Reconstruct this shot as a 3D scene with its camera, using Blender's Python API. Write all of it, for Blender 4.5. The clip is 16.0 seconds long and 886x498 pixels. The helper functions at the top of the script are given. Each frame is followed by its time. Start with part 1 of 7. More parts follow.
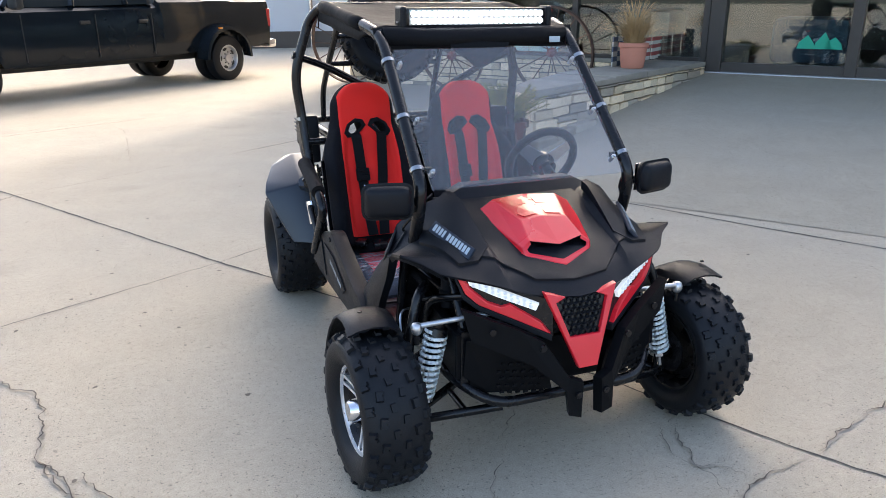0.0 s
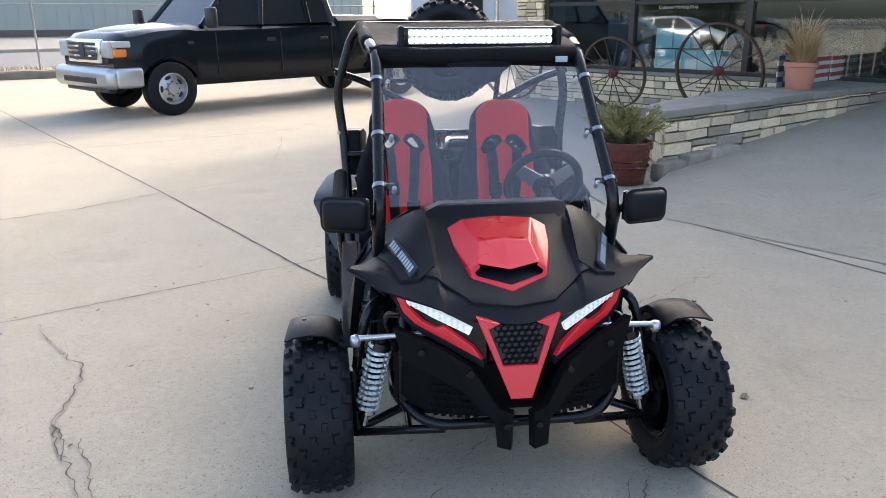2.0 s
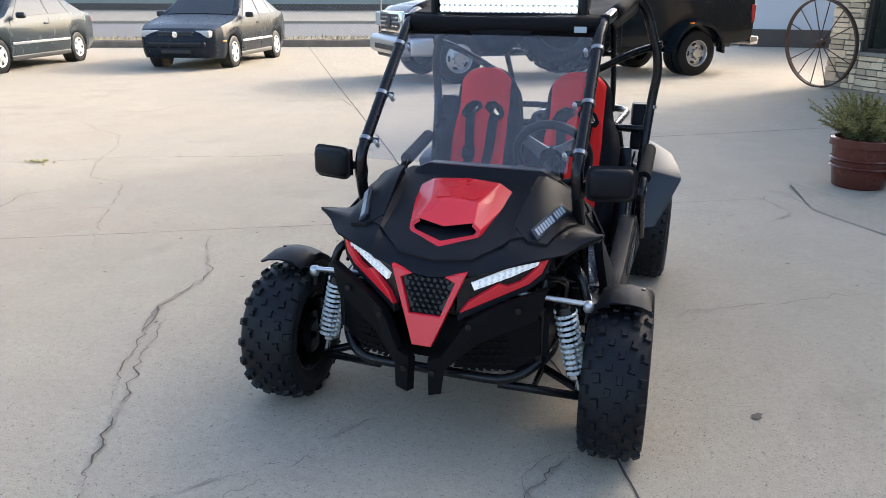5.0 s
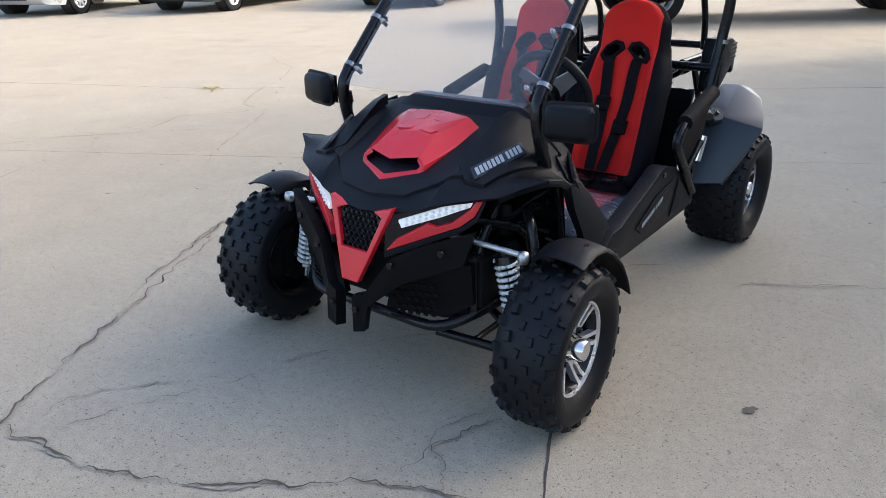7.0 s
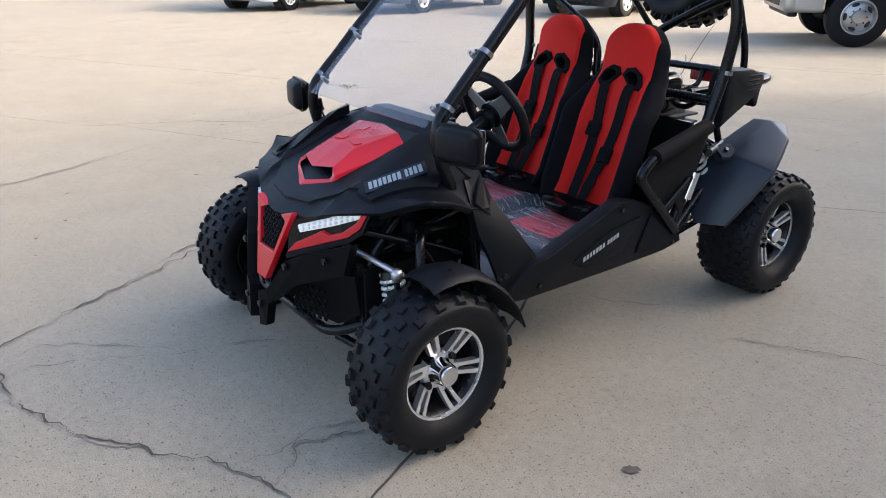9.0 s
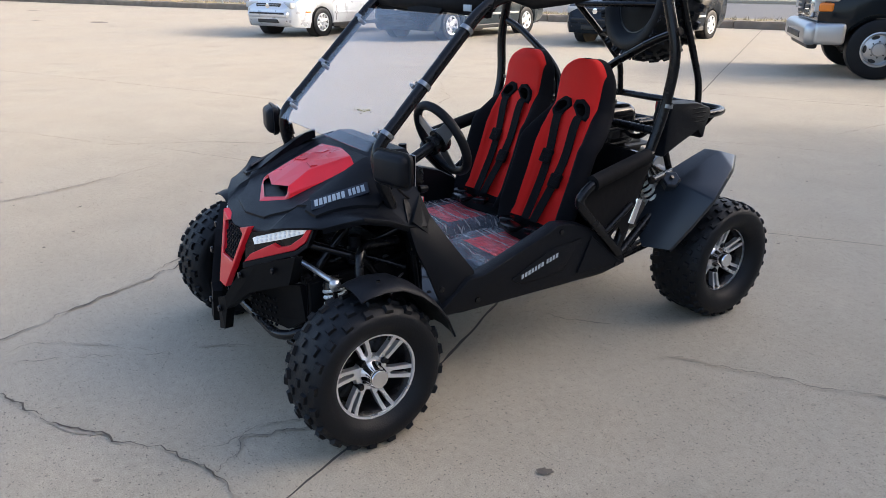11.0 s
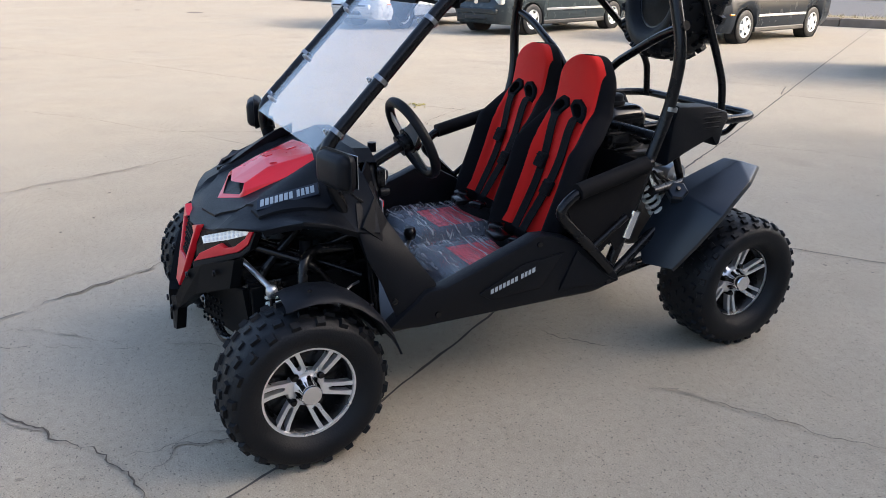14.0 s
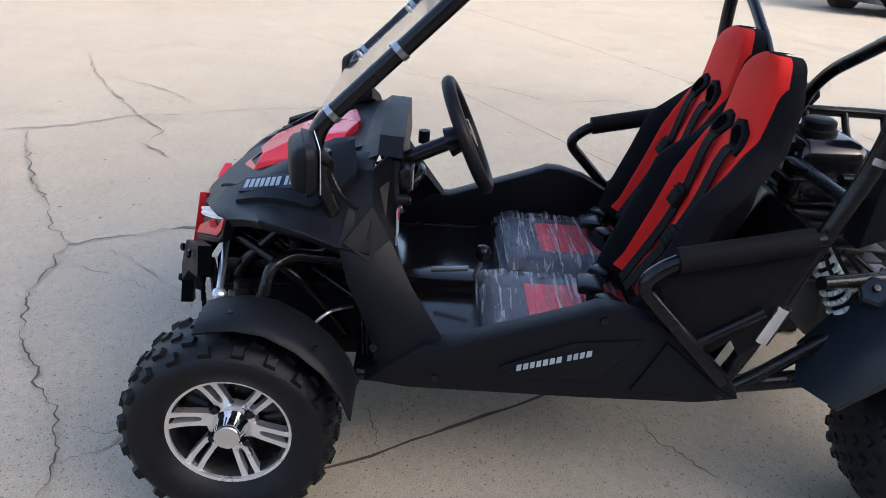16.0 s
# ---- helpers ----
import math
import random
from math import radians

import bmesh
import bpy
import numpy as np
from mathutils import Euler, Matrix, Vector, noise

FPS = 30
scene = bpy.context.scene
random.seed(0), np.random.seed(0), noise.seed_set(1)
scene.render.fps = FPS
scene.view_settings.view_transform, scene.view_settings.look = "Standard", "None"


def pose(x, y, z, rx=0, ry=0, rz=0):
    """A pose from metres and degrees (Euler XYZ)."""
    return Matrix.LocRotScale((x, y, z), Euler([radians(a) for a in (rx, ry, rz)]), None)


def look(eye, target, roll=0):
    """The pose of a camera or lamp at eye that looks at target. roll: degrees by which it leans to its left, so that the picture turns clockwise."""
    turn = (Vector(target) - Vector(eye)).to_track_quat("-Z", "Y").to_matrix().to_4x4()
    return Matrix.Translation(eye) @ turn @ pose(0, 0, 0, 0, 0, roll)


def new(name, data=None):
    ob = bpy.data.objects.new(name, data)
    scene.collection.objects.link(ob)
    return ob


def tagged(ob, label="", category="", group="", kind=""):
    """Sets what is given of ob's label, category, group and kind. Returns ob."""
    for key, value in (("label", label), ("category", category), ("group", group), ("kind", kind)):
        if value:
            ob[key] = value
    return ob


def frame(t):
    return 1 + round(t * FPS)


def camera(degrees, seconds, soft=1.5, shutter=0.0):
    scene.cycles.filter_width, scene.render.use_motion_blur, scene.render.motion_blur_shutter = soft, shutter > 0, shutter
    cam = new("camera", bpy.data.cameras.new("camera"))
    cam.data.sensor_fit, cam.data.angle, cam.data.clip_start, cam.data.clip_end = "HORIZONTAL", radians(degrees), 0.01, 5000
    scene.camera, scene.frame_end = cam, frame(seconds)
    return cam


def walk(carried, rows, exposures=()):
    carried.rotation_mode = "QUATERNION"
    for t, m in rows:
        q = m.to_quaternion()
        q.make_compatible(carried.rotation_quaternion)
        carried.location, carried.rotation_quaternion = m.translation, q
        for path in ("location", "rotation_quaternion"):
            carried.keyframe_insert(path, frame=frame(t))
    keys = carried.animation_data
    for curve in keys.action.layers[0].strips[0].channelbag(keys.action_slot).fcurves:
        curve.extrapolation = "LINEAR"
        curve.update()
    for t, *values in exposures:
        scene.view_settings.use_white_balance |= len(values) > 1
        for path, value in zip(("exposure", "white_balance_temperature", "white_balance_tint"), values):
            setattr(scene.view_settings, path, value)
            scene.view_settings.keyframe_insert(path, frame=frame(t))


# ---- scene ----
from mathutils.bvhtree import BVHTree

cam = camera(61.2, 16.0, soft=0.6)
PATH = [
    (0, (-1.038, -2.811, 1.359), (-0.404, -1.019, 0.734), 0.0),
    (0.5, (-0.846, -2.889, 1.369), (-0.356, -1.052, 0.749), 2.9),
    (1, (-0.666, -2.962, 1.368), (-0.243, -1.106, 0.755), 1.1),
    (1.5, (-0.489, -2.94, 1.344), (-0.194, -1.072, 0.692), 1.3),
    (2, (-0.352, -2.957, 1.367), (-0.208, -1.05, 0.782), -0.3),
    (2.5, (-0.175, -3.052, 1.364), (-0.193, -1.148, 0.753), 1.7),
    (3, (-0.02, -3.073, 1.35), (-0.141, -1.173, 0.737), -0.4),
    (3.5, (0.143, -3.008, 1.342), (-0.081, -1.115, 0.737), -0.4),
    (4, (0.363, -3.006, 1.34), (-0.053, -1.157, 0.702), 1.7),
    (4.2, (0.454, -3.015, 1.34), (-0.007, -1.178, 0.697), 1.8),
    (6.3, (1.218, -2.645, 1.284), (0.172, -1.099, 0.568), 0.4),
    (6.5, (1.275, -2.575, 1.265), (0.221, -1.057, 0.502), 1.7),
    (7, (1.44, -2.449, 1.26), (0.266, -1.022, 0.495), -0.9),
    (7.5, (1.636, -2.329, 1.285), (0.386, -0.966, 0.523), 0.9),
    (8, (1.76, -2.168, 1.276), (0.445, -0.867, 0.517), -0.0),
    (8.5, (1.864, -2.005, 1.289), (0.432, -0.847, 0.509), -1.5),
    (9, (2.028, -1.842, 1.294), (0.499, -0.794, 0.544), -0.0),
    (9.2, (2.053, -1.774, 1.304), (0.511, -0.761, 0.531), -0.4),
    (11.3, (2.411, -1.696, 1.357), (0.785, -0.723, 0.716), 0.5),
    (11.5, (2.456, -1.712, 1.377), (0.811, -0.746, 0.776), 0.4),
    (12, (2.515, -1.696, 1.373), (0.857, -0.749, 0.777), 0.6),
    (12.5, (2.508, -1.678, 1.377), (0.86, -0.727, 0.761), 0.3),
    (13, (2.518, -1.618, 1.364), (0.863, -0.69, 0.732), 1.5),
    (13.5, (2.455, -1.461, 1.348), (0.77, -0.612, 0.685), 0.6),
    (14, (2.359, -1.255, 1.32), (0.653, -0.486, 0.613), 0.6),
    (14.5, (2.302, -1.026, 1.329), (0.513, -0.519, 0.592), 2.4),
    (15, (2.19, -0.821, 1.315), (0.388, -0.424, 0.542), 3.3),
    (15.5, (2.021, -0.628, 1.313), (0.227, -0.365, 0.47), 2.3),
    (16, (1.878, -0.41, 1.297), (0.064, -0.43, 0.456), 4.3),
]
walk(cam, [(t, look(eye, target, roll)) for t, eye, target, roll in PATH], exposures=[(0.0, 2.27, 6450, 10), (3.5, 2.04, 6300, 9), (6.5, 1.88, 6200, 9), (9.0, 1.87, 6450, 11), (11.5, 1.72, 6300, 11), (14.5, 1.78, 6300, 11), (16.0, 1.93, 6250, 12)])

# ---- world, sun, exposure ----
SUN_FROM = Vector((0.51, 0.86, 0.0)).normalized()
SUN_ELEV = radians(25)
world = bpy.data.worlds.new("sky")
scene.world = world
world.use_nodes = True
wn = world.node_tree
sky = wn.nodes.new("ShaderNodeTexSky")
sky.sky_type = "NISHITA"
sky.sun_disc = False
sky.sun_elevation = SUN_ELEV
sky.sun_rotation = math.atan2(SUN_FROM.x, SUN_FROM.y)
sky.air_density, sky.dust_density, sky.ozone_density = 0.8, 4.0, 0.4
wn.nodes["Background"].inputs["Strength"].default_value = 0.15
wn.links.new(sky.outputs["Color"], wn.nodes["Background"].inputs["Color"])
sun = bpy.data.lights.new("sun", "SUN")
sun.energy, sun.angle, sun.color = 0.60, radians(3.0), (1.0, 0.985, 0.955)
sun_ob = new("sun", sun)
sun_dir = Vector((SUN_FROM.x * math.cos(SUN_ELEV), SUN_FROM.y * math.cos(SUN_ELEV), math.sin(SUN_ELEV)))
sun_ob.matrix_world = Matrix.Translation((0, 0, 20)) @ sun_dir.to_track_quat("Z", "Y").to_matrix().to_4x4()

# ---- materials ----
def pbr(name, col, rough=0.5, metal=0.0, var=0.12, scale=6.0, bump=0.0, bscale=150.0, coat=0.0, spec=0.5, rvar=0.1, per=0.0):
    """A principled material with colour variation at two scales, rough wear and fine relief."""
    m = bpy.data.materials.new(name)
    m.use_nodes = True
    nt = m.node_tree
    b = nt.nodes["Principled BSDF"]
    co = nt.nodes.new("ShaderNodeTexCoord")
    n1 = nt.nodes.new("ShaderNodeTexNoise")
    n1.inputs["Scale"].default_value = scale
    n1.inputs["Detail"].default_value = 6
    nt.links.new(co.outputs["Object"], n1.inputs["Vector"])
    ramp = nt.nodes.new("ShaderNodeMix")
    ramp.data_type = "RGBA"
    ramp.inputs[6].default_value = (*[c * (1 - var) for c in col], 1)
    ramp.inputs[7].default_value = (*[min(1, c * (1 + var)) for c in col], 1)
    nt.links.new(n1.outputs["Fac"], ramp.inputs[0])
    out = ramp.outputs[2]
    if per:
        oi = nt.nodes.new("ShaderNodeObjectInfo")
        hs = nt.nodes.new("ShaderNodeHueSaturation")
        mr = nt.nodes.new("ShaderNodeMapRange")
        mr.inputs[3].default_value, mr.inputs[4].default_value = 1 - per, 1 + per
        nt.links.new(oi.outputs["Random"], mr.inputs[0])
        nt.links.new(mr.outputs[0], hs.inputs["Value"])
        nt.links.new(out, hs.inputs["Color"])
        out = hs.outputs[0]
    nt.links.new(out, b.inputs["Base Color"])
    rr = nt.nodes.new("ShaderNodeMapRange")
    rr.inputs[3].default_value, rr.inputs[4].default_value = max(0.02, rough - rvar), min(1, rough + rvar)
    nt.links.new(n1.outputs["Fac"], rr.inputs[0])
    nt.links.new(rr.outputs[0], b.inputs["Roughness"])
    b.inputs["Metallic"].default_value = metal
    b.inputs["Coat Weight"].default_value = coat
    b.inputs["Coat Roughness"].default_value = 0.06
    b.inputs["Specular IOR Level"].default_value = spec
    if bump:
        n2 = nt.nodes.new("ShaderNodeTexNoise")
        n2.inputs["Scale"].default_value = bscale
        n2.inputs["Detail"].default_value = 3
        nt.links.new(co.outputs["Object"], n2.inputs["Vector"])
        bp = nt.nodes.new("ShaderNodeBump")
        bp.inputs["Strength"].default_value = bump
        bp.inputs["Distance"].default_value = 0.004
        nt.links.new(n2.outputs["Fac"], bp.inputs["Height"])
        nt.links.new(bp.outputs["Normal"], b.inputs["Normal"])
    return m


def glass(name, tint=(1, 1, 1), gloss=0.0, rough=0.02, haze=0.0):
    """Thin pane: see-through with a Fresnel gloss; haze mixes in a little pale bluish scatter."""
    m = bpy.data.materials.new(name)
    m.use_nodes = True
    nt = m.node_tree
    nt.nodes.remove(nt.nodes["Principled BSDF"])
    tr = nt.nodes.new("ShaderNodeBsdfTransparent")
    tr.inputs[0].default_value = (*tint, 1)
    gl = nt.nodes.new("ShaderNodeBsdfGlossy")
    gl.inputs["Roughness"].default_value = rough
    fr = nt.nodes.new("ShaderNodeLayerWeight")
    fr.inputs["Blend"].default_value = 0.5
    pw = nt.nodes.new("ShaderNodeMath")
    pw.operation = "POWER"
    pw.inputs[1].default_value = 5.0
    nt.links.new(fr.outputs["Facing"], pw.inputs[0])
    ad = nt.nodes.new("ShaderNodeMath")
    ad.inputs[1].default_value = 0.03 + gloss
    nt.links.new(pw.outputs[0], ad.inputs[0])
    mx = nt.nodes.new("ShaderNodeMixShader")
    nt.links.new(ad.outputs[0], mx.inputs[0])
    src = tr.outputs[0]
    if haze:
        df = nt.nodes.new("ShaderNodeBsdfTranslucent")
        df.inputs[0].default_value = (0.85, 0.88, 0.95, 1)
        dd = nt.nodes.new("ShaderNodeBsdfDiffuse")
        dd.inputs[0].default_value = (0.85, 0.88, 0.95, 1)
        m2 = nt.nodes.new("ShaderNodeMixShader")
        m2.inputs[0].default_value = 0.5
        nt.links.new(df.outputs[0], m2.inputs[1])
        nt.links.new(dd.outputs[0], m2.inputs[2])
        m3 = nt.nodes.new("ShaderNodeMixShader")
        m3.inputs[0].default_value = haze
        nt.links.new(tr.outputs[0], m3.inputs[1])
        nt.links.new(m2.outputs[0], m3.inputs[2])
        src = m3.outputs[0]
    nt.links.new(src, mx.inputs[1])
    nt.links.new(gl.outputs[0], mx.inputs[2])
    nt.links.new(mx.outputs[0], nt.nodes["Material Output"].inputs[0])
    return m


def glow(name, col, power):
    m = bpy.data.materials.new(name)
    m.use_nodes = True
    b = m.node_tree.nodes["Principled BSDF"]
    b.inputs["Base Color"].default_value = (*col, 1)
    b.inputs["Emission Color"].default_value = (*col, 1)
    b.inputs["Emission Strength"].default_value = power
    return m


def concrete(name, base, warm=0.0):
    """Old broom-finished concrete: broad stains, mottling, fine pits, pale grit, dark specks and relief."""
    m = bpy.data.materials.new(name)
    m.use_nodes = True
    nt = m.node_tree
    b = nt.nodes["Principled BSDF"]
    co = nt.nodes.new("ShaderNodeTexCoord")

    def noise_tex(scale, detail, rough=0.55):
        n = nt.nodes.new("ShaderNodeTexNoise")
        n.inputs["Scale"].default_value, n.inputs["Detail"].default_value = scale, detail
        n.inputs["Roughness"].default_value = rough
        nt.links.new(co.outputs["Object"], n.inputs["Vector"])
        return n.outputs["Fac"]

    def span(src, a, z, lo, hi):
        r = nt.nodes.new("ShaderNodeMapRange")
        for k, v in zip((1, 2, 3, 4), (a, z, lo, hi)):
            r.inputs[k].default_value = v
        nt.links.new(src, r.inputs[0])
        return r.outputs[0]

    def times(p, q):
        n = nt.nodes.new("ShaderNodeMath")
        n.operation = "MULTIPLY"
        nt.links.new(p, n.inputs[0])
        nt.links.new(q, n.inputs[1])
        return n.outputs[0]

    broad = span(noise_tex(0.35, 5), 0.3, 0.7, 0.96, 1.035)
    mid = span(noise_tex(2.3, 9, 0.72), 0.28, 0.72, 0.92, 1.07)
    fine = span(noise_tex(34, 5, 0.75), 0.25, 0.75, 0.86, 1.12)
    grit = span(noise_tex(230, 3, 0.65), 0.25, 0.75, 0.66, 1.31)
    pits = span(noise_tex(110, 2, 0.4), 0.320, 0.355, 0.50, 1.0)
    holes = span(noise_tex(32, 3, 0.55), 0.295, 0.325, 0.66, 1.0)
    pale = span(noise_tex(75, 2, 0.5), 0.70, 0.74, 1.0, 1.15)
    stain = span(noise_tex(1.1, 8, 0.6), 0.60, 0.72, 1.0, 0.86)
    v = times(times(times(broad, mid), times(fine, grit)), times(times(pits, holes), times(pale, stain)))
    mul = nt.nodes.new("ShaderNodeMix")
    mul.data_type, mul.blend_type = "RGBA", "MULTIPLY"
    mul.inputs[0].default_value = 1.0
    hue = nt.nodes.new("ShaderNodeMix")
    hue.data_type = "RGBA"
    hue.inputs[6].default_value = (*base, 1)
    hue.inputs[7].default_value = (base[0] * (1.06 + warm), base[1] * 0.99, base[2] * (0.90 - warm), 1)
    nt.links.new(noise_tex(0.8, 5), hue.inputs[0])
    nt.links.new(hue.outputs[2], mul.inputs[6])
    cmb = nt.nodes.new("ShaderNodeCombineColor")
    for k in range(3):
        nt.links.new(v, cmb.inputs[k])
    nt.links.new(cmb.outputs[0], mul.inputs[7])
    nt.links.new(mul.outputs[2], b.inputs["Base Color"])
    b.inputs["Roughness"].default_value = 0.88
    b.inputs["Specular IOR Level"].default_value = 0.3
    bp = nt.nodes.new("ShaderNodeBump")
    bp.inputs["Strength"].default_value, bp.inputs["Distance"].default_value = 0.5, 0.003
    nt.links.new(times(times(fine, grit), holes), bp.inputs["Height"])
    nt.links.new(bp.outputs["Normal"], b.inputs["Normal"])
    return m


M_CONC = concrete("old_concrete", (0.388, 0.347, 0.277))
M_RAMP = concrete("ramp_concrete", (0.355, 0.315, 0.247))
M_SPALL = pbr("spalled_crack_edge", (0.335, 0.288, 0.222), 0.92, var=0.35, scale=40, bump=0.6, bscale=120)
M_CRACK = pbr("crack_dirt", (0.105, 0.083, 0.062), 0.95, var=0.5, scale=20)
M_JOINT = pbr("joint_dirt", (0.075, 0.065, 0.055), 0.95, var=0.4, scale=12)
M_SPOT = pbr("dry_spot", (0.13, 0.105, 0.08), 0.9, var=0.4, scale=60)
M_ASPH = pbr("asphalt", (0.125, 0.122, 0.12), 0.9, var=0.2, scale=2, bump=0.4, bscale=80)
M_GRASS = pbr("dry_grass", (0.25, 0.205, 0.115), 0.95, var=0.45, scale=0.8, bump=0.5, bscale=12)
M_VERGE = pbr("verge_straw", (0.30, 0.245, 0.135), 0.95, var=0.5, scale=1.4)
M_GRAVEL = pbr("grey_gravel", (0.20, 0.185, 0.155), 0.95, var=0.25, scale=0.6, bump=0.4, bscale=20)
M_CURB = pbr("curb_concrete", (0.215, 0.172, 0.128), 0.92, var=0.5, scale=3.5, bump=0.8, bscale=30)
M_STONE = pbr("cream_ledgestone", (0.74, 0.585, 0.385), 0.88, var=0.35, scale=7, bump=0.6, bscale=35, per=0.28)
M_STONEG = pbr("grey_ledgestone", (0.31, 0.262, 0.196), 0.9, var=0.45, scale=9, bump=0.7, bscale=35, per=0.35)
M_MORTAR = pbr("mortar", (0.17, 0.155, 0.13), 0.95, var=0.3, scale=14, bump=0.5, bscale=60)
M_CAP = pbr("wall_cap_stone", (0.275, 0.242, 0.190), 0.85, var=0.35, scale=5, bump=0.5, bscale=45)
M_BRONZE = pbr("bronze_frame", (0.055, 0.047, 0.04), 0.45, metal=0.4, var=0.15)
M_STUCCO = pbr("dark_stucco", (0.10, 0.085, 0.07), 0.9, var=0.15, scale=2, bump=0.4)
# Dark base colours put the unlit showroom's shade into its surfaces.
M_DARK = pbr("interior_shade_colour", (0.05, 0.048, 0.045), 0.9, var=0.3, scale=1.5)
M_SHOPFLOOR = pbr("shaded_shop_floor", (0.08, 0.07, 0.06), 0.95, var=0.3, scale=4)
M_SHOPGLASS = glass("shop_glass", (0.86, 0.95, 0.93), gloss=0.085)
M_BOXBLUE = pbr("pale_blue_card", (0.38, 0.55, 0.62), 0.7, var=0.08)
M_GREEN = pbr("green_vinyl", (0.01, 0.33, 0.20), 0.6, var=0.1)
M_TERRA = pbr("terracotta", (0.50, 0.20, 0.13), 0.85, var=0.15, scale=6, bump=0.2)
M_OXBLOOD = pbr("oxblood_glaze", (0.105, 0.026, 0.016), 0.26, var=0.25, scale=7)
M_SOIL = pbr("soil", (0.04, 0.03, 0.022), 0.95, var=0.4, scale=40, bump=0.6)
M_STRAW = pbr("dry_straw", (0.42, 0.27, 0.12), 0.85, var=0.35, scale=30)
M_JUNI = pbr("juniper", (0.14, 0.13, 0.05), 0.8, var=0.55, scale=22)
M_JUNI2 = pbr("juniper_tips", (0.33, 0.28, 0.085), 0.8, var=0.4, scale=22)
M_RUST = pbr("rusty_iron", (0.115, 0.070, 0.050), 0.8, metal=0.3, var=0.5, scale=14, bump=0.3)
M_RUSTRED = pbr("red_rust_hub", (0.16, 0.04, 0.03), 0.8, var=0.4, scale=14)
M_FLAGR = pbr("weathered_red", (0.30, 0.07, 0.06), 0.8, var=0.3, scale=16)
M_FLAGW = pbr("weathered_white", (0.55, 0.52, 0.46), 0.8, var=0.2, scale=16)
M_FLAGB = pbr("weathered_blue", (0.08, 0.10, 0.15), 0.8, var=0.3, scale=16)
# go-kart
M_PLAST = pbr("black_textured_plastic", (0.0045, 0.0055, 0.0080), 0.46, var=0.2, scale=9, bump=0.22, bscale=420, spec=0.20)
M_PLASTG = pbr("dark_grey_fender_plastic", (0.011, 0.016, 0.024), 0.32, var=0.12, scale=5, bump=0.10, bscale=420, spec=0.5)
M_PLASTD = pbr("satin_black_plastic", (0.0035, 0.004, 0.005), 0.45, var=0.2, scale=9, bump=0.15, bscale=420, spec=0.10)
M_TUBE = pbr("black_powder_coat", (0.006, 0.006, 0.007), 0.26, var=0.2, scale=14, bump=0.05, spec=0.32)
M_GLOSSB = pbr("gloss_black_pan", (0.006, 0.006, 0.007), 0.16, var=0.2, scale=4, spec=0.5)
M_RED = pbr("gloss_red_plastic", (0.68, 0.012, 0.024), 0.30, var=0.06, scale=3, coat=0.15)
M_SEATR = pbr("red_seat_fabric", (0.80, 0.018, 0.012), 0.72, var=0.08, scale=10, bump=0.35, bscale=700, spec=0.3)
M_SEATB = pbr("black_seat_fabric", (0.006, 0.006, 0.008), 0.85, var=0.2, scale=10, bump=0.4, bscale=600, spec=0.15)
M_STRAP = pbr("black_webbing", (0.005, 0.005, 0.006), 0.75, var=0.2, scale=60, bump=0.4, bscale=500, spec=0.15)
M_CUSHB = pbr("navy_cushion", (0.035, 0.052, 0.085), 0.6, var=0.3, scale=14, bump=0.3, bscale=90)
M_CUSHR = pbr("red_cushion", (0.88, 0.045, 0.07), 0.55, var=0.15, scale=14, bump=0.3, bscale=90)
M_RUBBER = pbr("tyre_rubber", (0.0045, 0.0055, 0.0075), 0.52, var=0.35, scale=18, bump=0.3, bscale=180, spec=0.26)
M_ALLOY = pbr("machined_alloy", (0.84, 0.84, 0.85), 0.30, metal=0.80, var=0.08, scale=20)
M_CHROME = pbr("chrome", (0.80, 0.80, 0.82), 0.10, metal=1.0, var=0.05)
M_BUMPER = pbr("dull_chrome", (0.47, 0.48, 0.49), 0.34, metal=0.85, var=0.07, scale=3)
M_STEEL = pbr("zinc_steel", (0.52, 0.53, 0.54), 0.35, metal=0.9, var=0.15, scale=30)
M_CLAMP = pbr("dark_steel", (0.34, 0.35, 0.36), 0.30, metal=0.9, var=0.15, scale=30)
M_SPRING = pbr("white_spring", (0.72, 0.76, 0.75), 0.4, var=0.06)
M_ENGINE = pbr("cast_engine", (0.10, 0.10, 0.10), 0.5, metal=0.6, var=0.4, scale=20, bump=0.3)
M_FABRIC = pbr("black_roof_fabric", (0.004, 0.004, 0.005), 0.8, var=0.25, scale=8, bump=0.5, bscale=30, spec=0.2)
M_LED = glow("led_strip", (0.62, 0.66, 0.69), 0.06)
M_LEDBAR = glow("led_bar", (0.97, 0.98, 1.0), 22.0)
# No source itself: its faint glow stands for LED light on the bed.
M_LEDBED = glow("led_bed_glow", (0.55, 0.58, 0.60), 0.20)
M_CUP = pbr("led_cup", (0.35, 0.36, 0.38), 0.25, metal=0.8, var=0.05)
M_DECAL = pbr("blue_black_decal", (0.010, 0.018, 0.034), 0.45, var=0.15)
M_DECALW = pbr("white_print", (0.38, 0.44, 0.48), 0.5, var=0.08)
M_SHIELD = glass("polycarbonate", (0.93, 0.94, 0.96), gloss=0.012, rough=0.05, haze=0.04)
M_AMBER = pbr("amber_lens", (0.75, 0.20, 0.015), 0.2, var=0.1, coat=0.5)
M_LENS = pbr("clear_lamp", (0.44, 0.44, 0.42), 0.12, var=0.1, coat=0.5)
M_TAIL = pbr("red_lens", (0.35, 0.01, 0.01), 0.2, var=0.1, coat=0.5)
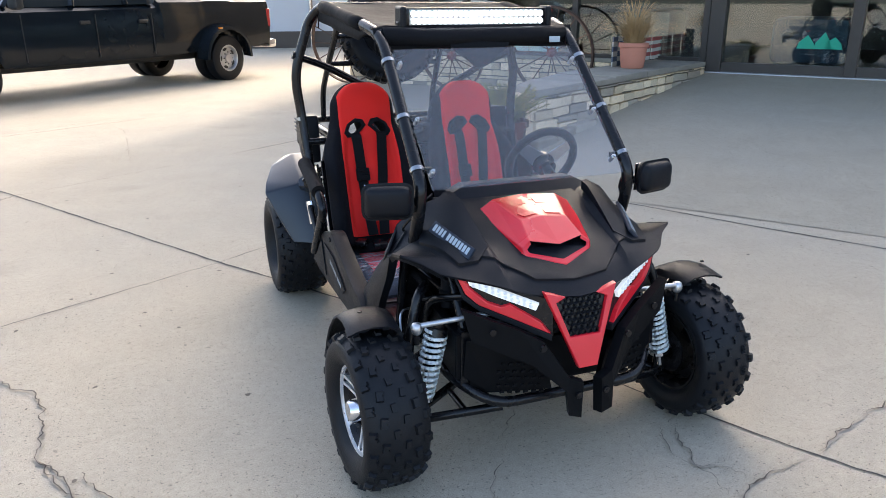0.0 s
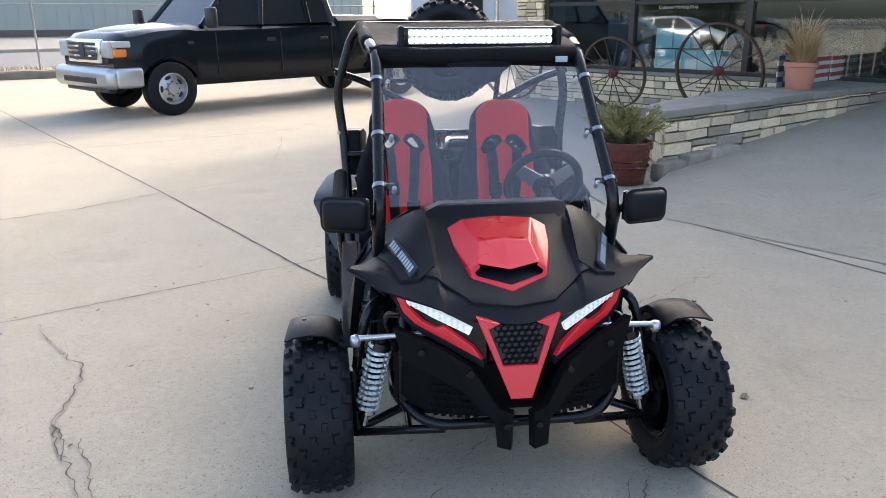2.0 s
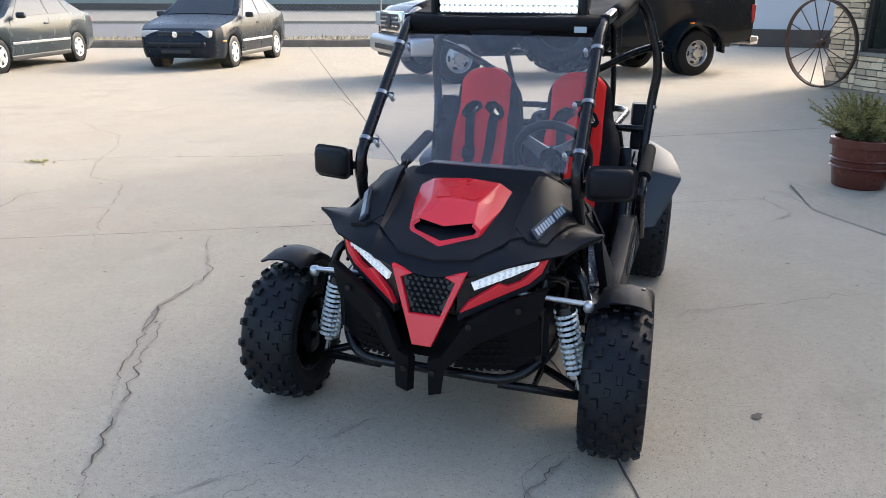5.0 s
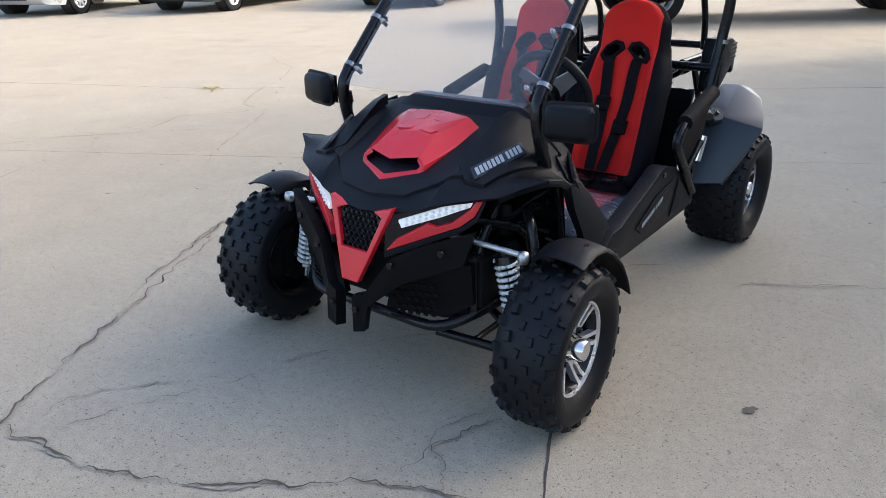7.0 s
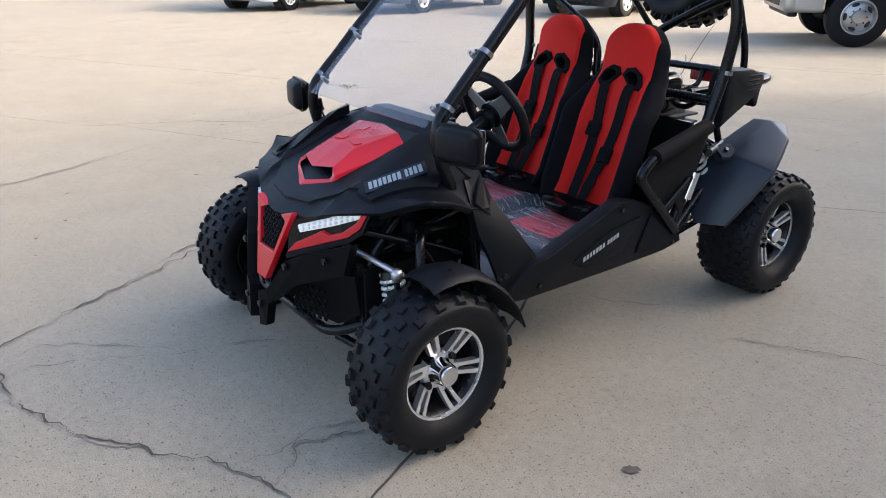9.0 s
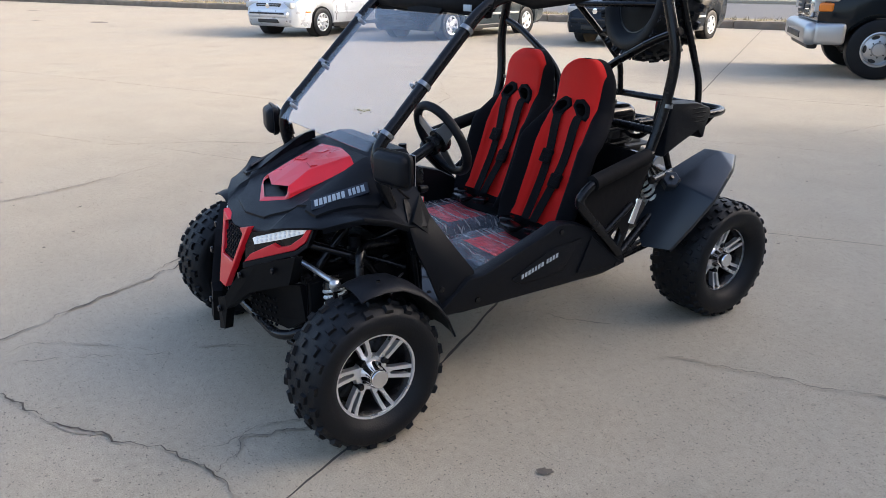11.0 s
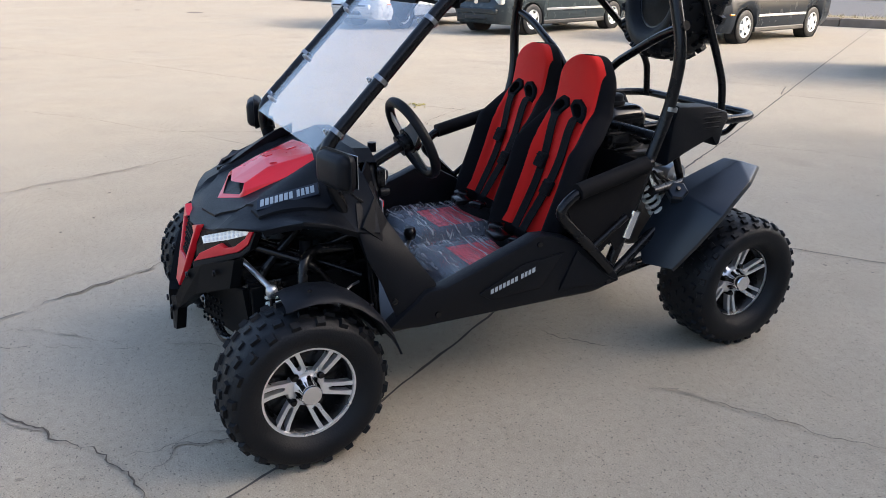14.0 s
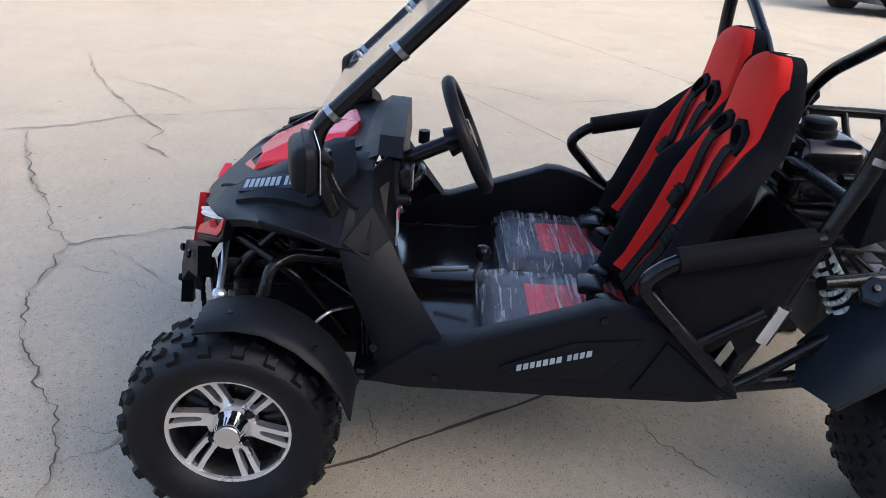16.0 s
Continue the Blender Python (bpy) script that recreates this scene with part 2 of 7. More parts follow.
M_BLACKCAR = pbr("black_truck_paint", (0.007, 0.010, 0.013), 0.18, var=0.2, scale=2, coat=0.15, spec=0.22)
M_GREYCAR = pbr("dark_grey_metallic", (0.018, 0.023, 0.030), 0.25, metal=0.0, var=0.06, coat=0.0, spec=0.12)
M_SILVER = pbr("silver_metallic", (0.62, 0.64, 0.66), 0.3, metal=0.35, var=0.05, coat=0.6)
M_SAGE = pbr("sage_metallic", (0.035, 0.045, 0.050), 0.25, metal=0.0, var=0.05, coat=0.25, spec=0.2)
M_WHITECAR = pbr("white_paint", (0.75, 0.75, 0.74), 0.3, var=0.05, coat=0.4)
M_CARGLASS = pbr("car_glass", (0.02, 0.024, 0.026), 0.06, var=0.1, spec=0.45)
M_TRIM = pbr("black_trim", (0.015, 0.015, 0.015), 0.5, var=0.2)
M_WALLGRN = pbr("pale_green_cladding", (0.34, 0.36, 0.32), 0.75, var=0.08, scale=0.6)
M_WALLWHT = pbr("white_cladding", (0.60, 0.62, 0.63), 0.6, var=0.08, scale=0.8)
M_GALV = pbr("galvanised", (0.36, 0.37, 0.37), 0.45, metal=0.7, var=0.2, scale=12)
M_YELLOW = pbr("yellow_paint", (0.46, 0.31, 0.03), 0.5, var=0.1)
M_LEAF = pbr("olive_leaves", (0.075, 0.085, 0.045), 0.8, var=0.5, scale=3)
M_LEAF2 = pbr("yellow_green_leaves", (0.20, 0.17, 0.05), 0.8, var=0.4, scale=3)
M_BARK = pbr("bark", (0.10, 0.075, 0.055), 0.95, var=0.4, scale=12, bump=0.6)


def wrap_film():
    """Crumpled clear polythene; pale streaks of film scatter stand in for its glints."""
    m = glass("clear_wrap", (0.97, 0.98, 1.0), gloss=0.12, rough=0.14, haze=0.012)
    nt = m.node_tree
    co = nt.nodes.new("ShaderNodeTexCoord")
    n = nt.nodes.new("ShaderNodeTexNoise")
    n.inputs["Scale"].default_value, n.inputs["Detail"].default_value, n.inputs["Distortion"].default_value = 30, 4, 0.5
    mp = nt.nodes.new("ShaderNodeMapping")
    mp.inputs["Rotation"].default_value[2] = 0.5
    mp.inputs["Scale"].default_value = (0.16, 3.0, 1.0)
    nt.links.new(co.outputs["Object"], mp.inputs["Vector"])
    nt.links.new(mp.outputs[0], n.inputs["Vector"])
    bp = nt.nodes.new("ShaderNodeBump")
    bp.inputs["Strength"].default_value, bp.inputs["Distance"].default_value = 1.0, 0.025
    nt.links.new(n.outputs["Fac"], bp.inputs["Height"])
    # Highlights on the creases, painted as whitish streaks through the haze mix.
    crease_glint = nt.nodes.new("ShaderNodeMapRange")
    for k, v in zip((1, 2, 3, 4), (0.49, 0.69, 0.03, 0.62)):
        crease_glint.inputs[k].default_value = v
    nt.links.new(n.outputs["Fac"], crease_glint.inputs[0])
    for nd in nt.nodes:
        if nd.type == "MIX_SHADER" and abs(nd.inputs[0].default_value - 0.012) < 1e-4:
            nt.links.new(crease_glint.outputs[0], nd.inputs[0])
    for nd in nt.nodes:
        if nd.type == "MATH" and nd.operation == "POWER":
            nd.inputs[1].default_value = 9.0
        if nd.type in ("BSDF_GLOSSY", "LAYER_WEIGHT"):
            nt.links.new(bp.outputs["Normal"], nd.inputs["Normal"])
    return m


M_WRAP = wrap_film()

# ---- mesh tools ----
def part(name, bm, mat, parent=None, label="", smooth=False, mats=()):
    me = bpy.data.meshes.new(name)
    bmesh.ops.recalc_face_normals(bm, faces=bm.faces[:])
    bm.to_mesh(me)
    bm.free()
    for m in (mat, *mats):
        me.materials.append(m)
    if smooth:
        me.shade_smooth()
        if smooth is not True:
            me.set_sharp_from_angle(angle=radians(smooth))
    ob = new(name, me)
    if parent:
        ob.parent = parent
    if label:
        ob["label"] = label
    return ob


def thing(name, m=None, label="", category="", group="", kind=""):
    ob = new(name)
    ob.empty_display_size = 0.1
    if m is not None:
        ob.matrix_world = m
    return tagged(ob, label, category, group, kind)


def box(bm, c, s, bevel=0.0, rot=None, seg=2):
    """A box with centre c and full size s, its edges rounded."""
    m = Matrix.Translation(c)
    if rot is not None:
        m = m @ rot.to_4x4()
    r = bmesh.ops.create_cube(bm, size=1.0, matrix=m @ Matrix.Diagonal((*s, 1)))
    if bevel:
        es = list({e for v in r["verts"] for e in v.link_edges})
        bmesh.ops.bevel(bm, geom=es, offset=min(bevel, 0.49 * min(s)), segments=seg, affect="EDGES", profile=0.5)
    return bm


def prism(bm, poly, off, bevel=0.0):
    """A polygon pushed along off into a solid plate."""
    off = Vector(off)
    a = [bm.verts.new(Vector(p)) for p in poly]
    b = [bm.verts.new(Vector(p) + off) for p in poly]
    n = len(poly)
    fs = [bm.faces.new(a), bm.faces.new(b[::-1])]
    fs += [bm.faces.new((a[i], b[i], b[(i + 1) % n], a[(i + 1) % n])) for i in range(n)]
    bmesh.ops.recalc_face_normals(bm, faces=fs)
    if bevel:
        bmesh.ops.bevel(bm, geom=list({e for f in fs[:2] for e in f.edges}), offset=bevel, segments=2, affect="EDGES", profile=0.5)
    return bm


def smooth_line(pts, r=0.05, n=5, closed=False):
    """A polyline with rounded corners."""
    P = [Vector(p) for p in pts]
    out = []
    k = len(P)
    for i, p in enumerate(P):
        if not closed and i in (0, k - 1):
            out.append(p)
            continue
        a, b = P[(i - 1) % k] - p, P[(i + 1) % k] - p
        d = min(r, 0.45 * a.length, 0.45 * b.length)
        s, e = p + a.normalized() * d, p + b.normalized() * d
        for j in range(n + 1):
            t = j / n
            out.append(s.lerp(p, t).lerp(p.lerp(e, t), t))
    return out


def tube(bm, pts, r, sides=10, bend=0.05, closed=False, flat=1.0):
    """A round bar along a polyline with bent corners."""
    P = smooth_line(pts, bend, closed=closed)
    n = len(P)
    up = None
    rings = []
    for i, p in enumerate(P):
        a = P[(i - 1) % n] if closed or i else P[0]
        b = P[(i + 1) % n] if closed or i < n - 1 else P[-1]
        t = (b - a).normalized()
        if up is None:
            up = t.orthogonal().normalized()
        up = (up - t * up.dot(t)).normalized()
        w = t.cross(up)
        rr = r(i / (n - 1)) if callable(r) else r
        rings.append([bm.verts.new(p + (up * math.cos(q) + w * math.sin(q) * flat) * rr) for q in (2 * math.pi * j / sides for j in range(sides))])
    for i in range(n if closed else n - 1):
        A, B = rings[i], rings[(i + 1) % n]
        for j in range(sides):
            bm.faces.new((A[j], A[(j + 1) % sides], B[(j + 1) % sides], B[j]))
    if not closed:
        bm.faces.new(rings[0][::-1])
        bm.faces.new(rings[-1])
    return bm


def revolve(bm, prof, m=Matrix(), n=32, close=False):
    """A profile of (radius, along) turned round the local z axis, placed by m."""
    rings = []
    for r, z in prof:
        if r < 1e-6:
            rings.append([bm.verts.new(m @ Vector((0, 0, z)))])
        else:
            rings.append([bm.verts.new(m @ Vector((r * math.cos(2 * math.pi * j / n), r * math.sin(2 * math.pi * j / n), z))) for j in range(n)])
    pairs = list(zip(rings, rings[1:]))
    if close:
        pairs.append((rings[-1], rings[0]))
    for A, B in pairs:
        for j in range(n):
            k = (j + 1) % n
            q = [A[j % len(A)], A[k % len(A)], B[k % len(B)], B[j % len(B)]]
            q = list(dict.fromkeys(q))
            if len(q) > 2:
                bm.faces.new(q)
    return bm


def loft(bm, rows, cap=False, closed=False):
    """Faces between rows of points of equal length."""
    V = [[bm.verts.new(Vector(p)) for p in r] for r in rows]
    for A, B in zip(V, V[1:]):
        m = len(A)
        for j in range(m if closed else m - 1):
            k = (j + 1) % m
            try:
                bm.faces.new((A[j], A[k], B[k], B[j]))
            except ValueError:
                pass
    if cap:
        bm.faces.new(V[0][::-1])
        bm.faces.new(V[-1])
    return V


def thicken(bm, d):
    """Gives an open sheet a thickness."""
    bmesh.ops.recalc_face_normals(bm, faces=bm.faces[:])
    bmesh.ops.solidify(bm, geom=bm.faces[:] + bm.edges[:] + bm.verts[:], thickness=d)
    return bm


def tube_part(name, pts, r, mat, parent, label="", bend=0.05, sides=10, closed=False):
    return part(name, tube(bmesh.new(), pts, r, sides, bend, closed), mat, parent, label, smooth=60)


def flip(pts):
    return [(-x, y, z) for x, y, z in pts]

# ---- the lot, the road and the distance ----
def sheet(name, poly, z, mat, kind="structure", parent=None):
    bm = bmesh.new()
    bm.faces.new([bm.verts.new((x, y, z)) for x, y in poly])
    ob = part(name, bm, mat, parent)
    return tagged(ob, kind=kind) if not parent else ob


CURB_DIR = Vector((0.872, 0.49, 0)).normalized()
CURB_N = Vector((-CURB_DIR.y, CURB_DIR.x, 0))
CURB_0 = Vector((-11.3, 15.9, 0))


def along(d, n, z=0.0):
    """A point d metres along the curb and n metres behind it."""
    return CURB_0 + CURB_DIR * d + CURB_N * n + Vector((0, 0, z))


ground = sheet("ground", [(-900, -900), (900, -900), (900, 900), (-900, 900)], 0.0, M_CONC)
tagged(ground, "worn pale concrete lot with joints and cracks", "ground")
verge = sheet("verge", [along(-150, 0.2).xy, along(120, 0.2).xy, along(120, 3.2).xy, along(-150, 3.2).xy], 0.10, M_GRASS)
tagged(verge, "strip of dry straw-coloured grass behind the curb", "grass")
road = sheet("road", [along(-200, 3.2).xy, along(160, 3.2).xy, along(160, 18).xy, along(-200, 18).xy], 0.06, M_ASPH)
tagged(road, "grey asphalt street beyond the fence", "road")
field = sheet("far_verge", [along(-300, 18).xy, along(260, 18).xy, along(260, 70).xy, along(-300, 70).xy], 0.12, M_GRAVEL)
far_curb = part("far_curb", box(bmesh.new(), along(-20, 18.0, .06), (560, .35, .30), .03, Matrix.Rotation(math.atan2(CURB_DIR.y, CURB_DIR.x), 3, "Z")), M_CONC)
tagged(far_curb, "pale concrete curb on the far side of the street", "curb", kind="structure")
tagged(field, "grey-brown gravel across the street", "gravel")


def ribbon(bm, pts, width, z=0.004, wob=0.012, step=0.05, seed=1, vary=0.6):
    """A thin uneven ribbon on the ground along a polyline."""
    rnd = random.Random(seed)
    P = [Vector((x, y, 0)) for x, y in pts]
    line = []
    for a, b in zip(P, P[1:]):
        n = max(1, int((b - a).length / step))
        line += [a.lerp(b, i / n) for i in range(n)]
    line.append(P[-1])
    prev = None
    for i, p in enumerate(line):
        t = (line[min(i + 1, len(line) - 1)] - line[max(i - 1, 0)]).normalized()
        w = Vector((-t.y, t.x, 0))
        o = p + w * rnd.uniform(-wob, wob)
        h = width * (1 + rnd.uniform(-vary, vary)) * 0.5 * min(1, 0.25 + 4 * min(i, len(line) - 1 - i) / len(line))
        q = (bm.verts.new((o.x + w.x * h, o.y + w.y * h, z)), bm.verts.new((o.x - w.x * h, o.y - w.y * h, z)))
        if prev:
            bm.faces.new((prev[0], prev[1], q[1], q[0]))
        prev = q
    return bm


JOINTS = [
    [(-14.0, 21.0), (-5.68, 8.48), (-2.21, 3.30), (-0.90, 1.27), (0.37, -0.57), (0.75, -1.27), (2.6, -4.1)],
    [(-4.6, -0.95), (-1.87, 0.69), (-0.90, 1.27), (-0.07, 1.87), (0.42, 2.26), (1.25, 2.78)],
    [(1.20, 2.78), (1.77, 1.90), (2.40, 0.81), (2.75, 0.25), (4.4, -2.4)],
    [(-0.72, 4.35), (0.6, 5.35), (2.2, 6.6)],
    [(-4.95, 5.75), (-4.30, 6.25), (-3.85, 5.70), (-2.50, 6.44), (-0.9, 7.5)],
]
for i, j in enumerate(JOINTS):
    part("joint", ribbon(bmesh.new(), j, 0.005 if i == 1 else 0.012, 0.003, 0.004, 0.06, 10 + i, 0.4), M_JOINT, ground)
CRACKS = [
    ([(-1.42, -0.61), (-1.25, -0.95), (-1.04, -1.31), (-0.92, -1.51), (-0.74, -1.78), (-0.67, -1.88), (-0.48, -1.84), (-0.30, -1.83), (-0.02, -1.69), (0.19, -1.52), (0.36, -1.39), (0.49, -1.32), (0.62, -1.29), (0.75, -1.27)], 0.013),
    ([(-0.67, -1.86), (-0.84, -2.03), (-1.07, -2.16), (-1.28, -2.33), (-1.45, -2.45), (-1.76, -2.64), (-2.02, -2.77)], 0.012),
    ([(0.49, -1.32), (0.45, -1.25), (0.37, -1.19), (0.39, -1.08), (0.44, -0.97), (0.48, -0.92)], 0.007),
    ([(0.76, -1.27), (0.90, -1.20), (1.06, -1.16), (1.23, -1.12), (1.6, -1.0), (1.9, -1.0)], 0.010),
    ([(-2.03, 0.47), (-1.84, 0.20), (-1.65, -0.01), (-1.60, -0.13), (-1.57, -0.28), (-1.57, -0.48), (-1.46, -0.65), (-1.36, -0.85), (-1.25, -1.05), (-1.10, -1.27)], 0.008),
    ([(-1.57, -0.48), (-1.49, -0.63), (-1.40, -0.76)], 0.006),
    ([(-14.0, -3.9), (-10.7, -1.78), (-9.55, -1.02), (-8.2, -0.25), (-6.85, 0.52), (-5.9, 1.02), (-4.95, 1.46), (-4.64, 1.62), (-4.1, 2.05), (-3.2, 2.45), (-2.74, 2.74), (-2.21, 3.30), (-1.42, 3.86), (-0.72, 4.35)], 0.020),
    ([(-5.9, -2.2), (-5.03, -1.38), (-4.23, -0.87), (-3.93, -0.10), (-3.70, 0.14), (-3.50, 0.34)], 0.011),
    ([(-4.05, -0.35), (-3.80, 0.04), (-3.61, 0.28), (-3.85, 0.75), (-3.50, 1.28)], 0.009),
    ([(-3.9, 0.3), (-3.55, 0.35), (-3.3, 0.62), (-3.0, 0.7)], 0.007),
    ([(-6.4, 3.6), (-5.40, 3.02), (-5.03, 2.90), (-4.59, 2.43), (-4.2, 1.78), (-3.82, 1.33), (-3.47, 1.30), (-3.20, 0.98), (-2.95, 0.59), (-2.73, 0.32), (-2.50, 0.05)], 0.011),
    ([(-7.4, 3.3), (-5.83, 4.33), (-6.0, 5.14), (-6.13, 5.70)], 0.013),
    ([(-3.86, 5.85), (-2.9, 6.35), (-1.9, 7.1), (-1.6, 6.2), (-1.46, 4.2)], 0.009),
    ([(-0.01, -0.71), (-0.12, -0.83), (-0.20, -0.97), (-0.27, -1.10), (-0.31, -1.21)], 0.005),
    ([(0.62, 0.24), (0.74, 0.38), (0.89, 0.48), (1.09, 0.58), (1.20, 0.70), (1.32, 0.79), (1.54, 0.88), (1.72, 0.98)], 0.006),
    ([(0.02, 0.10), (0.12, 0.14), (0.24, 0.21), (0.37, 0.33)], 0.005),
    ([(0.14, -0.61), (0.23, -0.59), (0.36, -0.55)], 0.005),
    ([(1.05, 2.0), (1.2, 2.3), (1.02, 2.62), (1.1, 2.95)], 0.009),
    ([(-4.19, -3.47), (-3.45, -3.06), (-3.01, -2.76), (-2.53, -2.39), (-2.19, -2.09), (-1.95, -2.10), (-1.85, -1.98), (-1.69, -1.84)], 0.012),
    ([(-3.45, -3.02), (-3.34, -2.83), (-3.19, -2.51), (-2.80, -2.07)], 0.008),
    ([(-1.90, -3.05), (-2.0, -2.91), (-2.08, -2.77), (-2.19, -2.6), (-2.36, -2.47), (-2.46, -2.38), (-2.56, -2.08), (-2.68, -1.94), (-2.83, -1.72), (-2.90, -1.50), (-3.05, -1.18), (-3.40, -0.53)], 0.010),
    ([(0.36, -1.37), (0.37, -1.25), (0.33, -1.10), (0.40, -0.95)], 0.004),
    ([(-0.60, -1.82), (-0.66, -1.72), (-0.60, -1.60), (-0.35, -1.30)], 0.003),
    ([(-0.52, -1.80), (-0.51, -1.73), (-0.42, -1.51), (-0.28, -1.23)], 0.004),
]


def fissure(pts, width, z, seed, patchy=False):
    """A jagged crack: wanders at two scales, swells and thins; patchy: broken edge pieces that come and go."""
    rnd = random.Random(seed)
    P = [Vector((x, y, 0)) for x, y in pts]
    line = []
    for a, b in zip(P, P[1:]):
        n = max(1, int((b - a).length / 0.016))
        line += [a.lerp(b, i / n) for i in range(n)]
    line.append(P[-1])
    bm = bmesh.new()
    prev, last = None, len(line) - 1
    for i, p in enumerate(line):
        t = (line[min(i + 1, last)] - line[max(i - 1, 0)]).normalized()
        w = Vector((-t.y, t.x, 0))
        q = p + Vector((0, 0, seed * 3.7))
        o = p + w * (0.024 * noise.noise(q * 13) + 0.016 * noise.noise(q * 42) + rnd.uniform(-.0022, .0022))
        swell = max(0.0, noise.noise(q * 6.3 + Vector((4, 1, 0))) + 0.12) * 2.6 if patchy else 0.75 + 1.1 * noise.noise(q * 9)
        h = width * max(0.04 if not patchy else 0, swell) * min(1, 0.2 + 5 * min(i, last - i) / len(line))
        l, r = h * rnd.uniform(.3, 1), h * rnd.uniform(.3, 1)
        if h < 0.0006:
            prev = None
            continue
        e = (bm.verts.new((o.x + w.x * l, o.y + w.y * l, z)), bm.verts.new((o.x - w.x * r, o.y - w.y * r, z)))
        if prev:
            bm.faces.new((prev[0], prev[1], e[1], e[0]))
        prev = e
    return bm


for i, (line, w) in enumerate(CRACKS):
    part("crack", fissure(line, w * 0.42, 0.007, 40 + i), M_CRACK, ground)
    if i not in (6, 7, 8, 9, 10, 11, 12):
        part("crack_edge", fissure(line, min(.011, w * 1.0), 0.004, 40 + i, True), M_SPALL, ground, "crumbled pale-brown crack edge")


def blot(bm, x, y, r, z, rnd, n=14, k=0.35, stretch=1.0):
    a0 = rnd.uniform(0, 6.3)
    vs = []
    for i in range(n):
        a = 2 * math.pi * i / n
        q = r * (1 + rnd.uniform(-k, k))
        dx, dy = q * math.cos(a) * stretch, q * math.sin(a)
        vs.append(bm.verts.new((x + dx * math.cos(a0) - dy * math.sin(a0), y + dx * math.sin(a0) + dy * math.cos(a0), z)))
    bm.faces.new(vs)


rnd = random.Random(5)
bm = bmesh.new()
for x, y, r in ((0.97, -0.51, 0.015), (-0.90, -0.29, 0.010), (-21.0, 1.4, 0.22), (-22.7, 0.0, 0.13), (-29.0, 0.4, 0.15)):
    blot(bm, x, y, r, 0.006, rnd, stretch=1.4)
part("oil_spots", bm, M_SPOT, ground, "small dark spots on the concrete")
bm = bmesh.new()
for i in range(700):
    a, q = rnd.uniform(0, 6.3), rnd.uniform(0.2, 1) ** 0.7 * 5.5
    blot(bm, q * math.cos(a) + 0.4, q * math.sin(a) - 0.6, rnd.choice((0.003, 0.004, 0.005, 0.008)), 0.006, rnd, 6, 0.4, 1.5)
tagged(part("grit", bm, M_SPOT, ground), kind="stuff")


def leaf_bits(x, y, n, spread, seed):
    rnd = random.Random(seed)
    bm = bmesh.new()
    for _ in range(n):
        c = Vector((x + rnd.gauss(0, spread), y + rnd.gauss(0, spread * 0.6), 0.012))
        box(bm, c, (rnd.uniform(0.015, 0.04), 0.008, 0.006), 0, Euler((rnd.uniform(-.4, .4), rnd.uniform(-.4, .4), rnd.uniform(0, 6))).to_matrix())
    return bm


tagged(part("crack_weed", leaf_bits(-4.64, 1.62, 26, 0.07, 3), M_JUNI2), "small dry weeds growing out of a crack", "weed", kind="stuff")

# curb and fence
bm = bmesh.new()
rnd = random.Random(8)
d = -60.0
while d < 40:
    ln = rnd.uniform(2.6, 3.2)
    n = 14
    rows = []
    for i in range(n + 1):
        e = along(d + .012 + (ln - .024) * i / n, 0.0)
        k = lambda q: .022 * noise.noise(Vector((d + i * .9, q, 3)) * 1.7) + rnd.uniform(-.006, .006)
        rows.append([e + CURB_N * y + Vector((0, 0, z)) for y, z in ((-.15 + k(0), 0), (-.145 + k(1), .15 + k(2)), (-.11 + k(3), .195 + k(4)), (.12 + k(5), .20 + k(6)), (.16, .16 + k(7)), (.16, 0))])
    loft(bm, rows, cap=True, closed=True)
    d += ln
tagged(part("curb", bm, M_CURB, smooth=30), "weathered tan concrete curb at the lot's edge", "curb", kind="structure")

bm = bmesh.new()
rnd = random.Random(17)
for _ in range(9000):
    p = along(rnd.uniform(-50, 12), .22 + 2.9 * rnd.random() ** 1.6, .10)
    a, h = rnd.uniform(0, 6.28), rnd.uniform(.05, .16)
    w = Vector((math.cos(a), math.sin(a), 0)) * .012
    tip = p + Vector((rnd.gauss(0, .05), rnd.gauss(0, .05), h))
    bm.faces.new([bm.verts.new(q) for q in (p - w, p + w, tip)])
tagged(part("verge_grass", bm, M_VERGE), "dry straw-coloured grass tufts behind the curb", "grass", kind="stuff")

fence = thing("chain_link_fence", label="galvanised chain-link fence with round posts along the curb", category="fence")
for d in (-38.4, -33.6, -28.75, -23.7, -19.0, -14.7, -10.35, -6.0, -1.67, 2.67, 7.4, 12.4):
    bm = bmesh.new()
    revolve(bm, [(0, 0), (0.03, 0), (0.03, 1.85), (0.04, 1.86), (0, 1.92)], Matrix.Translation(along(d, 0.28, 0.1)), 8)
    part("post", bm, M_GALV, fence, smooth=60)
bm = bmesh.new()
z0, z1 = 0.22, 1.75
step = 0.11
for k in range(int(51 / step)):
    d = -38.5 + k * step
    for s in (1, -1):
        a, b = along(d, 0.28, z0 if s > 0 else z1), along(d + (z1 - z0), 0.28, z1 if s > 0 else z0)
        w = CURB_DIR * 0.0016
        bm.faces.new([bm.verts.new(p) for p in (a - w, a + w, b + w, b - w)])
tagged(part("mesh", bm, M_GALV, fence), kind="stuff")
part("rail", tube(bmesh.new(), [along(-38.5, 0.28, 1.8), along(12.5, 0.28, 1.8)], 0.02, 6), M_GALV, fence)

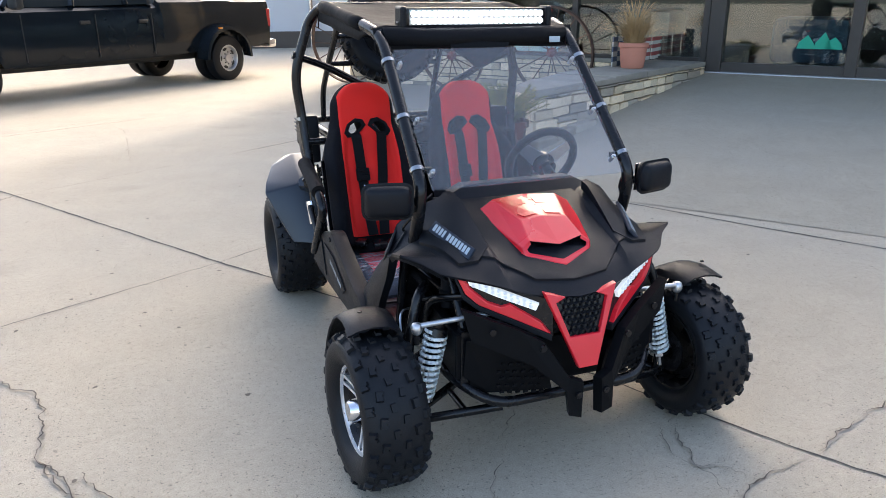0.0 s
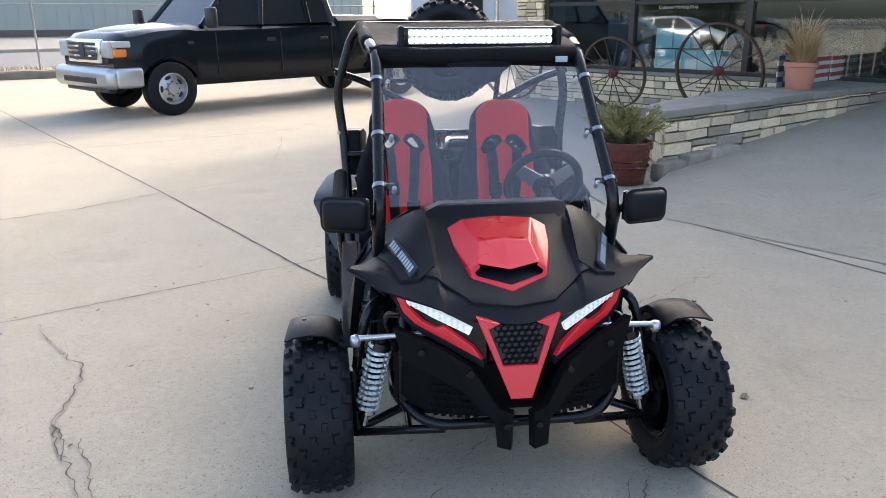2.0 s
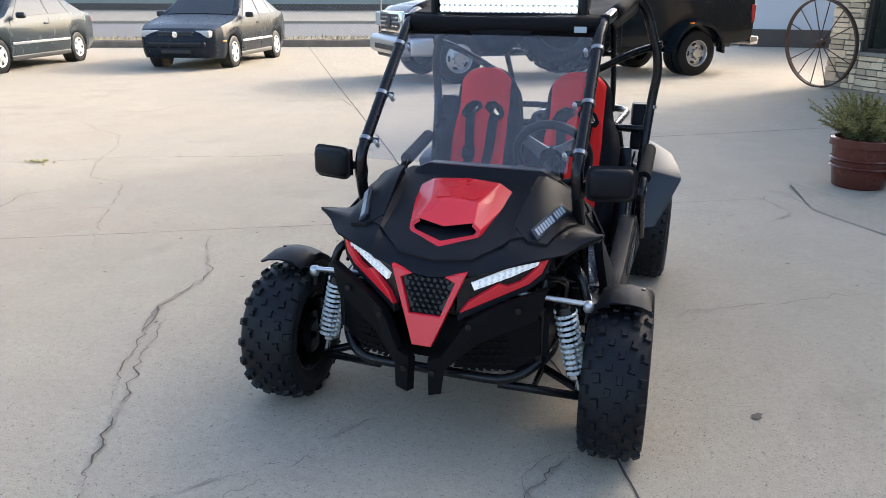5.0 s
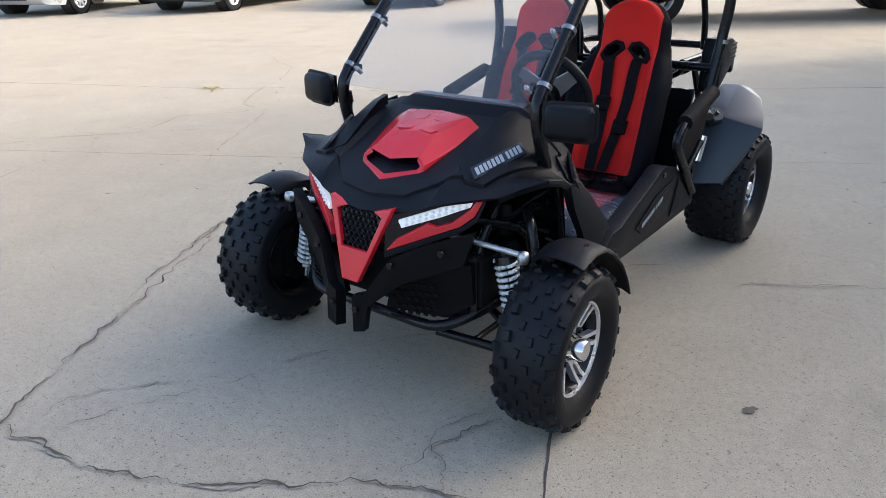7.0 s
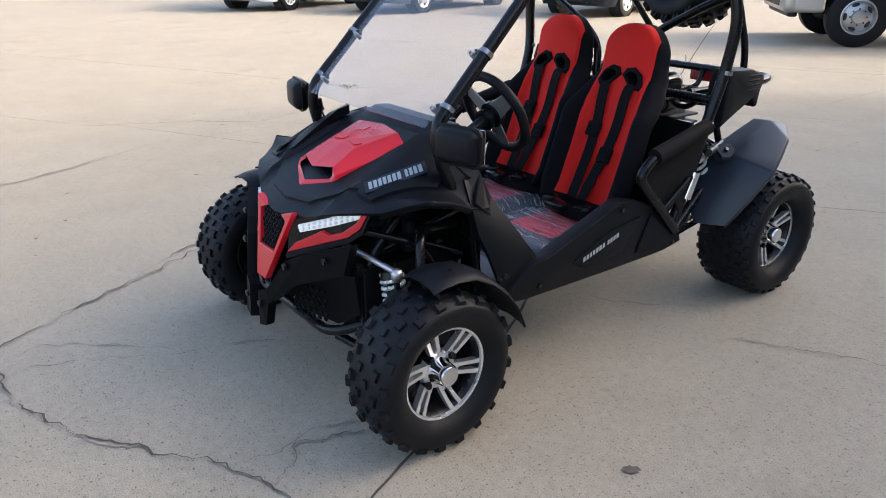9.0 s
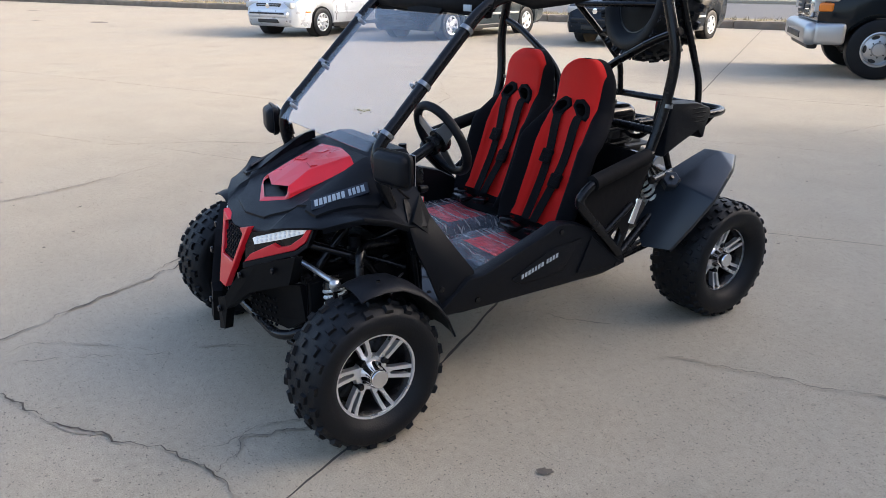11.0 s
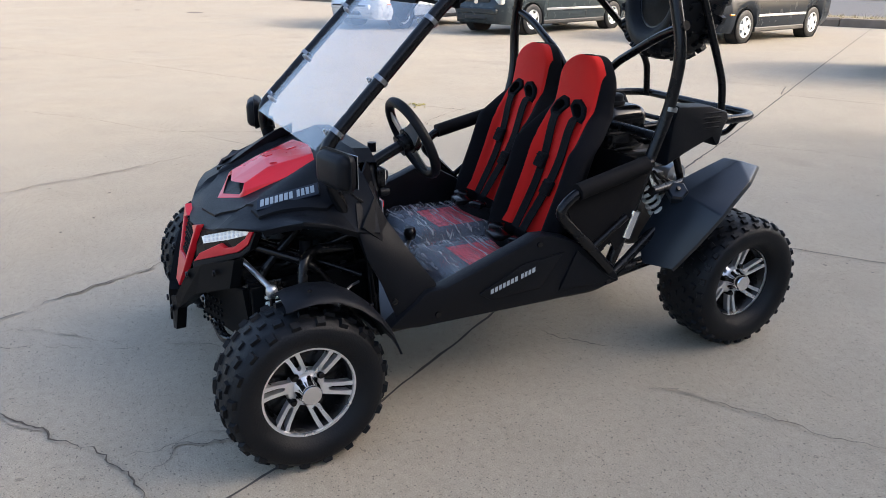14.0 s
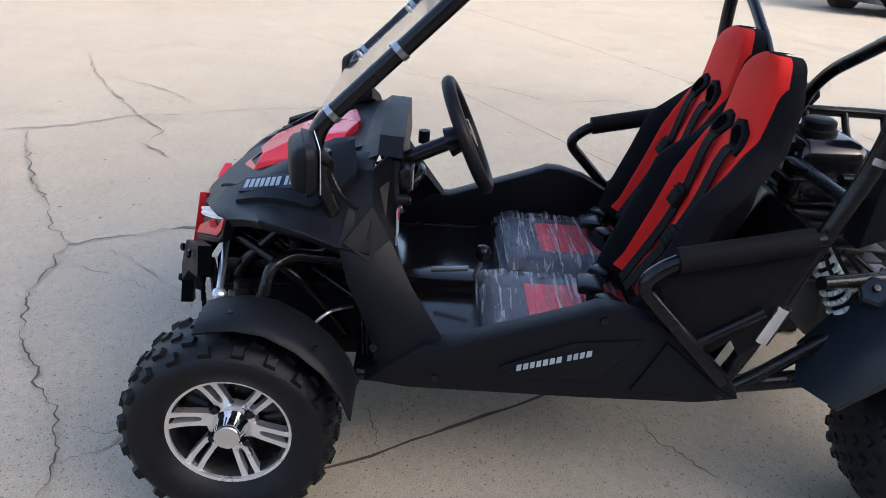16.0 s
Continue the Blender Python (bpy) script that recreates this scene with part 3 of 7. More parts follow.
# buildings across the street
hall = thing("far_hall", label="long pale green metal-clad hall across the street", category="building")
HA = math.atan2(CURB_DIR.y, CURB_DIR.x)
bm = box(bmesh.new(), along(4, 62, 3.4), (74, 14, 6.8), 0, Matrix.Rotation(HA, 3, "Z"))
part("wall", bm, M_WALLGRN, hall)
bm = bmesh.new()
for i in range(74):
    box(bm, along(-32.5 + i, 54.97, 3.4), (0.08, 0.05, 6.7), 0, Matrix.Rotation(HA, 3, "Z"))
tagged(part("cladding_ribs", bm, M_WALLGRN, hall), kind="stuff")
part("base_band", box(bmesh.new(), along(4, 54.9, 0.35), (74, 0.12, 0.7), 0, Matrix.Rotation(HA, 3, "Z")), M_STUCCO, hall)
part("roof", box(bmesh.new(), along(4, 62, 6.9), (75, 15, 0.25), 0.05, Matrix.Rotation(HA, 3, "Z")), M_GALV, hall)

shed = thing("white_shed", label="white metal shed with a dark window behind the truck", category="shed")
part("wall", box(bmesh.new(), (3.6, 23.0, 2.2), (6.0, 2.0, 4.4), 0.02), M_WALLWHT, shed)
part("window", box(bmesh.new(), (2.0, 21.98, 2.35), (1.7, 0.06, 1.6), 0.01), M_CARGLASS, shed)
part("downpipe", tube(bmesh.new(), [(3.3, 21.9, 0.0), (3.3, 21.9, 4.4)], 0.09, 10), M_CHROME, shed)
part("skirting", box(bmesh.new(), (3.6, 21.96, 0.25), (6.0, 0.06, 0.5), 0.01), M_STUCCO, shed)

# ---- the shop ----
F = pose(6.0, 6.0, 0, 0, 0, -51.8)


def fbox(bm, x0, x1, y0, y1, z0, z1, bevel=0.0):
    """A box in the shop's own axes: x along the front, y into the building."""
    return box(bm, F @ Vector(((x0 + x1) / 2, (y0 + y1) / 2, (z0 + z1) / 2)), (x1 - x0, y1 - y0, z1 - z0), bevel, F.to_3x3())


# ramp to the door
def ramp_z(y):
    return max(0.0, 0.0763 * (y + 5.86))


bm = bmesh.new()
cols = [(-5.86, 0.004), (-5.5, None), (-3.0, None), (0.35, None)]
for (y0, za), (y1, zb) in zip(cols, cols[1:]):
    q = [(-0.95 if y0 > -5 else -0.1, y0, za or ramp_z(y0)), (16, y0, za or ramp_z(y0)), (16, y1, zb or ramp_z(y1)), (-0.75, y1, zb or ramp_z(y1))]
    bm.faces.new([bm.verts.new(F @ Vector(p)) for p in q])
bmesh.ops.remove_doubles(bm, verts=bm.verts[:], dist=0.0005)
tagged(part("pavement_ramp", bm, M_RAMP), "smooth grey concrete ramp rising to the shop door", "ramp", kind="structure")

wall_front = thing("wall_front", label="shop front of cream ledgestone below large bronze-framed windows", category="wall", kind="structure")
part("base_wall", fbox(bmesh.new(), -5.75, -0.1, 0.0, 0.3, 0, 0.52), M_MORTAR, wall_front)
part("sill", fbox(bmesh.new(), -5.75, -0.1, -0.05, 0.32, 0.52, 0.575, 0.008), M_CAP, wall_front)
part("pier", fbox(bmesh.new(), -6.35, -5.75, 0.0, 0.6, 0, 5.8), M_MORTAR, wall_front)
part("upper_wall", fbox(bmesh.new(), -5.75, 16, 0.02, 0.35, 2.75, 5.8), M_STUCCO, wall_front)
# Overhang added out of view to hold sky light off the shop front.
part("added_shade_soffit", fbox(bmesh.new(), -6.3, 16, -1.7, 0.02, 2.95, 3.15, 0.02), M_STUCCO, wall_front)
part("side_wall", fbox(bmesh.new(), -6.3, -5.95, 0.6, 12, 0, 5.8), M_STUCCO, wall_front)
part("right_wall", fbox(bmesh.new(), 15.7, 16, 0.35, 12, 0, 5.8), M_STUCCO, wall_front)
# Back wall, floor and ceiling carry the room's shade in their colour.
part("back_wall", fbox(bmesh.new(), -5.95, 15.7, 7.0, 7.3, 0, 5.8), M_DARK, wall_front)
tagged(part("floor_shop", fbox(bmesh.new(), -5.95, 15.7, 0.3, 7.0, 0.0, 0.45), M_SHOPFLOOR), "showroom floor coloured dark for its shade", "floor", kind="structure")
tagged(part("ceiling_shop", fbox(bmesh.new(), -5.95, 15.7, 0.35, 7.0, 3.0, 3.2), M_DARK), "showroom ceiling coloured dark for its shade", "ceiling", kind="structure")
tagged(part("roof_shop", fbox(bmesh.new(), -6.3, 16, 0.0, 12, 5.8, 5.95), M_STUCCO), "flat dark roof", "roof", kind="structure")

window_1 = thing("window_1", label="large bronze-framed shop windows with reflections", category="window", kind="structure")
for x in (-5.72, -3.98, -2.06, -0.12):
    part("mullion", fbox(bmesh.new(), x - 0.045, x + 0.045, 0.04, 0.16, 0.575, 2.75, 0.006), M_BRONZE, window_1)
for x0, x1 in ((-5.67, -4.03), (-3.93, -2.11), (-2.01, -0.17)):
    part("rail", fbox(bmesh.new(), x0, x1, 0.05, 0.15, 1.58, 1.64, 0.005), M_BRONZE, window_1)
    part("rail", fbox(bmesh.new(), x0, x1, 0.05, 0.15, 0.575, 0.63, 0.005), M_BRONZE, window_1)
    for z0, z1 in ((0.63, 1.58), (1.64, 2.75)):
        ob = part("pane", fbox(bmesh.new(), x0, x1, 0.095, 0.105, z0, z1), M_SHOPGLASS, window_1)
        ob.visible_shadow = False
door_1 = thing("door_1", label="bronze-framed glass shop door with a green sticker", category="door", kind="structure")
for x0, x1 in ((-0.06, 0.14), (1.66, 1.80), (3.5, 3.64), (5.6, 5.8)):
    part("post", fbox(bmesh.new(), x0, x1, -0.02, 0.18, 0.44, 2.75, 0.008), M_BRONZE, door_1)
for x0, x1 in ((0.14, 1.66), (1.80, 3.5), (3.64, 5.6)):
    part("bottom_rail", fbox(bmesh.new(), x0, x1, 0.02, 0.14, 0.44, 0.58, 0.006), M_BRONZE, door_1)
    ob = part("pane", fbox(bmesh.new(), x0, x1, 0.075, 0.085, 0.58, 2.75), M_SHOPGLASS, door_1)
    ob.visible_shadow = False
part("threshold", fbox(bmesh.new(), -0.06, 5.8, -0.08, 0.3, 0.40, 0.455, 0.005), M_STEEL, door_1)
bm = bmesh.new()
for a, h in ((1.16, 0.17), (1.36, 0.21), (1.48, 0.15)):
    pts = [(a - 0.10, 0.070, 0.79), (a + 0.12, 0.070, 0.79), (a + 0.10, 0.070, 0.86), (a + 0.02, 0.070, 0.79 + h), (a - 0.08, 0.070, 0.87)]
    prism(bm, [F @ Vector(p) for p in pts], F.to_3x3() @ Vector((0, -0.002, 0)))
part("sticker", bm, M_GREEN, door_1, "green mountain-shaped vinyl sticker")

# white lettering on the glass
cu = bpy.data.curves.new("window_lettering", "FONT")
cu.body, cu.size, cu.align_x, cu.extrude = "Customer Parking Only", 0.075, "CENTER", 0.0005
tmp = bpy.data.objects.new("lettering_source", cu)
me = bpy.data.meshes.new_from_object(tmp)
bpy.data.objects.remove(tmp)
me.materials.clear()
me.materials.append(M_FLAGW)
wid = max(v.co.x for v in me.vertices) - min(v.co.x for v in me.vertices)
ob = new("window_lettering", me)
ob.parent = window_1
ob.matrix_world = F @ pose(-3.21, 0.090, 1.512, 90, 0, 0) @ Matrix.Diagonal((0.66 / wid, 0.66 / wid, 1, 1))

# pale boxes in the window, dim stock inside
for x0, x1, z0, z1 in ((-3.63, -3.34, 0.93, 1.23), (-3.32, -3.03, 0.93, 1.23), (-3.63, -3.28, 0.58, 0.91), (-3.26, -2.9, 0.58, 0.91), (-2.88, -2.5, 0.58, 0.91)):
    ob = part("carton", fbox(bmesh.new(), x0, x1, 0.22, 0.50, z0, z1, 0.006), M_BOXBLUE)
    tagged(ob, "pale blue cardboard carton stacked inside the window", "carton", "cartons in the window")
for x0, x1, y0, y1, z1, mat in ((-5.3, -4.3, 1.2, 2.0, 1.5, M_CUSHB), (-2.0, -1.0, 1.4, 2.4, 1.25, M_BRONZE), (0.4, 1.5, 2.0, 3.2, 1.15, M_CUSHB), (2.2, 3.6, 1.6, 2.6, 1.3, M_RUBBER), (4.0, 5.2, 2.5, 3.5, 1.6, M_SEATR)):
    bm = fbox(bmesh.new(), x0, x1, y0, y1, 0.45, z1, 0.12)
    tagged(part("covered_stock", bm, mat, smooth=40), "dim covered shop stock standing inside the showroom", "shop stock", "stock in the showroom")


# stones of the shop front and of the low wall
def stone_mesh(name, seed, mat):
    rnd = random.Random(seed)
    bm = bmesh.new()
    bmesh.ops.create_cube(bm, size=1.0)
    bmesh.ops.bevel(bm, geom=bm.edges[:], offset=0.07, segments=1, affect="EDGES")
    for v in bm.verts:
        v.co += Vector((rnd.uniform(-0.05, 0.05), rnd.uniform(-0.06, 0.06), rnd.uniform(-0.07, 0.07)))
    me = bpy.data.meshes.new(name)
    bm.to_mesh(me)
    bm.free()
    me.materials.append(mat)
    return me


STONES = [stone_mesh("stone", i, M_STONE) for i in range(7)]
STONES_G = [stone_mesh("grey_stone", 20 + i, M_STONEG) for i in range(5)]


def ledge(parent, m, length, height, seed, grey=0.15, low=None, big=1.0):
    """Courses of uneven stones on a face: x along m, z up, the face looking towards -y. low: the ground's height along x."""
    rnd = random.Random(seed)
    z = 0.0
    while z < height - 0.03:
        h = min(rnd.uniform(0.07, 0.17) * big, height - z)
        x = 0.0
        while x < length - 0.02:
            w = min(rnd.uniform(0.14, 0.42) * big, length - x)
            if low is None or z + h > low(x + w / 2) + 0.01:
                split = rnd.random() < 0.3 and h > 0.11
                for zz, hh in (((z, h * 0.48), (z + h * 0.5, h * 0.5)) if split else ((z, h),)):
                    g = rnd.random() < grey + (0.15 if z < 0.12 else 0)
                    ob = new("stone", rnd.choice(STONES_G if g else STONES))
                    ob.parent = parent
                    d = rnd.uniform(0.05, 0.085)
                    ob.matrix_world = m @ pose(x + w / 2, -d / 2 + 0.03, zz + hh / 2, 0, rnd.uniform(-1.5, 1.5), 0) @ Matrix.Diagonal((w - 0.019, d, hh - 0.016, 1))
            x += w
        z += h


ledge(wall_front, F @ pose(-5.74, 0.0, 0), 5.6, 0.52, 3, 0.0, lambda x: 0.0, 0.72)
ledge(wall_front, F @ pose(-6.36, 0.0, 0), 0.62, 2.3, 4, 0.03, lambda x: 0.0, 0.95)
ledge(wall_front, F @ pose(-6.35, 0.6, 0, 0, 0, -90), 0.6, 2.3, 5, 0.03, lambda x: 0.0, 0.95)

# low wall beside the ramp, with its cap
WA = math.degrees(math.atan2(4.75, 0.41))
LW = F @ pose(-0.46, -4.85, 0, 0, 0, WA)
low_wall = thing("low_stone_wall", label="low rubble-stone wall with a flat grey cap beside the ramp", category="stone wall", kind="structure")
LWL = 4.72


def lbox(bm, x0, x1, y0, y1, z0, z1, bevel=0.0):
    return box(bm, LW @ Vector(((x0 + x1) / 2, (y0 + y1) / 2, (z0 + z1) / 2)), (x1 - x0, y1 - y0, z1 - z0), bevel, LW.to_3x3())


part("core", prism(bmesh.new(), [LW @ Vector((px, py, 0)) for px, py in ((.23, .03), (LWL, .03), (LWL, .62), (1.6, .62), (.57, .40))], (0, 0, .53)), M_MORTAR, low_wall)
x = 0.17
rnd = random.Random(12)
while x < LWL - 0.1:
    w = min(rnd.uniform(0.7, 1.2), LWL - x)
    back = lambda q: min(.70, .40 + max(0, q - .52) * .28)
    skew = .35 if x < .2 else 0
    top = 0.60 + rnd.uniform(-0.008, 0.008)
    bm = prism(bmesh.new(), [LW @ Vector(p) for p in ((x, -.04, .53), (x + w - .008, -.04 + rnd.uniform(-.01, .01), .53), (x + w - .008, back(x + w), .53), (x + skew, back(x + skew), .53))], (0, 0, top - .53), 0.012)
    part("cap_stone", bm, M_CAP, low_wall, smooth=40)
    x += w
ledge(low_wall, LW @ pose(.2, 0, 0), LWL - .2, 0.53, 6, 0.35, lambda x: 0.0763 * (x + 1.1), 1.25)
ledge(low_wall, LW @ pose(.55, .43, 0, 0, 0, -129), 0.55, 0.53, 7, 0.2, None, 1.3)
for fx0, fx1, fz in ((.06, .42, .17), (.43, .78, .20), (.79, 1.25, .22)):
    bm = lbox(bmesh.new(), fx0, fx1 - .01, -0.15, 0.0, 0.0, fz, 0.025)
    for v in bm.verts:
        v.co += Vector((0, 0, .02 * noise.noise(v.co * 9)))
    part("foot_stone", bm, M_STONEG, low_wall, smooth=40)
tagged(part("raised_bed", lbox(bmesh.new(), 2.2, LWL, 0.66, 1.6, 0, 0.29, 0.02), M_CAP), "raised stone bed behind the low wall", "raised bed", kind="structure")


# ---- planters, wagon wheels, flag panel ----
def planter(name, m, r, h, mat, label, plant):
    ob = thing(name, m, label, "planter")
    prof = [(0, 0), (r * 0.74, 0), (r * 0.80, 0.01), (r * 0.90, h * 0.45), (r * 0.97, h * 0.82), (r * 1.06, h * 0.84), (r * 1.06, h * 0.98), (r * 1.02, h), (r * 0.92, h), (r * 0.90, h * 0.88), (0, h * 0.88)]
    part("pot", revolve(bmesh.new(), prof, n=28), mat, ob, smooth=50)
    if name == "juniper_planter":
        for z in (0.40, 0.55):
            part("band", revolve(bmesh.new(), [(r * (0.88 + 0.1 * z), h * z), (r * (0.95 + 0.1 * z), h * (z + 0.03)), (r * (0.9 + 0.1 * z), h * (z + 0.06))], n=28), mat, ob, smooth=50)
    part("soil", revolve(bmesh.new(), [(0, h * 0.9), (r * 0.88, h * 0.885)], n=20), M_SOIL, ob)
    plant(ob, r, h)
    return ob


def dry_grass(ob, r, h):
    rnd = random.Random(3)
    bm = bmesh.new()
    for i in range(520):
        a = rnd.uniform(0, 6.283)
        out = rnd.uniform(0.05, 1.0) ** 0.8
        ln = rnd.uniform(0.40, 0.70)
        b = Vector((math.cos(a), math.sin(a), 0))
        s = b.cross(Vector((0, 0, 1))) * 0.0036
        p0 = b * r * rnd.uniform(0, 0.6) + Vector((0, 0, h * 0.88))
        prev = None
        tw = rnd.uniform(-0.9, 0.9)
        for k in range(6):
            t = k / 5
            p = p0 + b * (out * 0.56 * t ** 1.3) + Vector((0, 0, ln * (t - 0.75 * out * t ** 2.4))) + s * 40 * tw * t * t
            q = (bm.verts.new(p - s * (1.2 - t)), bm.verts.new(p + s * (1.2 - t)))
            if prev:
                bm.faces.new((prev[0], prev[1], q[1], q[0]))
            prev = q
    part("dry_grass_tuft", bm, M_STRAW, ob, "dry straw-coloured ornamental grass")


def juniper(ob, r, h):
    rnd = random.Random(4)
    bms = (bmesh.new(), bmesh.new())
    for i in range(150):
        a = rnd.uniform(0, 6.283)
        el = rnd.uniform(0.55, 1.5)
        d = Vector((math.cos(a) * math.cos(el), math.sin(a) * math.cos(el), math.sin(el)))
        ln = rnd.uniform(0.28, 0.52) * (1.12 - 0.20 * el)
        p0 = Vector((0, 0, h * 0.9)) + Vector((d.x, d.y, 0)) * r * 0.5 * rnd.random()
        for k in range(30):
            t = (k + 1) / 30
            c = p0 + d * ln * t + Vector((0, 0, -0.06 * t * t))
            for j in range(5):
                v = (d * .7 + Vector((rnd.gauss(0, .6), rnd.gauss(0, .6), rnd.gauss(0.2, .5)))).normalized() * rnd.uniform(0.022, 0.060) * (1.25 - 0.75 * t)
                s = v.orthogonal().normalized() * 0.0030
                bm = bms[1 if (t > 0.45 and rnd.random() < 0.6) else 0]
                bm.faces.new([bm.verts.new(q) for q in (c - s, c + s, c + v * 0.7 + s * 0.8, c + v)])
    part("juniper_foliage", bms[0], M_JUNI, ob, "dull green feathery juniper foliage")
    tagged(part("juniper_tip_foliage", bms[1], M_JUNI2, ob, "yellowish juniper tips"), kind="stuff")


planter("juniper_planter", pose(1.70, 3.34, 0), 0.225, 0.37, M_OXBLOOD, "green juniper bush in an oxblood glazed pot", juniper)
PT = LW @ Vector((3.03, 0.30, 0.60))
planter("grass_planter", Matrix.Translation(PT), 0.17, 0.30, M_TERRA, "dry ornamental grass in a terracotta pot on the low wall", dry_grass)


def wagon_wheel(c, r, lean, turn, hub_mat):
    """An iron wagon wheel that leans on the shop front. c: the hub, in the shop's axes."""
    ob = thing("wagon_wheel", F @ pose(*c, 90 + lean, 0, turn), "rusty iron wagon wheel with thin spokes leaning on the shop front", "wagon wheel", "wagon wheels at the shop front")
    part("rim", revolve(bmesh.new(), [(r - 0.026, -0.030), (r, -0.030), (r, 0.030), (r - 0.026, 0.030)], n=48, close=True), M_RUST, ob, smooth=40)
    part("hub", revolve(bmesh.new(), [(0, -0.10), (0.035, -0.10), (0.05, -0.05), (0.07, -0.03), (0.07, 0.03), (0.05, 0.05), (0.035, 0.10), (0, 0.10)], n=16), hub_mat, ob, smooth=40)
    for i in range(14):
        a = 2 * math.pi * i / 14
        z = 0.025 if i % 2 else -0.025
        part("spoke", tube(bmesh.new(), [(0.06 * math.cos(a), 0.06 * math.sin(a), z), ((r - 0.02) * math.cos(a), (r - 0.02) * math.sin(a), 0)], 0.0085, 5), M_RUST, ob, smooth=60)
    return ob


wagon_wheel((-6.16, -0.40, 0.68), 0.69, 8, 5, M_RUST)
wagon_wheel((-3.92, -0.46, 0.555), 0.565, 12, 3, M_RUSTRED)
wagon_wheel((-2.20, -0.42, 0.66), 0.67, 10, -2, M_RUSTRED)

flag = thing("flag_panel", label="weathered wooden flag panel in red, white and blue", category="sign")
FP = LW @ pose(2.72, 0.55, 0.60, 0, 0, 4)
for i in range(6):
    x0 = 0.80 + i * 0.25
    for k in range(6):
        bm = box(bmesh.new(), FP @ Vector((x0 + 0.11, 0.02 * (i % 2), 0.03 + k * 0.05)), (0.22, 0.018, 0.047), 0.003, FP.to_3x3() @ Matrix.Rotation(0.05 * (i % 3 - 1), 3, "Z"))
        part("slat", bm, M_FLAGR if k % 2 else M_FLAGW, flag)
for i in range(2, 5):
    for k in range(6):
        bm = box(bmesh.new(), FP @ Vector((0.07 + i * 0.16, 0, 0.03 + k * 0.06)), (0.15, 0.018, 0.056), 0.003, FP.to_3x3())
        part("slat", bm, M_FLAGB if (i + k) % 2 else M_FLAGW, flag)

# ---- the go-kart: front towards -y, its left side towards +x ----
KART = Matrix.Translation((0, -1.05, 0)) @ pose(0, 0, 0, 0, 0, 2.1) @ Matrix.Translation((0, 1.05, 0))
kart = thing("go_kart", KART, "black and red two-seat off-road go-kart parked on concrete", "go-kart")


def both(fn):
    for s in (1, -1):
        fn(s)


def K(name, bm, mat, label="", smooth=35):
    return part(name, bm, mat, kart, label, smooth)


# tyres and wheels; the axle runs along local z, outer side towards +z
def tyre(w, R, W, rr, knobs, kh, rows, label):
    """A knobbly tyre: R tread radius, W width, rr rim radius; rows: place across the tread (-1 to 1), width, length, lean."""
    h = W / 2
    r0 = R - kh
    side = [(rr, .62), (rr + .010, .80), (rr + .030, .94), (rr + .45 * (r0 - rr), 1.0), (rr + .70 * (r0 - rr), .985), (r0 - .024, .93), (r0 - .012, .82), (r0 - .004, .55), (r0, .2)]
    prof = [(r, -u * h) for r, u in side] + [(r, u * h) for r, u in side[::-1]]
    ob = part("tyre", revolve(bmesh.new(), prof, n=64), M_RUBBER, w, label, smooth=True)
    bm = bmesh.new()
    for i in range(knobs):
        for k, (u, lw, lt, lean) in enumerate(rows):
            a = 2 * math.pi * (i + 0.5 * (k % 2)) / knobs
            drop = .030 * max(0, abs(u) - .50) ** 1.6 + kh * .2
            m = Matrix.Rotation(a, 4, "Z") @ Matrix.Translation((r0 - drop - (.004 if abs(u) > .8 else 0), 0, u * h * .97)) @ Matrix.Rotation(-u * abs(u) * .75, 4, "Y") @ Matrix.Rotation(radians(lean), 4, "X")
            hx, hy, hz = kh, lt / 2, lw / 2
            out = [(-hy, -hz), (-hy * .3, -hz), (-hy * .15, -hz * .6), (hy * .15, -hz * .6), (hy * .3, -hz), (hy, -hz), (hy, hz), (-hy, hz)]
            A, B = [[bm.verts.new(m @ Vector((x, y * q, z * q))) for y, z in out] for x, q in ((-hx, 1.18), (hx, .88))]
            bm.faces.new(B)
            for j in range(8):
                bm.faces.new((A[j], A[(j + 1) % 8], B[(j + 1) % 8], B[j]))
    tagged(part("tread", bm, M_RUBBER, w), kind="stuff")
    return ob


FRONT_ROWS = [(-0.86, .022, .024, 0), (-0.52, .020, .027, 8), (-0.17, .017, .024, -6), (0.17, .017, .024, 6), (0.52, .020, .027, -8), (0.86, .022, .024, 0)]
SPARE_ROWS = [(-0.86, .030, .030, 0), (-0.45, .034, .030, 14), (0.0, .032, .032, -8), (0.45, .034, .030, -14), (0.86, .030, .030, 0)]
REAR_ROWS = [(-0.88, .018, .018, 0), (-0.62, .021, .018, 16), (-0.30, .018, .020, -12), (0.0, .018, .020, 12), (0.30, .018, .020, -12), (0.62, .021, .018, -16), (0.88, .018, .018, 0)]


def rim_barrel(R, face, inner):
    return revolve(bmesh.new(), [(R * 0.98, inner), (R * 0.90, inner + 0.01), (R * 0.86, face - 0.05), (R * 0.93, face - 0.008), (R * 1.0, face), (R * 1.04, face - 0.004), (R * 1.04, inner)], n=40, close=True)


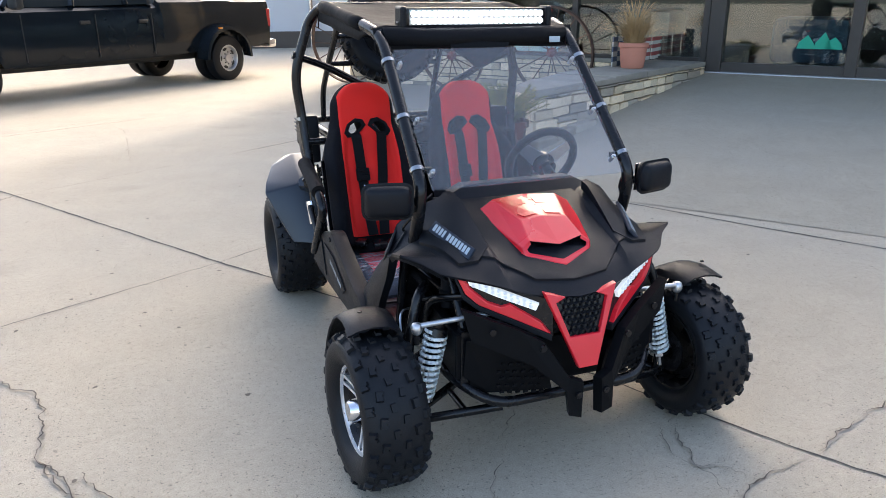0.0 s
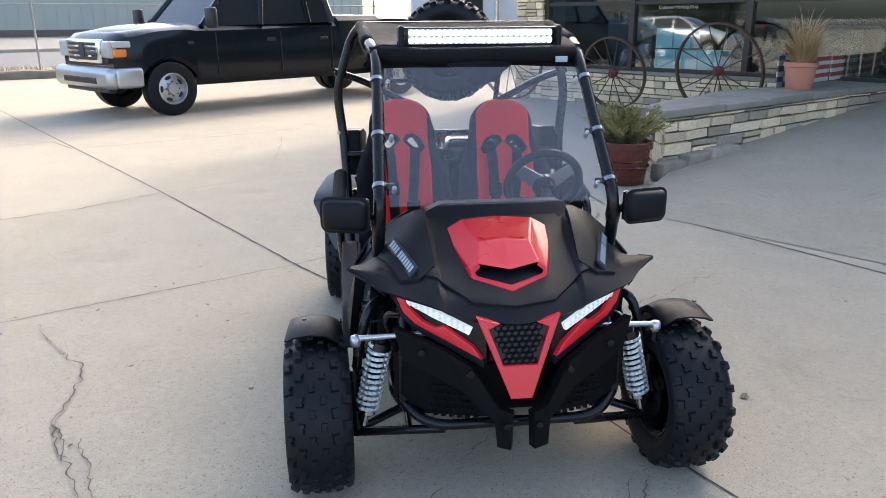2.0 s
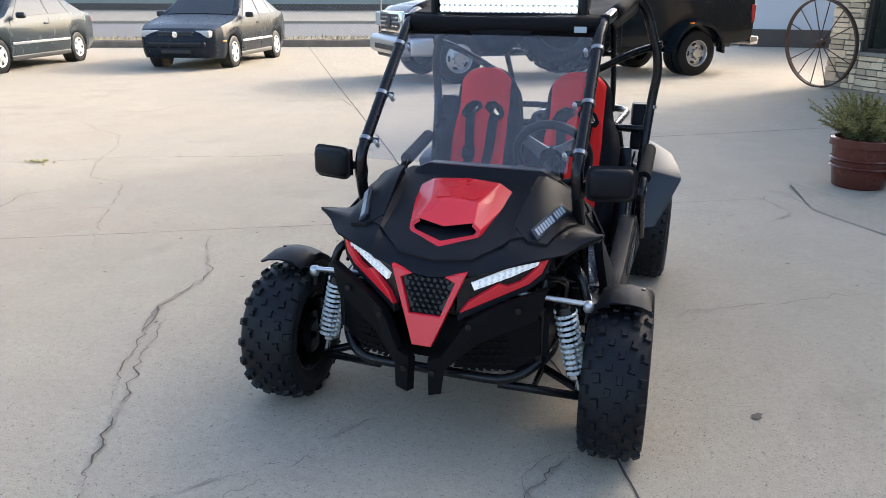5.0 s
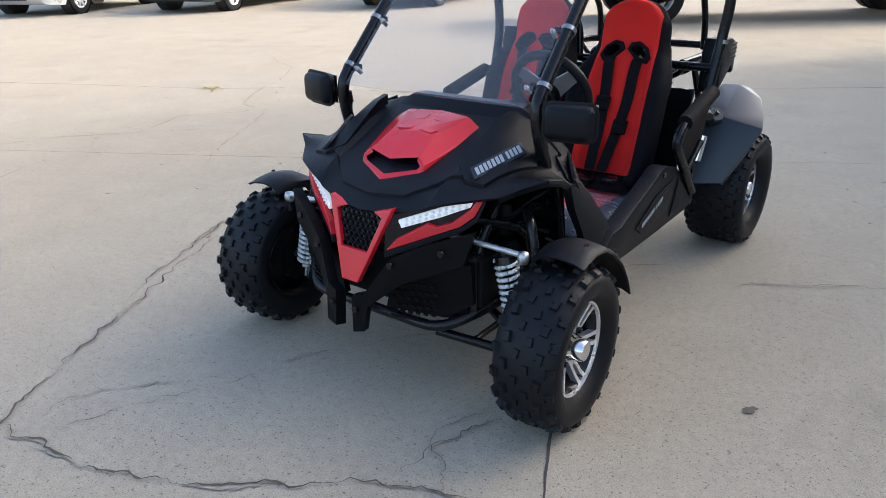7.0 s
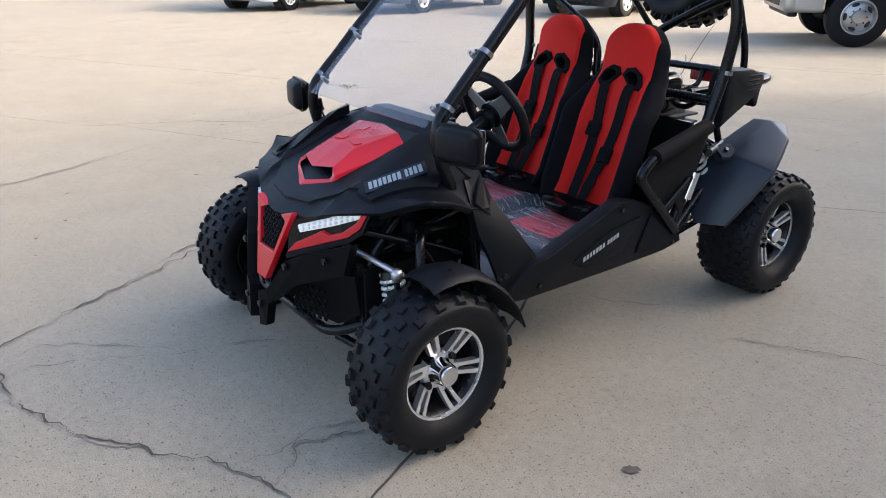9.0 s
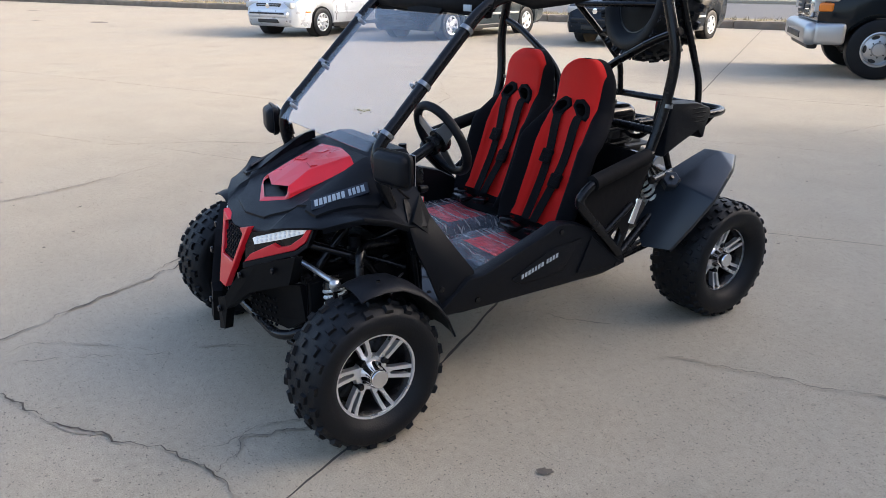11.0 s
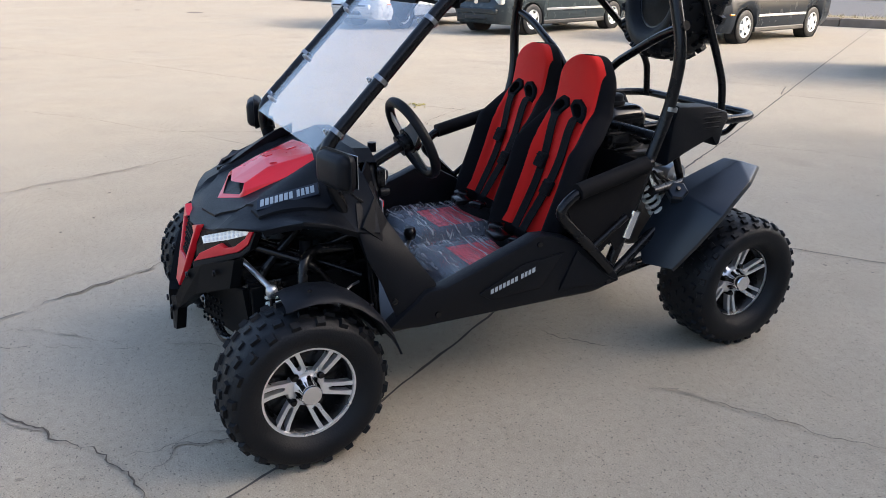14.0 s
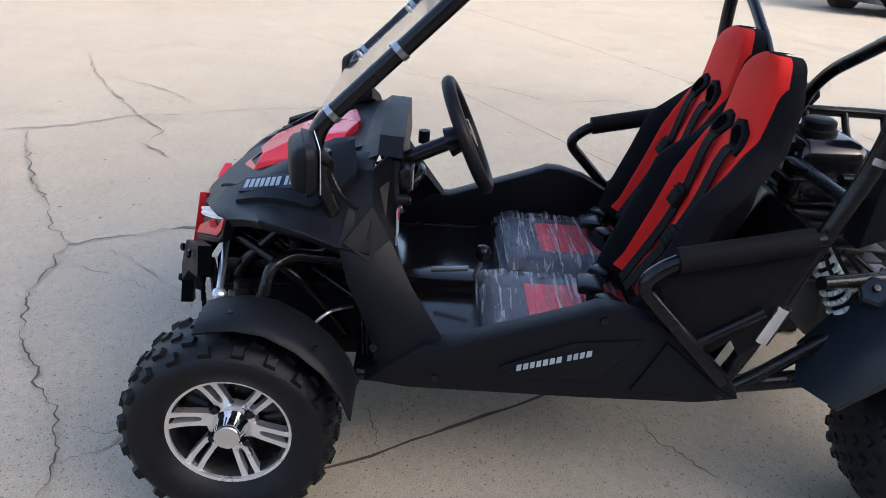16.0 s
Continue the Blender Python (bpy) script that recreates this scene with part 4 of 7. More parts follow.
def rim_parts(w, R, face, turn=0.0, metal=None):
    """Machined alloy rim: R lip radius, face: the spokes' plane. Six slotted, slightly swept spokes."""
    metal = metal or M_ALLOY
    part("rim_lip", revolve(bmesh.new(), [(R * 0.955, face - 0.004), (R * 0.965, face + 0.003), (R * 1.015, face + 0.005), (R * 1.035, face - 0.001), (R * 1.03, face - 0.006)], n=48), metal, w, "bright rim lip", smooth=50)
    part("rim_back", revolve(bmesh.new(), [(0, face - 0.052), (R * 0.9, face - 0.060)], n=32), M_TUBE, w)
    half = [(.26, .150), (.36, .128), (.52, .130), (.78, .148), (.98, .172)]
    slot = [(.975, .066), (.78, .060), (.54, .050), (.48, .026)]
    edge = [(r, -y) for r, y in half] + [(r, -y) for r, y in slot] + [(r, y) for r, y in slot[::-1]] + [(r, y) for r, y in half[::-1]]
    for i in range(6):
        rot = Matrix.Rotation(2 * math.pi * i / 6 + turn, 4, "Z")
        pts = [rot @ Vector((R * r, R * (y + .20 * max(0, r - .3) ** 2), face - .034 * (1 - r) ** .8)) for r, y in edge]
        bm = bmesh.new()
        top = [bm.verts.new(p) for p in pts]
        low = [bm.verts.new(p - Vector((0, 0, .020))) for p in pts]
        n, k = len(edge), len(half)
        q = len(slot)
        for vs in (top, low):
            bm.faces.new(vs[0:3] + [vs[k + q - 2], vs[k + q - 1], vs[k + q], vs[k + q + 1]] + vs[n - 3:])
            bm.faces.new(vs[2:k + q - 1])
            bm.faces.new(vs[k + q + 1:n - 2])
        for j in range(n):
            bm.faces.new((top[j], low[j], low[(j + 1) % n], top[(j + 1) % n]))
        part("spoke", bm, metal, w)
    part("hub_plate", revolve(bmesh.new(), [(0, face - 0.024), (R * 0.34, face - 0.024), (R * 0.40, face - 0.027), (R * 0.44, face - 0.042)], n=28), metal, w, smooth=40)
    part("hub_cap", revolve(bmesh.new(), [(R * 0.31, face - 0.026), (R * 0.255, face - 0.008), (R * 0.235, face + 0.016), (R * 0.205, face + 0.022), (0, face + 0.023)], n=28), M_CHROME, w, "chrome hub cap", smooth=40)
    for i in range(4):
        a = 2 * math.pi * i / 4 + turn + 0.4
        part("lug_nut", revolve(bmesh.new(), [(0.0125, face - 0.040), (0.0125, face - 0.0205), (0.009, face - 0.0215), (0.008, face - 0.013), (0, face - 0.012)], Matrix.Translation((R * 0.40 * math.cos(a), R * 0.40 * math.sin(a), 0)), 8), M_TUBE, w)


def wheel(x, y, z, side, front, turn):
    w = part("wheel", rim_barrel(.133, .060 if front else .070, -.075 if front else -.10), M_TUBE, kart, "alloy wheel with a knobbly tyre", smooth=40)
    w.matrix_basis = pose(x, y, z, 0, 0, 3 if front else 0) @ Matrix.Rotation(side * math.pi / 2, 4, "Y")
    if front:
        tyre(w, 0.237, 0.190, 0.131, 20, 0.0075, FRONT_ROWS, "knobbly black tyre")
        rim_parts(w, 0.133, 0.060, turn)
    else:
        tyre(w, 0.246, 0.245, 0.131, 28, 0.005, REAR_ROWS, "wide knobbly black tyre")
        rim_parts(w, 0.136, 0.070, turn)
    # the tyre is pressed flat where it stands
    for ch in w.children:
        if ch.name.startswith(("tyre", "tread")):
            for v in ch.data.vertices:
                if v.co.x * side > z:
                    v.co.x = side * z
    part("brake_disc", revolve(bmesh.new(), [(0.03, -0.07), (0.075, -0.07), (0.075, -0.076), (0.03, -0.076)], n=24, close=True), M_TUBE, w)
    return w


TRACK_F, TRACK_R = 0.545, 0.480
wheel(TRACK_F, -0.880, 0.230, 1, True, 0.26)
wheel(-TRACK_F - 0.025, -0.880, 0.230, -1, True, 0.1)
wheel(TRACK_R, 0.775, 0.239, 1, False, 0.9)
wheel(-TRACK_R, 0.775, 0.239, -1, False, 0.2)


# bonnet
def bonnet():
    lines = [
        [(0, -1.064, .563), (0, -1.02, .600), (0, -.93, .640), (0, -.80, .698), (0, -.70, .735), (0, -.57, .782)],
        [(.10, -1.052, .569), (.10, -1.00, .608), (.115, -.92, .648), (.13, -.80, .700), (.14, -.70, .737), (.15, -.572, .782)],
        [(.19, -1.022, .588), (.19, -.975, .622), (.195, -.90, .652), (.205, -.79, .700), (.21, -.70, .738), (.235, -.58, .778)],
        [(.205, -1.016, .596), (.21, -.965, .638), (.215, -.89, .672), (.23, -.79, .722), (.235, -.715, .750), (.255, -.60, .768)],
        [(.272, -.990, .614), (.275, -.93, .646), (.28, -.87, .674), (.29, -.78, .708), (.30, -.70, .728), (.33, -.61, .750)],
        [(.340, -.955, .627), (.345, -.90, .645), (.355, -.86, .655), (.365, -.79, .662), (.375, -.70, .665), (.40, -.60, .690)],
        [(.375, -.92, .628), (.415, -.87, .648), (.468, -.83, .668), (.462, -.74, .645), (.450, -.67, .612), (.445, -.60, .60)],
    ]
    bm = bmesh.new()
    rows = [[Vector((-p[0], p[1], p[2])) for p in ln] for ln in lines[:0:-1]] + [[Vector(p) for p in ln] for ln in lines]
    loft(bm, rows)
    bmesh.ops.subdivide_edges(bm, edges=bm.edges[:], cuts=1, use_grid_fill=True, smooth=0.15)
    return bm


HOOD = bonnet()
HOOD_TREE = BVHTree.FromBMesh(HOOD)
K("bonnet", thicken(HOOD, 0.008), M_PLAST, "matt black textured plastic bonnet", smooth=22)


def draped(poly, lift, drop=0.012, cuts=4):
    """A thin plate over the bonnet: its outline in plan, lifted along z, with a turned-down edge."""
    bm = bmesh.new()
    bm.faces.new([bm.verts.new((x, y, 0)) for x, y in poly])
    bmesh.ops.triangulate(bm, faces=bm.faces[:])
    bmesh.ops.subdivide_edges(bm, edges=bm.edges[:], cuts=cuts, use_grid_fill=True)
    bmesh.ops.triangulate(bm, faces=bm.faces[:])
    for v in bm.verts:
        hit = HOOD_TREE.ray_cast(Vector((v.co.x, v.co.y, 2)), Vector((0, 0, -1)))[0]
        v.co.z = (hit.z if hit else .6) + (lift(v.co) if callable(lift) else lift)
    edge = [e for e in bm.edges if e.is_boundary]
    out = bmesh.ops.extrude_edge_only(bm, edges=edge)["geom"]
    for v in out:
        if isinstance(v, bmesh.types.BMVert):
            v.co.z -= drop
    return bm


CENTRE = [(.255, -.905), (.200, -.932), (.118, -1.005), (.0, -1.025)]
K("bonnet_centre", draped(CENTRE + [(-x, y) for x, y in CENTRE[-2::-1]] + [(-.205, -.64), (.205, -.64)], .007), M_PLAST, "raised centre of the bonnet", smooth=25)
for s in (1, -1):
    SHOULDER = [(.215, -.885), (.262, -.925), (.318, -.915), (.375, -.735), (.335, -.640), (.232, -.660)]
    K("bonnet_shoulder", draped([(s * x, y) for x, y in SHOULDER], lambda p: .009 + .030 * max(0, min(1, (p.y + .90) / .2)) * max(0, 1 - max(0, abs(p.x) - .25) / .12), .03), M_PLAST, "raised bonnet shoulder", smooth=25)
bm = bmesh.new()
loft(bm, [[(-.215, -.655, .745), (-.155, -.655, .752), (.205, -.655, .752), (.275, -.655, .742)], [(-.215, -.600, .775), (-.165, -.600, .800), (.225, -.600, .800), (.285, -.600, .770)], [(-.215, -.545, .775), (-.165, -.545, .797), (.225, -.545, .797), (.285, -.545, .765)], [(-.215, -.540, .70), (-.165, -.540, .70), (.225, -.540, .70), (.285, -.540, .70)]])
K("dash_hump", bm, M_PLAST, "raised dash cowl", smooth=20)


def flank(s):
    # turned-down edge at the front of the bonnet's side wing and the side behind it
    pts = [(.375, -.92, .628), (.415, -.87, .648), (.468, -.83, .668), (.462, -.74, .645), (.450, -.67, .612), (.445, -.60, .60)]
    bm = bmesh.new()
    a = [Vector((s * x, y, z)) for x, y, z in pts]
    b = [p + Vector((-s * 0.012, 0.006, -0.022)) for p in a]
    loft(bm, [a, b])
    K("bonnet_edge", thicken(bm, 0.004), M_PLAST, smooth=40)
    # band from the cowl and the wing down to the sill
    fore = [(.392, -.652, .680), (.446, -.666, .612), (.454, -.645, .53), (.464, -.608, .45), (.480, -.553, .300)]
    aft = [(.305, -.570, .718), (.385, -.572, .64), (.442, -.505, .525), (.470, -.432, .42), (.480, -.450, .300)]
    bm = bmesh.new()
    rows = [[(s * (a[0] + (b[0] - a[0]) * t + .012 * math.sin(math.pi * t)), a[1] + (b[1] - a[1]) * t, a[2] + (b[2] - a[2]) * t) for t in (0, .12, .5, .88, 1)] for a, b in zip(fore, aft)]
    loft(bm, rows)
    K("front_side_panel", thicken(bm, 0.028), M_PLAST, "black panel between bonnet and sill", smooth=30)
    # the cowl's side facet
    hi = [(.27, -.568, .775), (.33, -.606, .750), (.40, -.598, .692), (.452, -.655, .625)]
    lo = [(.27, -.548, .62), (.34, -.550, .61), (.40, -.552, .60), (.445, -.59, .57)]
    bm = bmesh.new()
    loft(bm, [[(s * x, y, z) for x, y, z in hi], [(s * x, y, z) for x, y, z in lo]])
    K("cowl_side", thicken(bm, 0.006), M_PLAST, smooth=30)
    # sill panel with a raised lobe
    pts = [(-.60, .31), (-.50, .297), (-.1, .297), (.16, .302), (.25, .318), (.24, .345), (.19, .395), (.10, .465), (.03, .503), (-.05, .525), (-.095, .527), (-.14, .508), (-.41, .412), (-.47, .41)]
    bm = prism(bmesh.new(), [(s * .50, y, z) for y, z in pts], (-s * 0.06, 0, 0), 0.007)
    K("sill_panel", bm, M_PLAST)
    pts = [(-.30, .372), (-.14, .445), (.008, .463), (-.075, .352), (-.26, .345)]
    bm = prism(bmesh.new(), [(s * .5005, y, z) for y, z in pts], (s * 0.006, 0, 0), 0.004)
    K("sill_relief", bm, M_PLAST)
    pts = [(.06, .46), (.20, .345), (.24, .325), (-.0, .33)]
    K("sill_relief", prism(bmesh.new(), [(s * .5005, y, z) for y, z in pts], (s * 0.005, 0, 0), 0.004), M_PLAST)
    for y, z in ((-.085, .502), (-.58, .40), (.20, .325), (-.44, .33)):
        K("bolt", revolve(bmesh.new(), [(0.010, 0), (0.009, 0.005), (0, 0.006)], Matrix.Translation((s * .5005, y, z)) @ Matrix.Rotation(s * math.pi / 2, 4, "Y"), 10), M_TUBE)


both(flank)


# white print: a row of plain bars
def bars(a, b, up, h, pattern, lift, parent, name="decal_print"):
    a, b, up = Vector(a), Vector(b), Vector(up).normalized()
    d = b - a
    n = d.cross(up).normalized() * lift
    bm = bmesh.new()
    for t, w in pattern:
        p, q = a + d * t + n, a + d * (t + w) + n
        bm.faces.new([bm.verts.new(v) for v in (p, q, q + up * h, p + up * h)])
    return part(name, bm, M_DECALW, parent)


WORD = [(0.0, 0.065), (0.09, 0.065), (0.18, 0.06), (0.265, 0.06), (0.35, 0.065), (0.44, 0.065), (0.53, 0.065), (0.67, 0.055), (0.75, 0.06), (0.835, 0.06), (0.92, 0.07)]


def hood_decal(s):
    a, b, c, d = Vector((.258, -.900, .679)), Vector((.316, -.736, .726)), Vector((.340, -.740, .698)), Vector((.282, -.910, .653))
    q = [Vector((s * p.x, p.y, p.z)) for p in (a, b, c, d)]
    nrm = (q[1] - q[0]).cross(q[3] - q[0]).normalized()
    if nrm.z < 0:
        nrm = -nrm
    q = [p + nrm * 0.014 for p in q]
    ob = K("decal_plate", prism(bmesh.new(), q, -nrm * 0.010, 0.002), M_DECAL, "blue-black decal plate with pale print")
    bm = bmesh.new()
    lo, hi, lo2, hi2 = q[3], q[0], q[2], q[1]
    for t, w in WORD:
        t0, t1 = 0.06 + 0.88 * t, 0.06 + 0.88 * (t + w)
        e0, e1 = lo.lerp(lo2, t0), lo.lerp(lo2, t1)
        f0, f1 = hi.lerp(hi2, t0), hi.lerp(hi2, t1)
        pts = (e0.lerp(f0, .20), e1.lerp(f1, .20), e1.lerp(f1, .80), e0.lerp(f0, .80))
        bm.faces.new([bm.verts.new(p + nrm * 0.002) for p in pts])
    part("decal_print", bm, M_DECALW, ob)


both(hood_decal)
both(lambda s: bars((s * .5095, -.262 if s > 0 else -.10, .366 if s > 0 else .416), (s * .5095, -.10 if s > 0 else -.262, .416 if s > 0 else .366), (0, 0, 1), 0.016, WORD, 0.0, kart, "sill_print"))


# red scoop on the bonnet: flat facets, a raised centre and a framed opening
def scoop():
    bm = bmesh.new()
    V = {}

    def v(key, x, y, z):
        for t in ((1, -1) if x else (1,)):
            V[key, t] = bm.verts.new((t * x, y, z))
        if not x:
            V[key, -1] = V[key, 1]

    v("rear_out", .170, -.700, .737), v("rear_in", .112, -.690, .769), v("rear_mid", 0, -.668, .772)
    v("band", .078, -.825, .732), v("band_mid", 0, -.818, .738)
    v("lip", .090, -.905, .690), v("lip_mid", 0, -.928, .678)
    v("side", .114, -.914, .673), v("frame_out", .106, -.926, .652), v("frame_tip", 0, -.974, .629)
    v("in_lip", .084, -.906, .680), v("in_side", .102, -.916, .668), v("in_low", .095, -.922, .659), v("in_tip", 0, -.956, .640)
    v("rear_out_low", .176, -.705, .705), v("side_low", .120, -.914, .640), v("frame_low", .110, -.930, .625), v("tip_low", 0, -.980, .605)
    v("rear_low", .112, -.684, .72), v("rear_mid_low", 0, -.660, .72)
    quads = [("rear_in", "rear_mid", "band_mid", "band"), ("band", "band_mid", "lip_mid", "lip"), ("rear_out", "rear_in", "band", "lip", "side"),
             ("side", "lip", "in_lip", "in_side"), ("side", "in_side", "in_low", "frame_out"), ("frame_out", "in_low", "in_tip", "frame_tip"),
             ("rear_out", "side", "side_low", "rear_out_low"), ("side", "frame_out", "frame_low", "side_low"), ("frame_out", "frame_tip", "tip_low", "frame_low"),
             ("rear_out", "rear_out_low", "rear_low", "rear_in"), ("rear_in", "rear_low", "rear_mid_low", "rear_mid")]
    for q in quads:
        for t in (1, -1):
            bm.faces.new([V[k, t] for k in q])
    bmesh.ops.recalc_face_normals(bm, faces=bm.faces[:])
    sharp = [e for e in bm.edges if not e.is_boundary and e.calc_face_angle(0) > .10]
    bmesh.ops.bevel(bm, geom=sharp, offset=.0022, segments=1, affect="EDGES")
    return bm


K("scoop", scoop(), M_RED, "gloss red faceted bonnet scoop", smooth=False)
for t in (-1, 1):
    for y0, y1 in ((-.715, -.745), (-.795, -.815)):
        zt = lambda x, y: .772 - .228 * (-.668 - y) - .03 * abs(x)
        K("scoop_slot", prism(bmesh.new(), [(t * x, y, zt(x, y) + .0006) for x, y in ((.075, y0), (.018, y0 + .008), (.018, y1 + .008), (.062, y1))], (0, 0, .0022)), M_RED, smooth=False)
bm = bmesh.new()
loft(bm, [[(-.108, -.895, .664), (0, -.90, .668), (.108, -.895, .664)], [(-.106, -.922, .655), (0, -.962, .634), (.106, -.922, .655)]])
K("scoop_mesh", bm, M_PLAST, "dark scoop opening", smooth=False)


# lamps, red frames and the V of the nose
def nose(s, a, z, out=0.0):
    """A place on the slanting face beside the V: a runs outwards from 0 to 1."""
    n = Vector((0.478, -0.878, 0.0)) * out
    return Vector((s * (.10 + .23 * a + n.x), -1.056 + .125 * a - .12 * (.58 - z) + n.y, z))


def lamp(s):
    poly = [(.99, .620), (.93, .570), (.78, .535), (-.03, .455), (-.03, .560), (.5, .588), (.9, .612)]
    K("lamp_backing", prism(bmesh.new(), [nose(s, a, z, -0.004) for a, z in poly], (s * -.012, .022, 0)), M_TUBE, smooth=False)
    red = [(1.0, .622), (.91, .572), (.77, .542), (.0, .468), (.10, .500), (.43, .547), (.53, .539), (.68, .551), (.86, .588), (.935, .618)]
    K("lamp_frame", prism(bmesh.new(), [nose(s, a, z, 0.012) for a, z in red], (s * -.010, .018, 0), 0.002), M_RED, "gloss red lamp frame", smooth=False)
    led = [(.905, .622), (.115, .552), (.15, .532), (.56, .566), (.86, .596)]
    ob = K("headlight", prism(bmesh.new(), [nose(s, a, z, 0.008) for a, z in led], (s * -.006, .012, 0), 0.001), M_LEDBED, "strip of white LEDs, lit", smooth=False)
    for r in range(2):
        for k in range(10):
            t = (k + .5) / 10
            c = nose(s, .17 + .68 * t, .5425 + .058 * t + r * .012, 0.011)
            m = Matrix.Translation(c) @ Vector((s * .478, -.878, 0)).to_track_quat("Z", "Y").to_matrix().to_4x4()
            part("led", revolve(bmesh.new(), [(0.0056, 0), (0.0050, 0.0025), (0.002, 0.0045), (0, 0.005)], m, 8), M_LED, ob, smooth=40)
    K("lamp_lip", prism(bmesh.new(), [nose(s, a, z, 0.010) for a, z in ((1.02, .612), (.94, .556), (.78, .525), (-.02, .445), (-.02, .465), (.78, .541), (.92, .570), (1.0, .618))], (s * -.012, .022, 0), 0.002), M_PLAST, smooth=False)


both(lamp)
vy = lambda z: -1.062 - 0.29 * (0.58 - z)
half = [(.118, .586), (.052, .566), (.084, .553), (.048, .455)]
vpoly = half + [(-x, z) for x, z in half[::-1]] + [(-.030, .366), (.030, .366)]
K("nose_v", prism(bmesh.new(), [(x, vy(z), z) for x, z in vpoly], (0, .022, 0), 0.003), M_RED, "gloss red V on the nose", smooth=False)
bm = prism(bmesh.new(), [(.084, vy(.553) + .014, .560), (-.084, vy(.553) + .014, .560), (-.048, vy(.455) + .014, .452), (.048, vy(.455) + .014, .452)], (0, .01, 0))
gr = K("grille", bm, M_TUBE, "black honeycomb grille", smooth=False)
hexes = bmesh.new()
for r in range(7):
    z = .462 + r * .0150
    wmax = .044 + (z - .455) / .098 * .036
    c = -6
    while c <= 6:
        x = (c + 0.5 * (r % 2)) * .0195
        if abs(x) < wmax - .006:
            y = vy(z) + .009
            ring = [[hexes.verts.new((x + q * math.cos(math.pi / 6 + k * math.pi / 3) * 1.12, y + dy, z + q * math.sin(math.pi / 6 + k * math.pi / 3))) for k in range(6)] for q, dy in ((.0100, .004), (.0095, -.002), (.0070, -.002), (.0066, .004))]
            for A, B in zip(ring, ring[1:]):
                for k in range(6):
                    hexes.faces.new((A[k], A[(k + 1) % 6], B[(k + 1) % 6], B[k]))
        c += 1
tagged(part("honeycomb", hexes, M_PLAST, gr), kind="stuff")


# bumper, undertray, front frame
def bumper(s):
    pts = [(.345, .545, -1.00), (.20, .490, -1.07), (.135, .455, -1.10), (.070, .350, -1.140), (.030, .335, -1.150), (.034, .226, -1.155), (.072, .236, -1.150), (.078, .308, -1.14), (.165, .385, -1.09), (.32, .450, -1.015)]
    bm = bmesh.new()
    a = [Vector((s * x, y, z)) for x, z, y in pts]
    b = [p + Vector((-s * .01, .03, -.004)) for p in a]
    A, B = [bm.verts.new(p) for p in a], [bm.verts.new(p) for p in b]
    for vs in (A, B):
        for q in ((0, 1, 8, 9), (1, 2, 7, 8), (2, 3, 7), (3, 4, 5, 6, 7)):
            bm.faces.new([vs[i] for i in q])
    n = len(A)
    for i in range(n):
        bm.faces.new((A[i], B[i], B[(i + 1) % n], A[(i + 1) % n]))
    K("bumper", bm, M_PLASTD, "black plastic bumper wing", smooth=False)
    for x, y, z in ((.14, -1.105, .44), (.045, -1.152, .30), (.27, -1.045, .485)):
        K("bolt", revolve(bmesh.new(), [(0.011, 0), (0.010, 0.006), (0, 0.007)], Matrix.Translation((s * x, y, z)) @ Matrix.Rotation(math.pi / 2, 4, "X"), 10), M_TUBE)
    # vented lower plate
    bm = prism(bmesh.new(), [(s * .11, -1.055, .40), (s * .32, -.98, .44), (s * .325, -.97, .32), (s * .25, -1.0, .27), (s * .08, -1.06, .28)], (0, .02, 0))
    K("lower_plate", bm, M_PLASTD, smooth=False)
    bm = bmesh.new()
    for r in range(5):
        for c in range(6):
            box(bm, (s * (.12 + c * .022 + .011 * (r % 2)), -1.068 + (c * .022) * .33, .285 + r * .022), (.014, .006, .008), .001)
    tagged(part("vent_mesh", bm, M_PLASTD, kart), kind="stuff")
    bm = prism(bmesh.new(), [(s * .345, -.96, .45), (s * .345, -.96, .31), (s * .33, -.60, .30), (s * .33, -.60, .47)], (-s * .03, 0, 0), .004)
    K("foot_box_side", bm, M_PLASTD, smooth=False)


both(bumper)
K("foot_box", box(bmesh.new(), (0, -.78, .33), (.62, .40, .16), .02), M_PLASTD, "black foot box")
K("front_bulkhead", prism(bmesh.new(), [(-.33, -.965, .29), (.33, -.965, .29), (.33, -.965, .46), (-.33, -.965, .46)], (0, .03, 0)), M_TUBE, smooth=False)


def tube_k(name, pts, r=0.016, mat=None, bend=0.05, sym=False, label="", sides=10):
    tube_part(name, pts, r, mat or M_TUBE, kart, label, bend, sides)
    if sym:
        tube_part(name, flip(pts), r, mat or M_TUBE, kart, label, bend, sides)


tube_k("front_loop", [(.34, -.70, .30), (.345, -.93, .30), (.25, -1.03, .245), (-.25, -1.03, .245), (-.345, -.93, .30), (-.34, -.70, .30)], .016, bend=.09)
tube_k("front_upright", [(.30, -.95, .30), (.31, -.92, .48), (.30, -.80, .60)], .014, sym=True)
tube_k("front_strut", [(.33, -.66, .33), (.36, -.78, .50), (.27, -.95, .56)], .013, sym=True)
tube_k("front_strut", [(.40, -.60, .32), (.38, -.62, .62)], .014, sym=True)
tube_k("front_strut", [(.38, -.62, .60), (.25, -.90, .45)], .010, sym=True)
tube_k("front_strut", [(.36, -.63, .44), (.20, -.92, .55)], .009, sym=True)
tube_k("lower_arm", [(.20, -.98, .205), (.455, -.875, .150)], .014, sym=True)
tube_k("lower_arm", [(.20, -.74, .205), (.455, -.855, .150)], .014, sym=True)
tube_k("arm_brace", [(.30, -.94, .183), (.30, -.79, .183)], .010, sym=True)
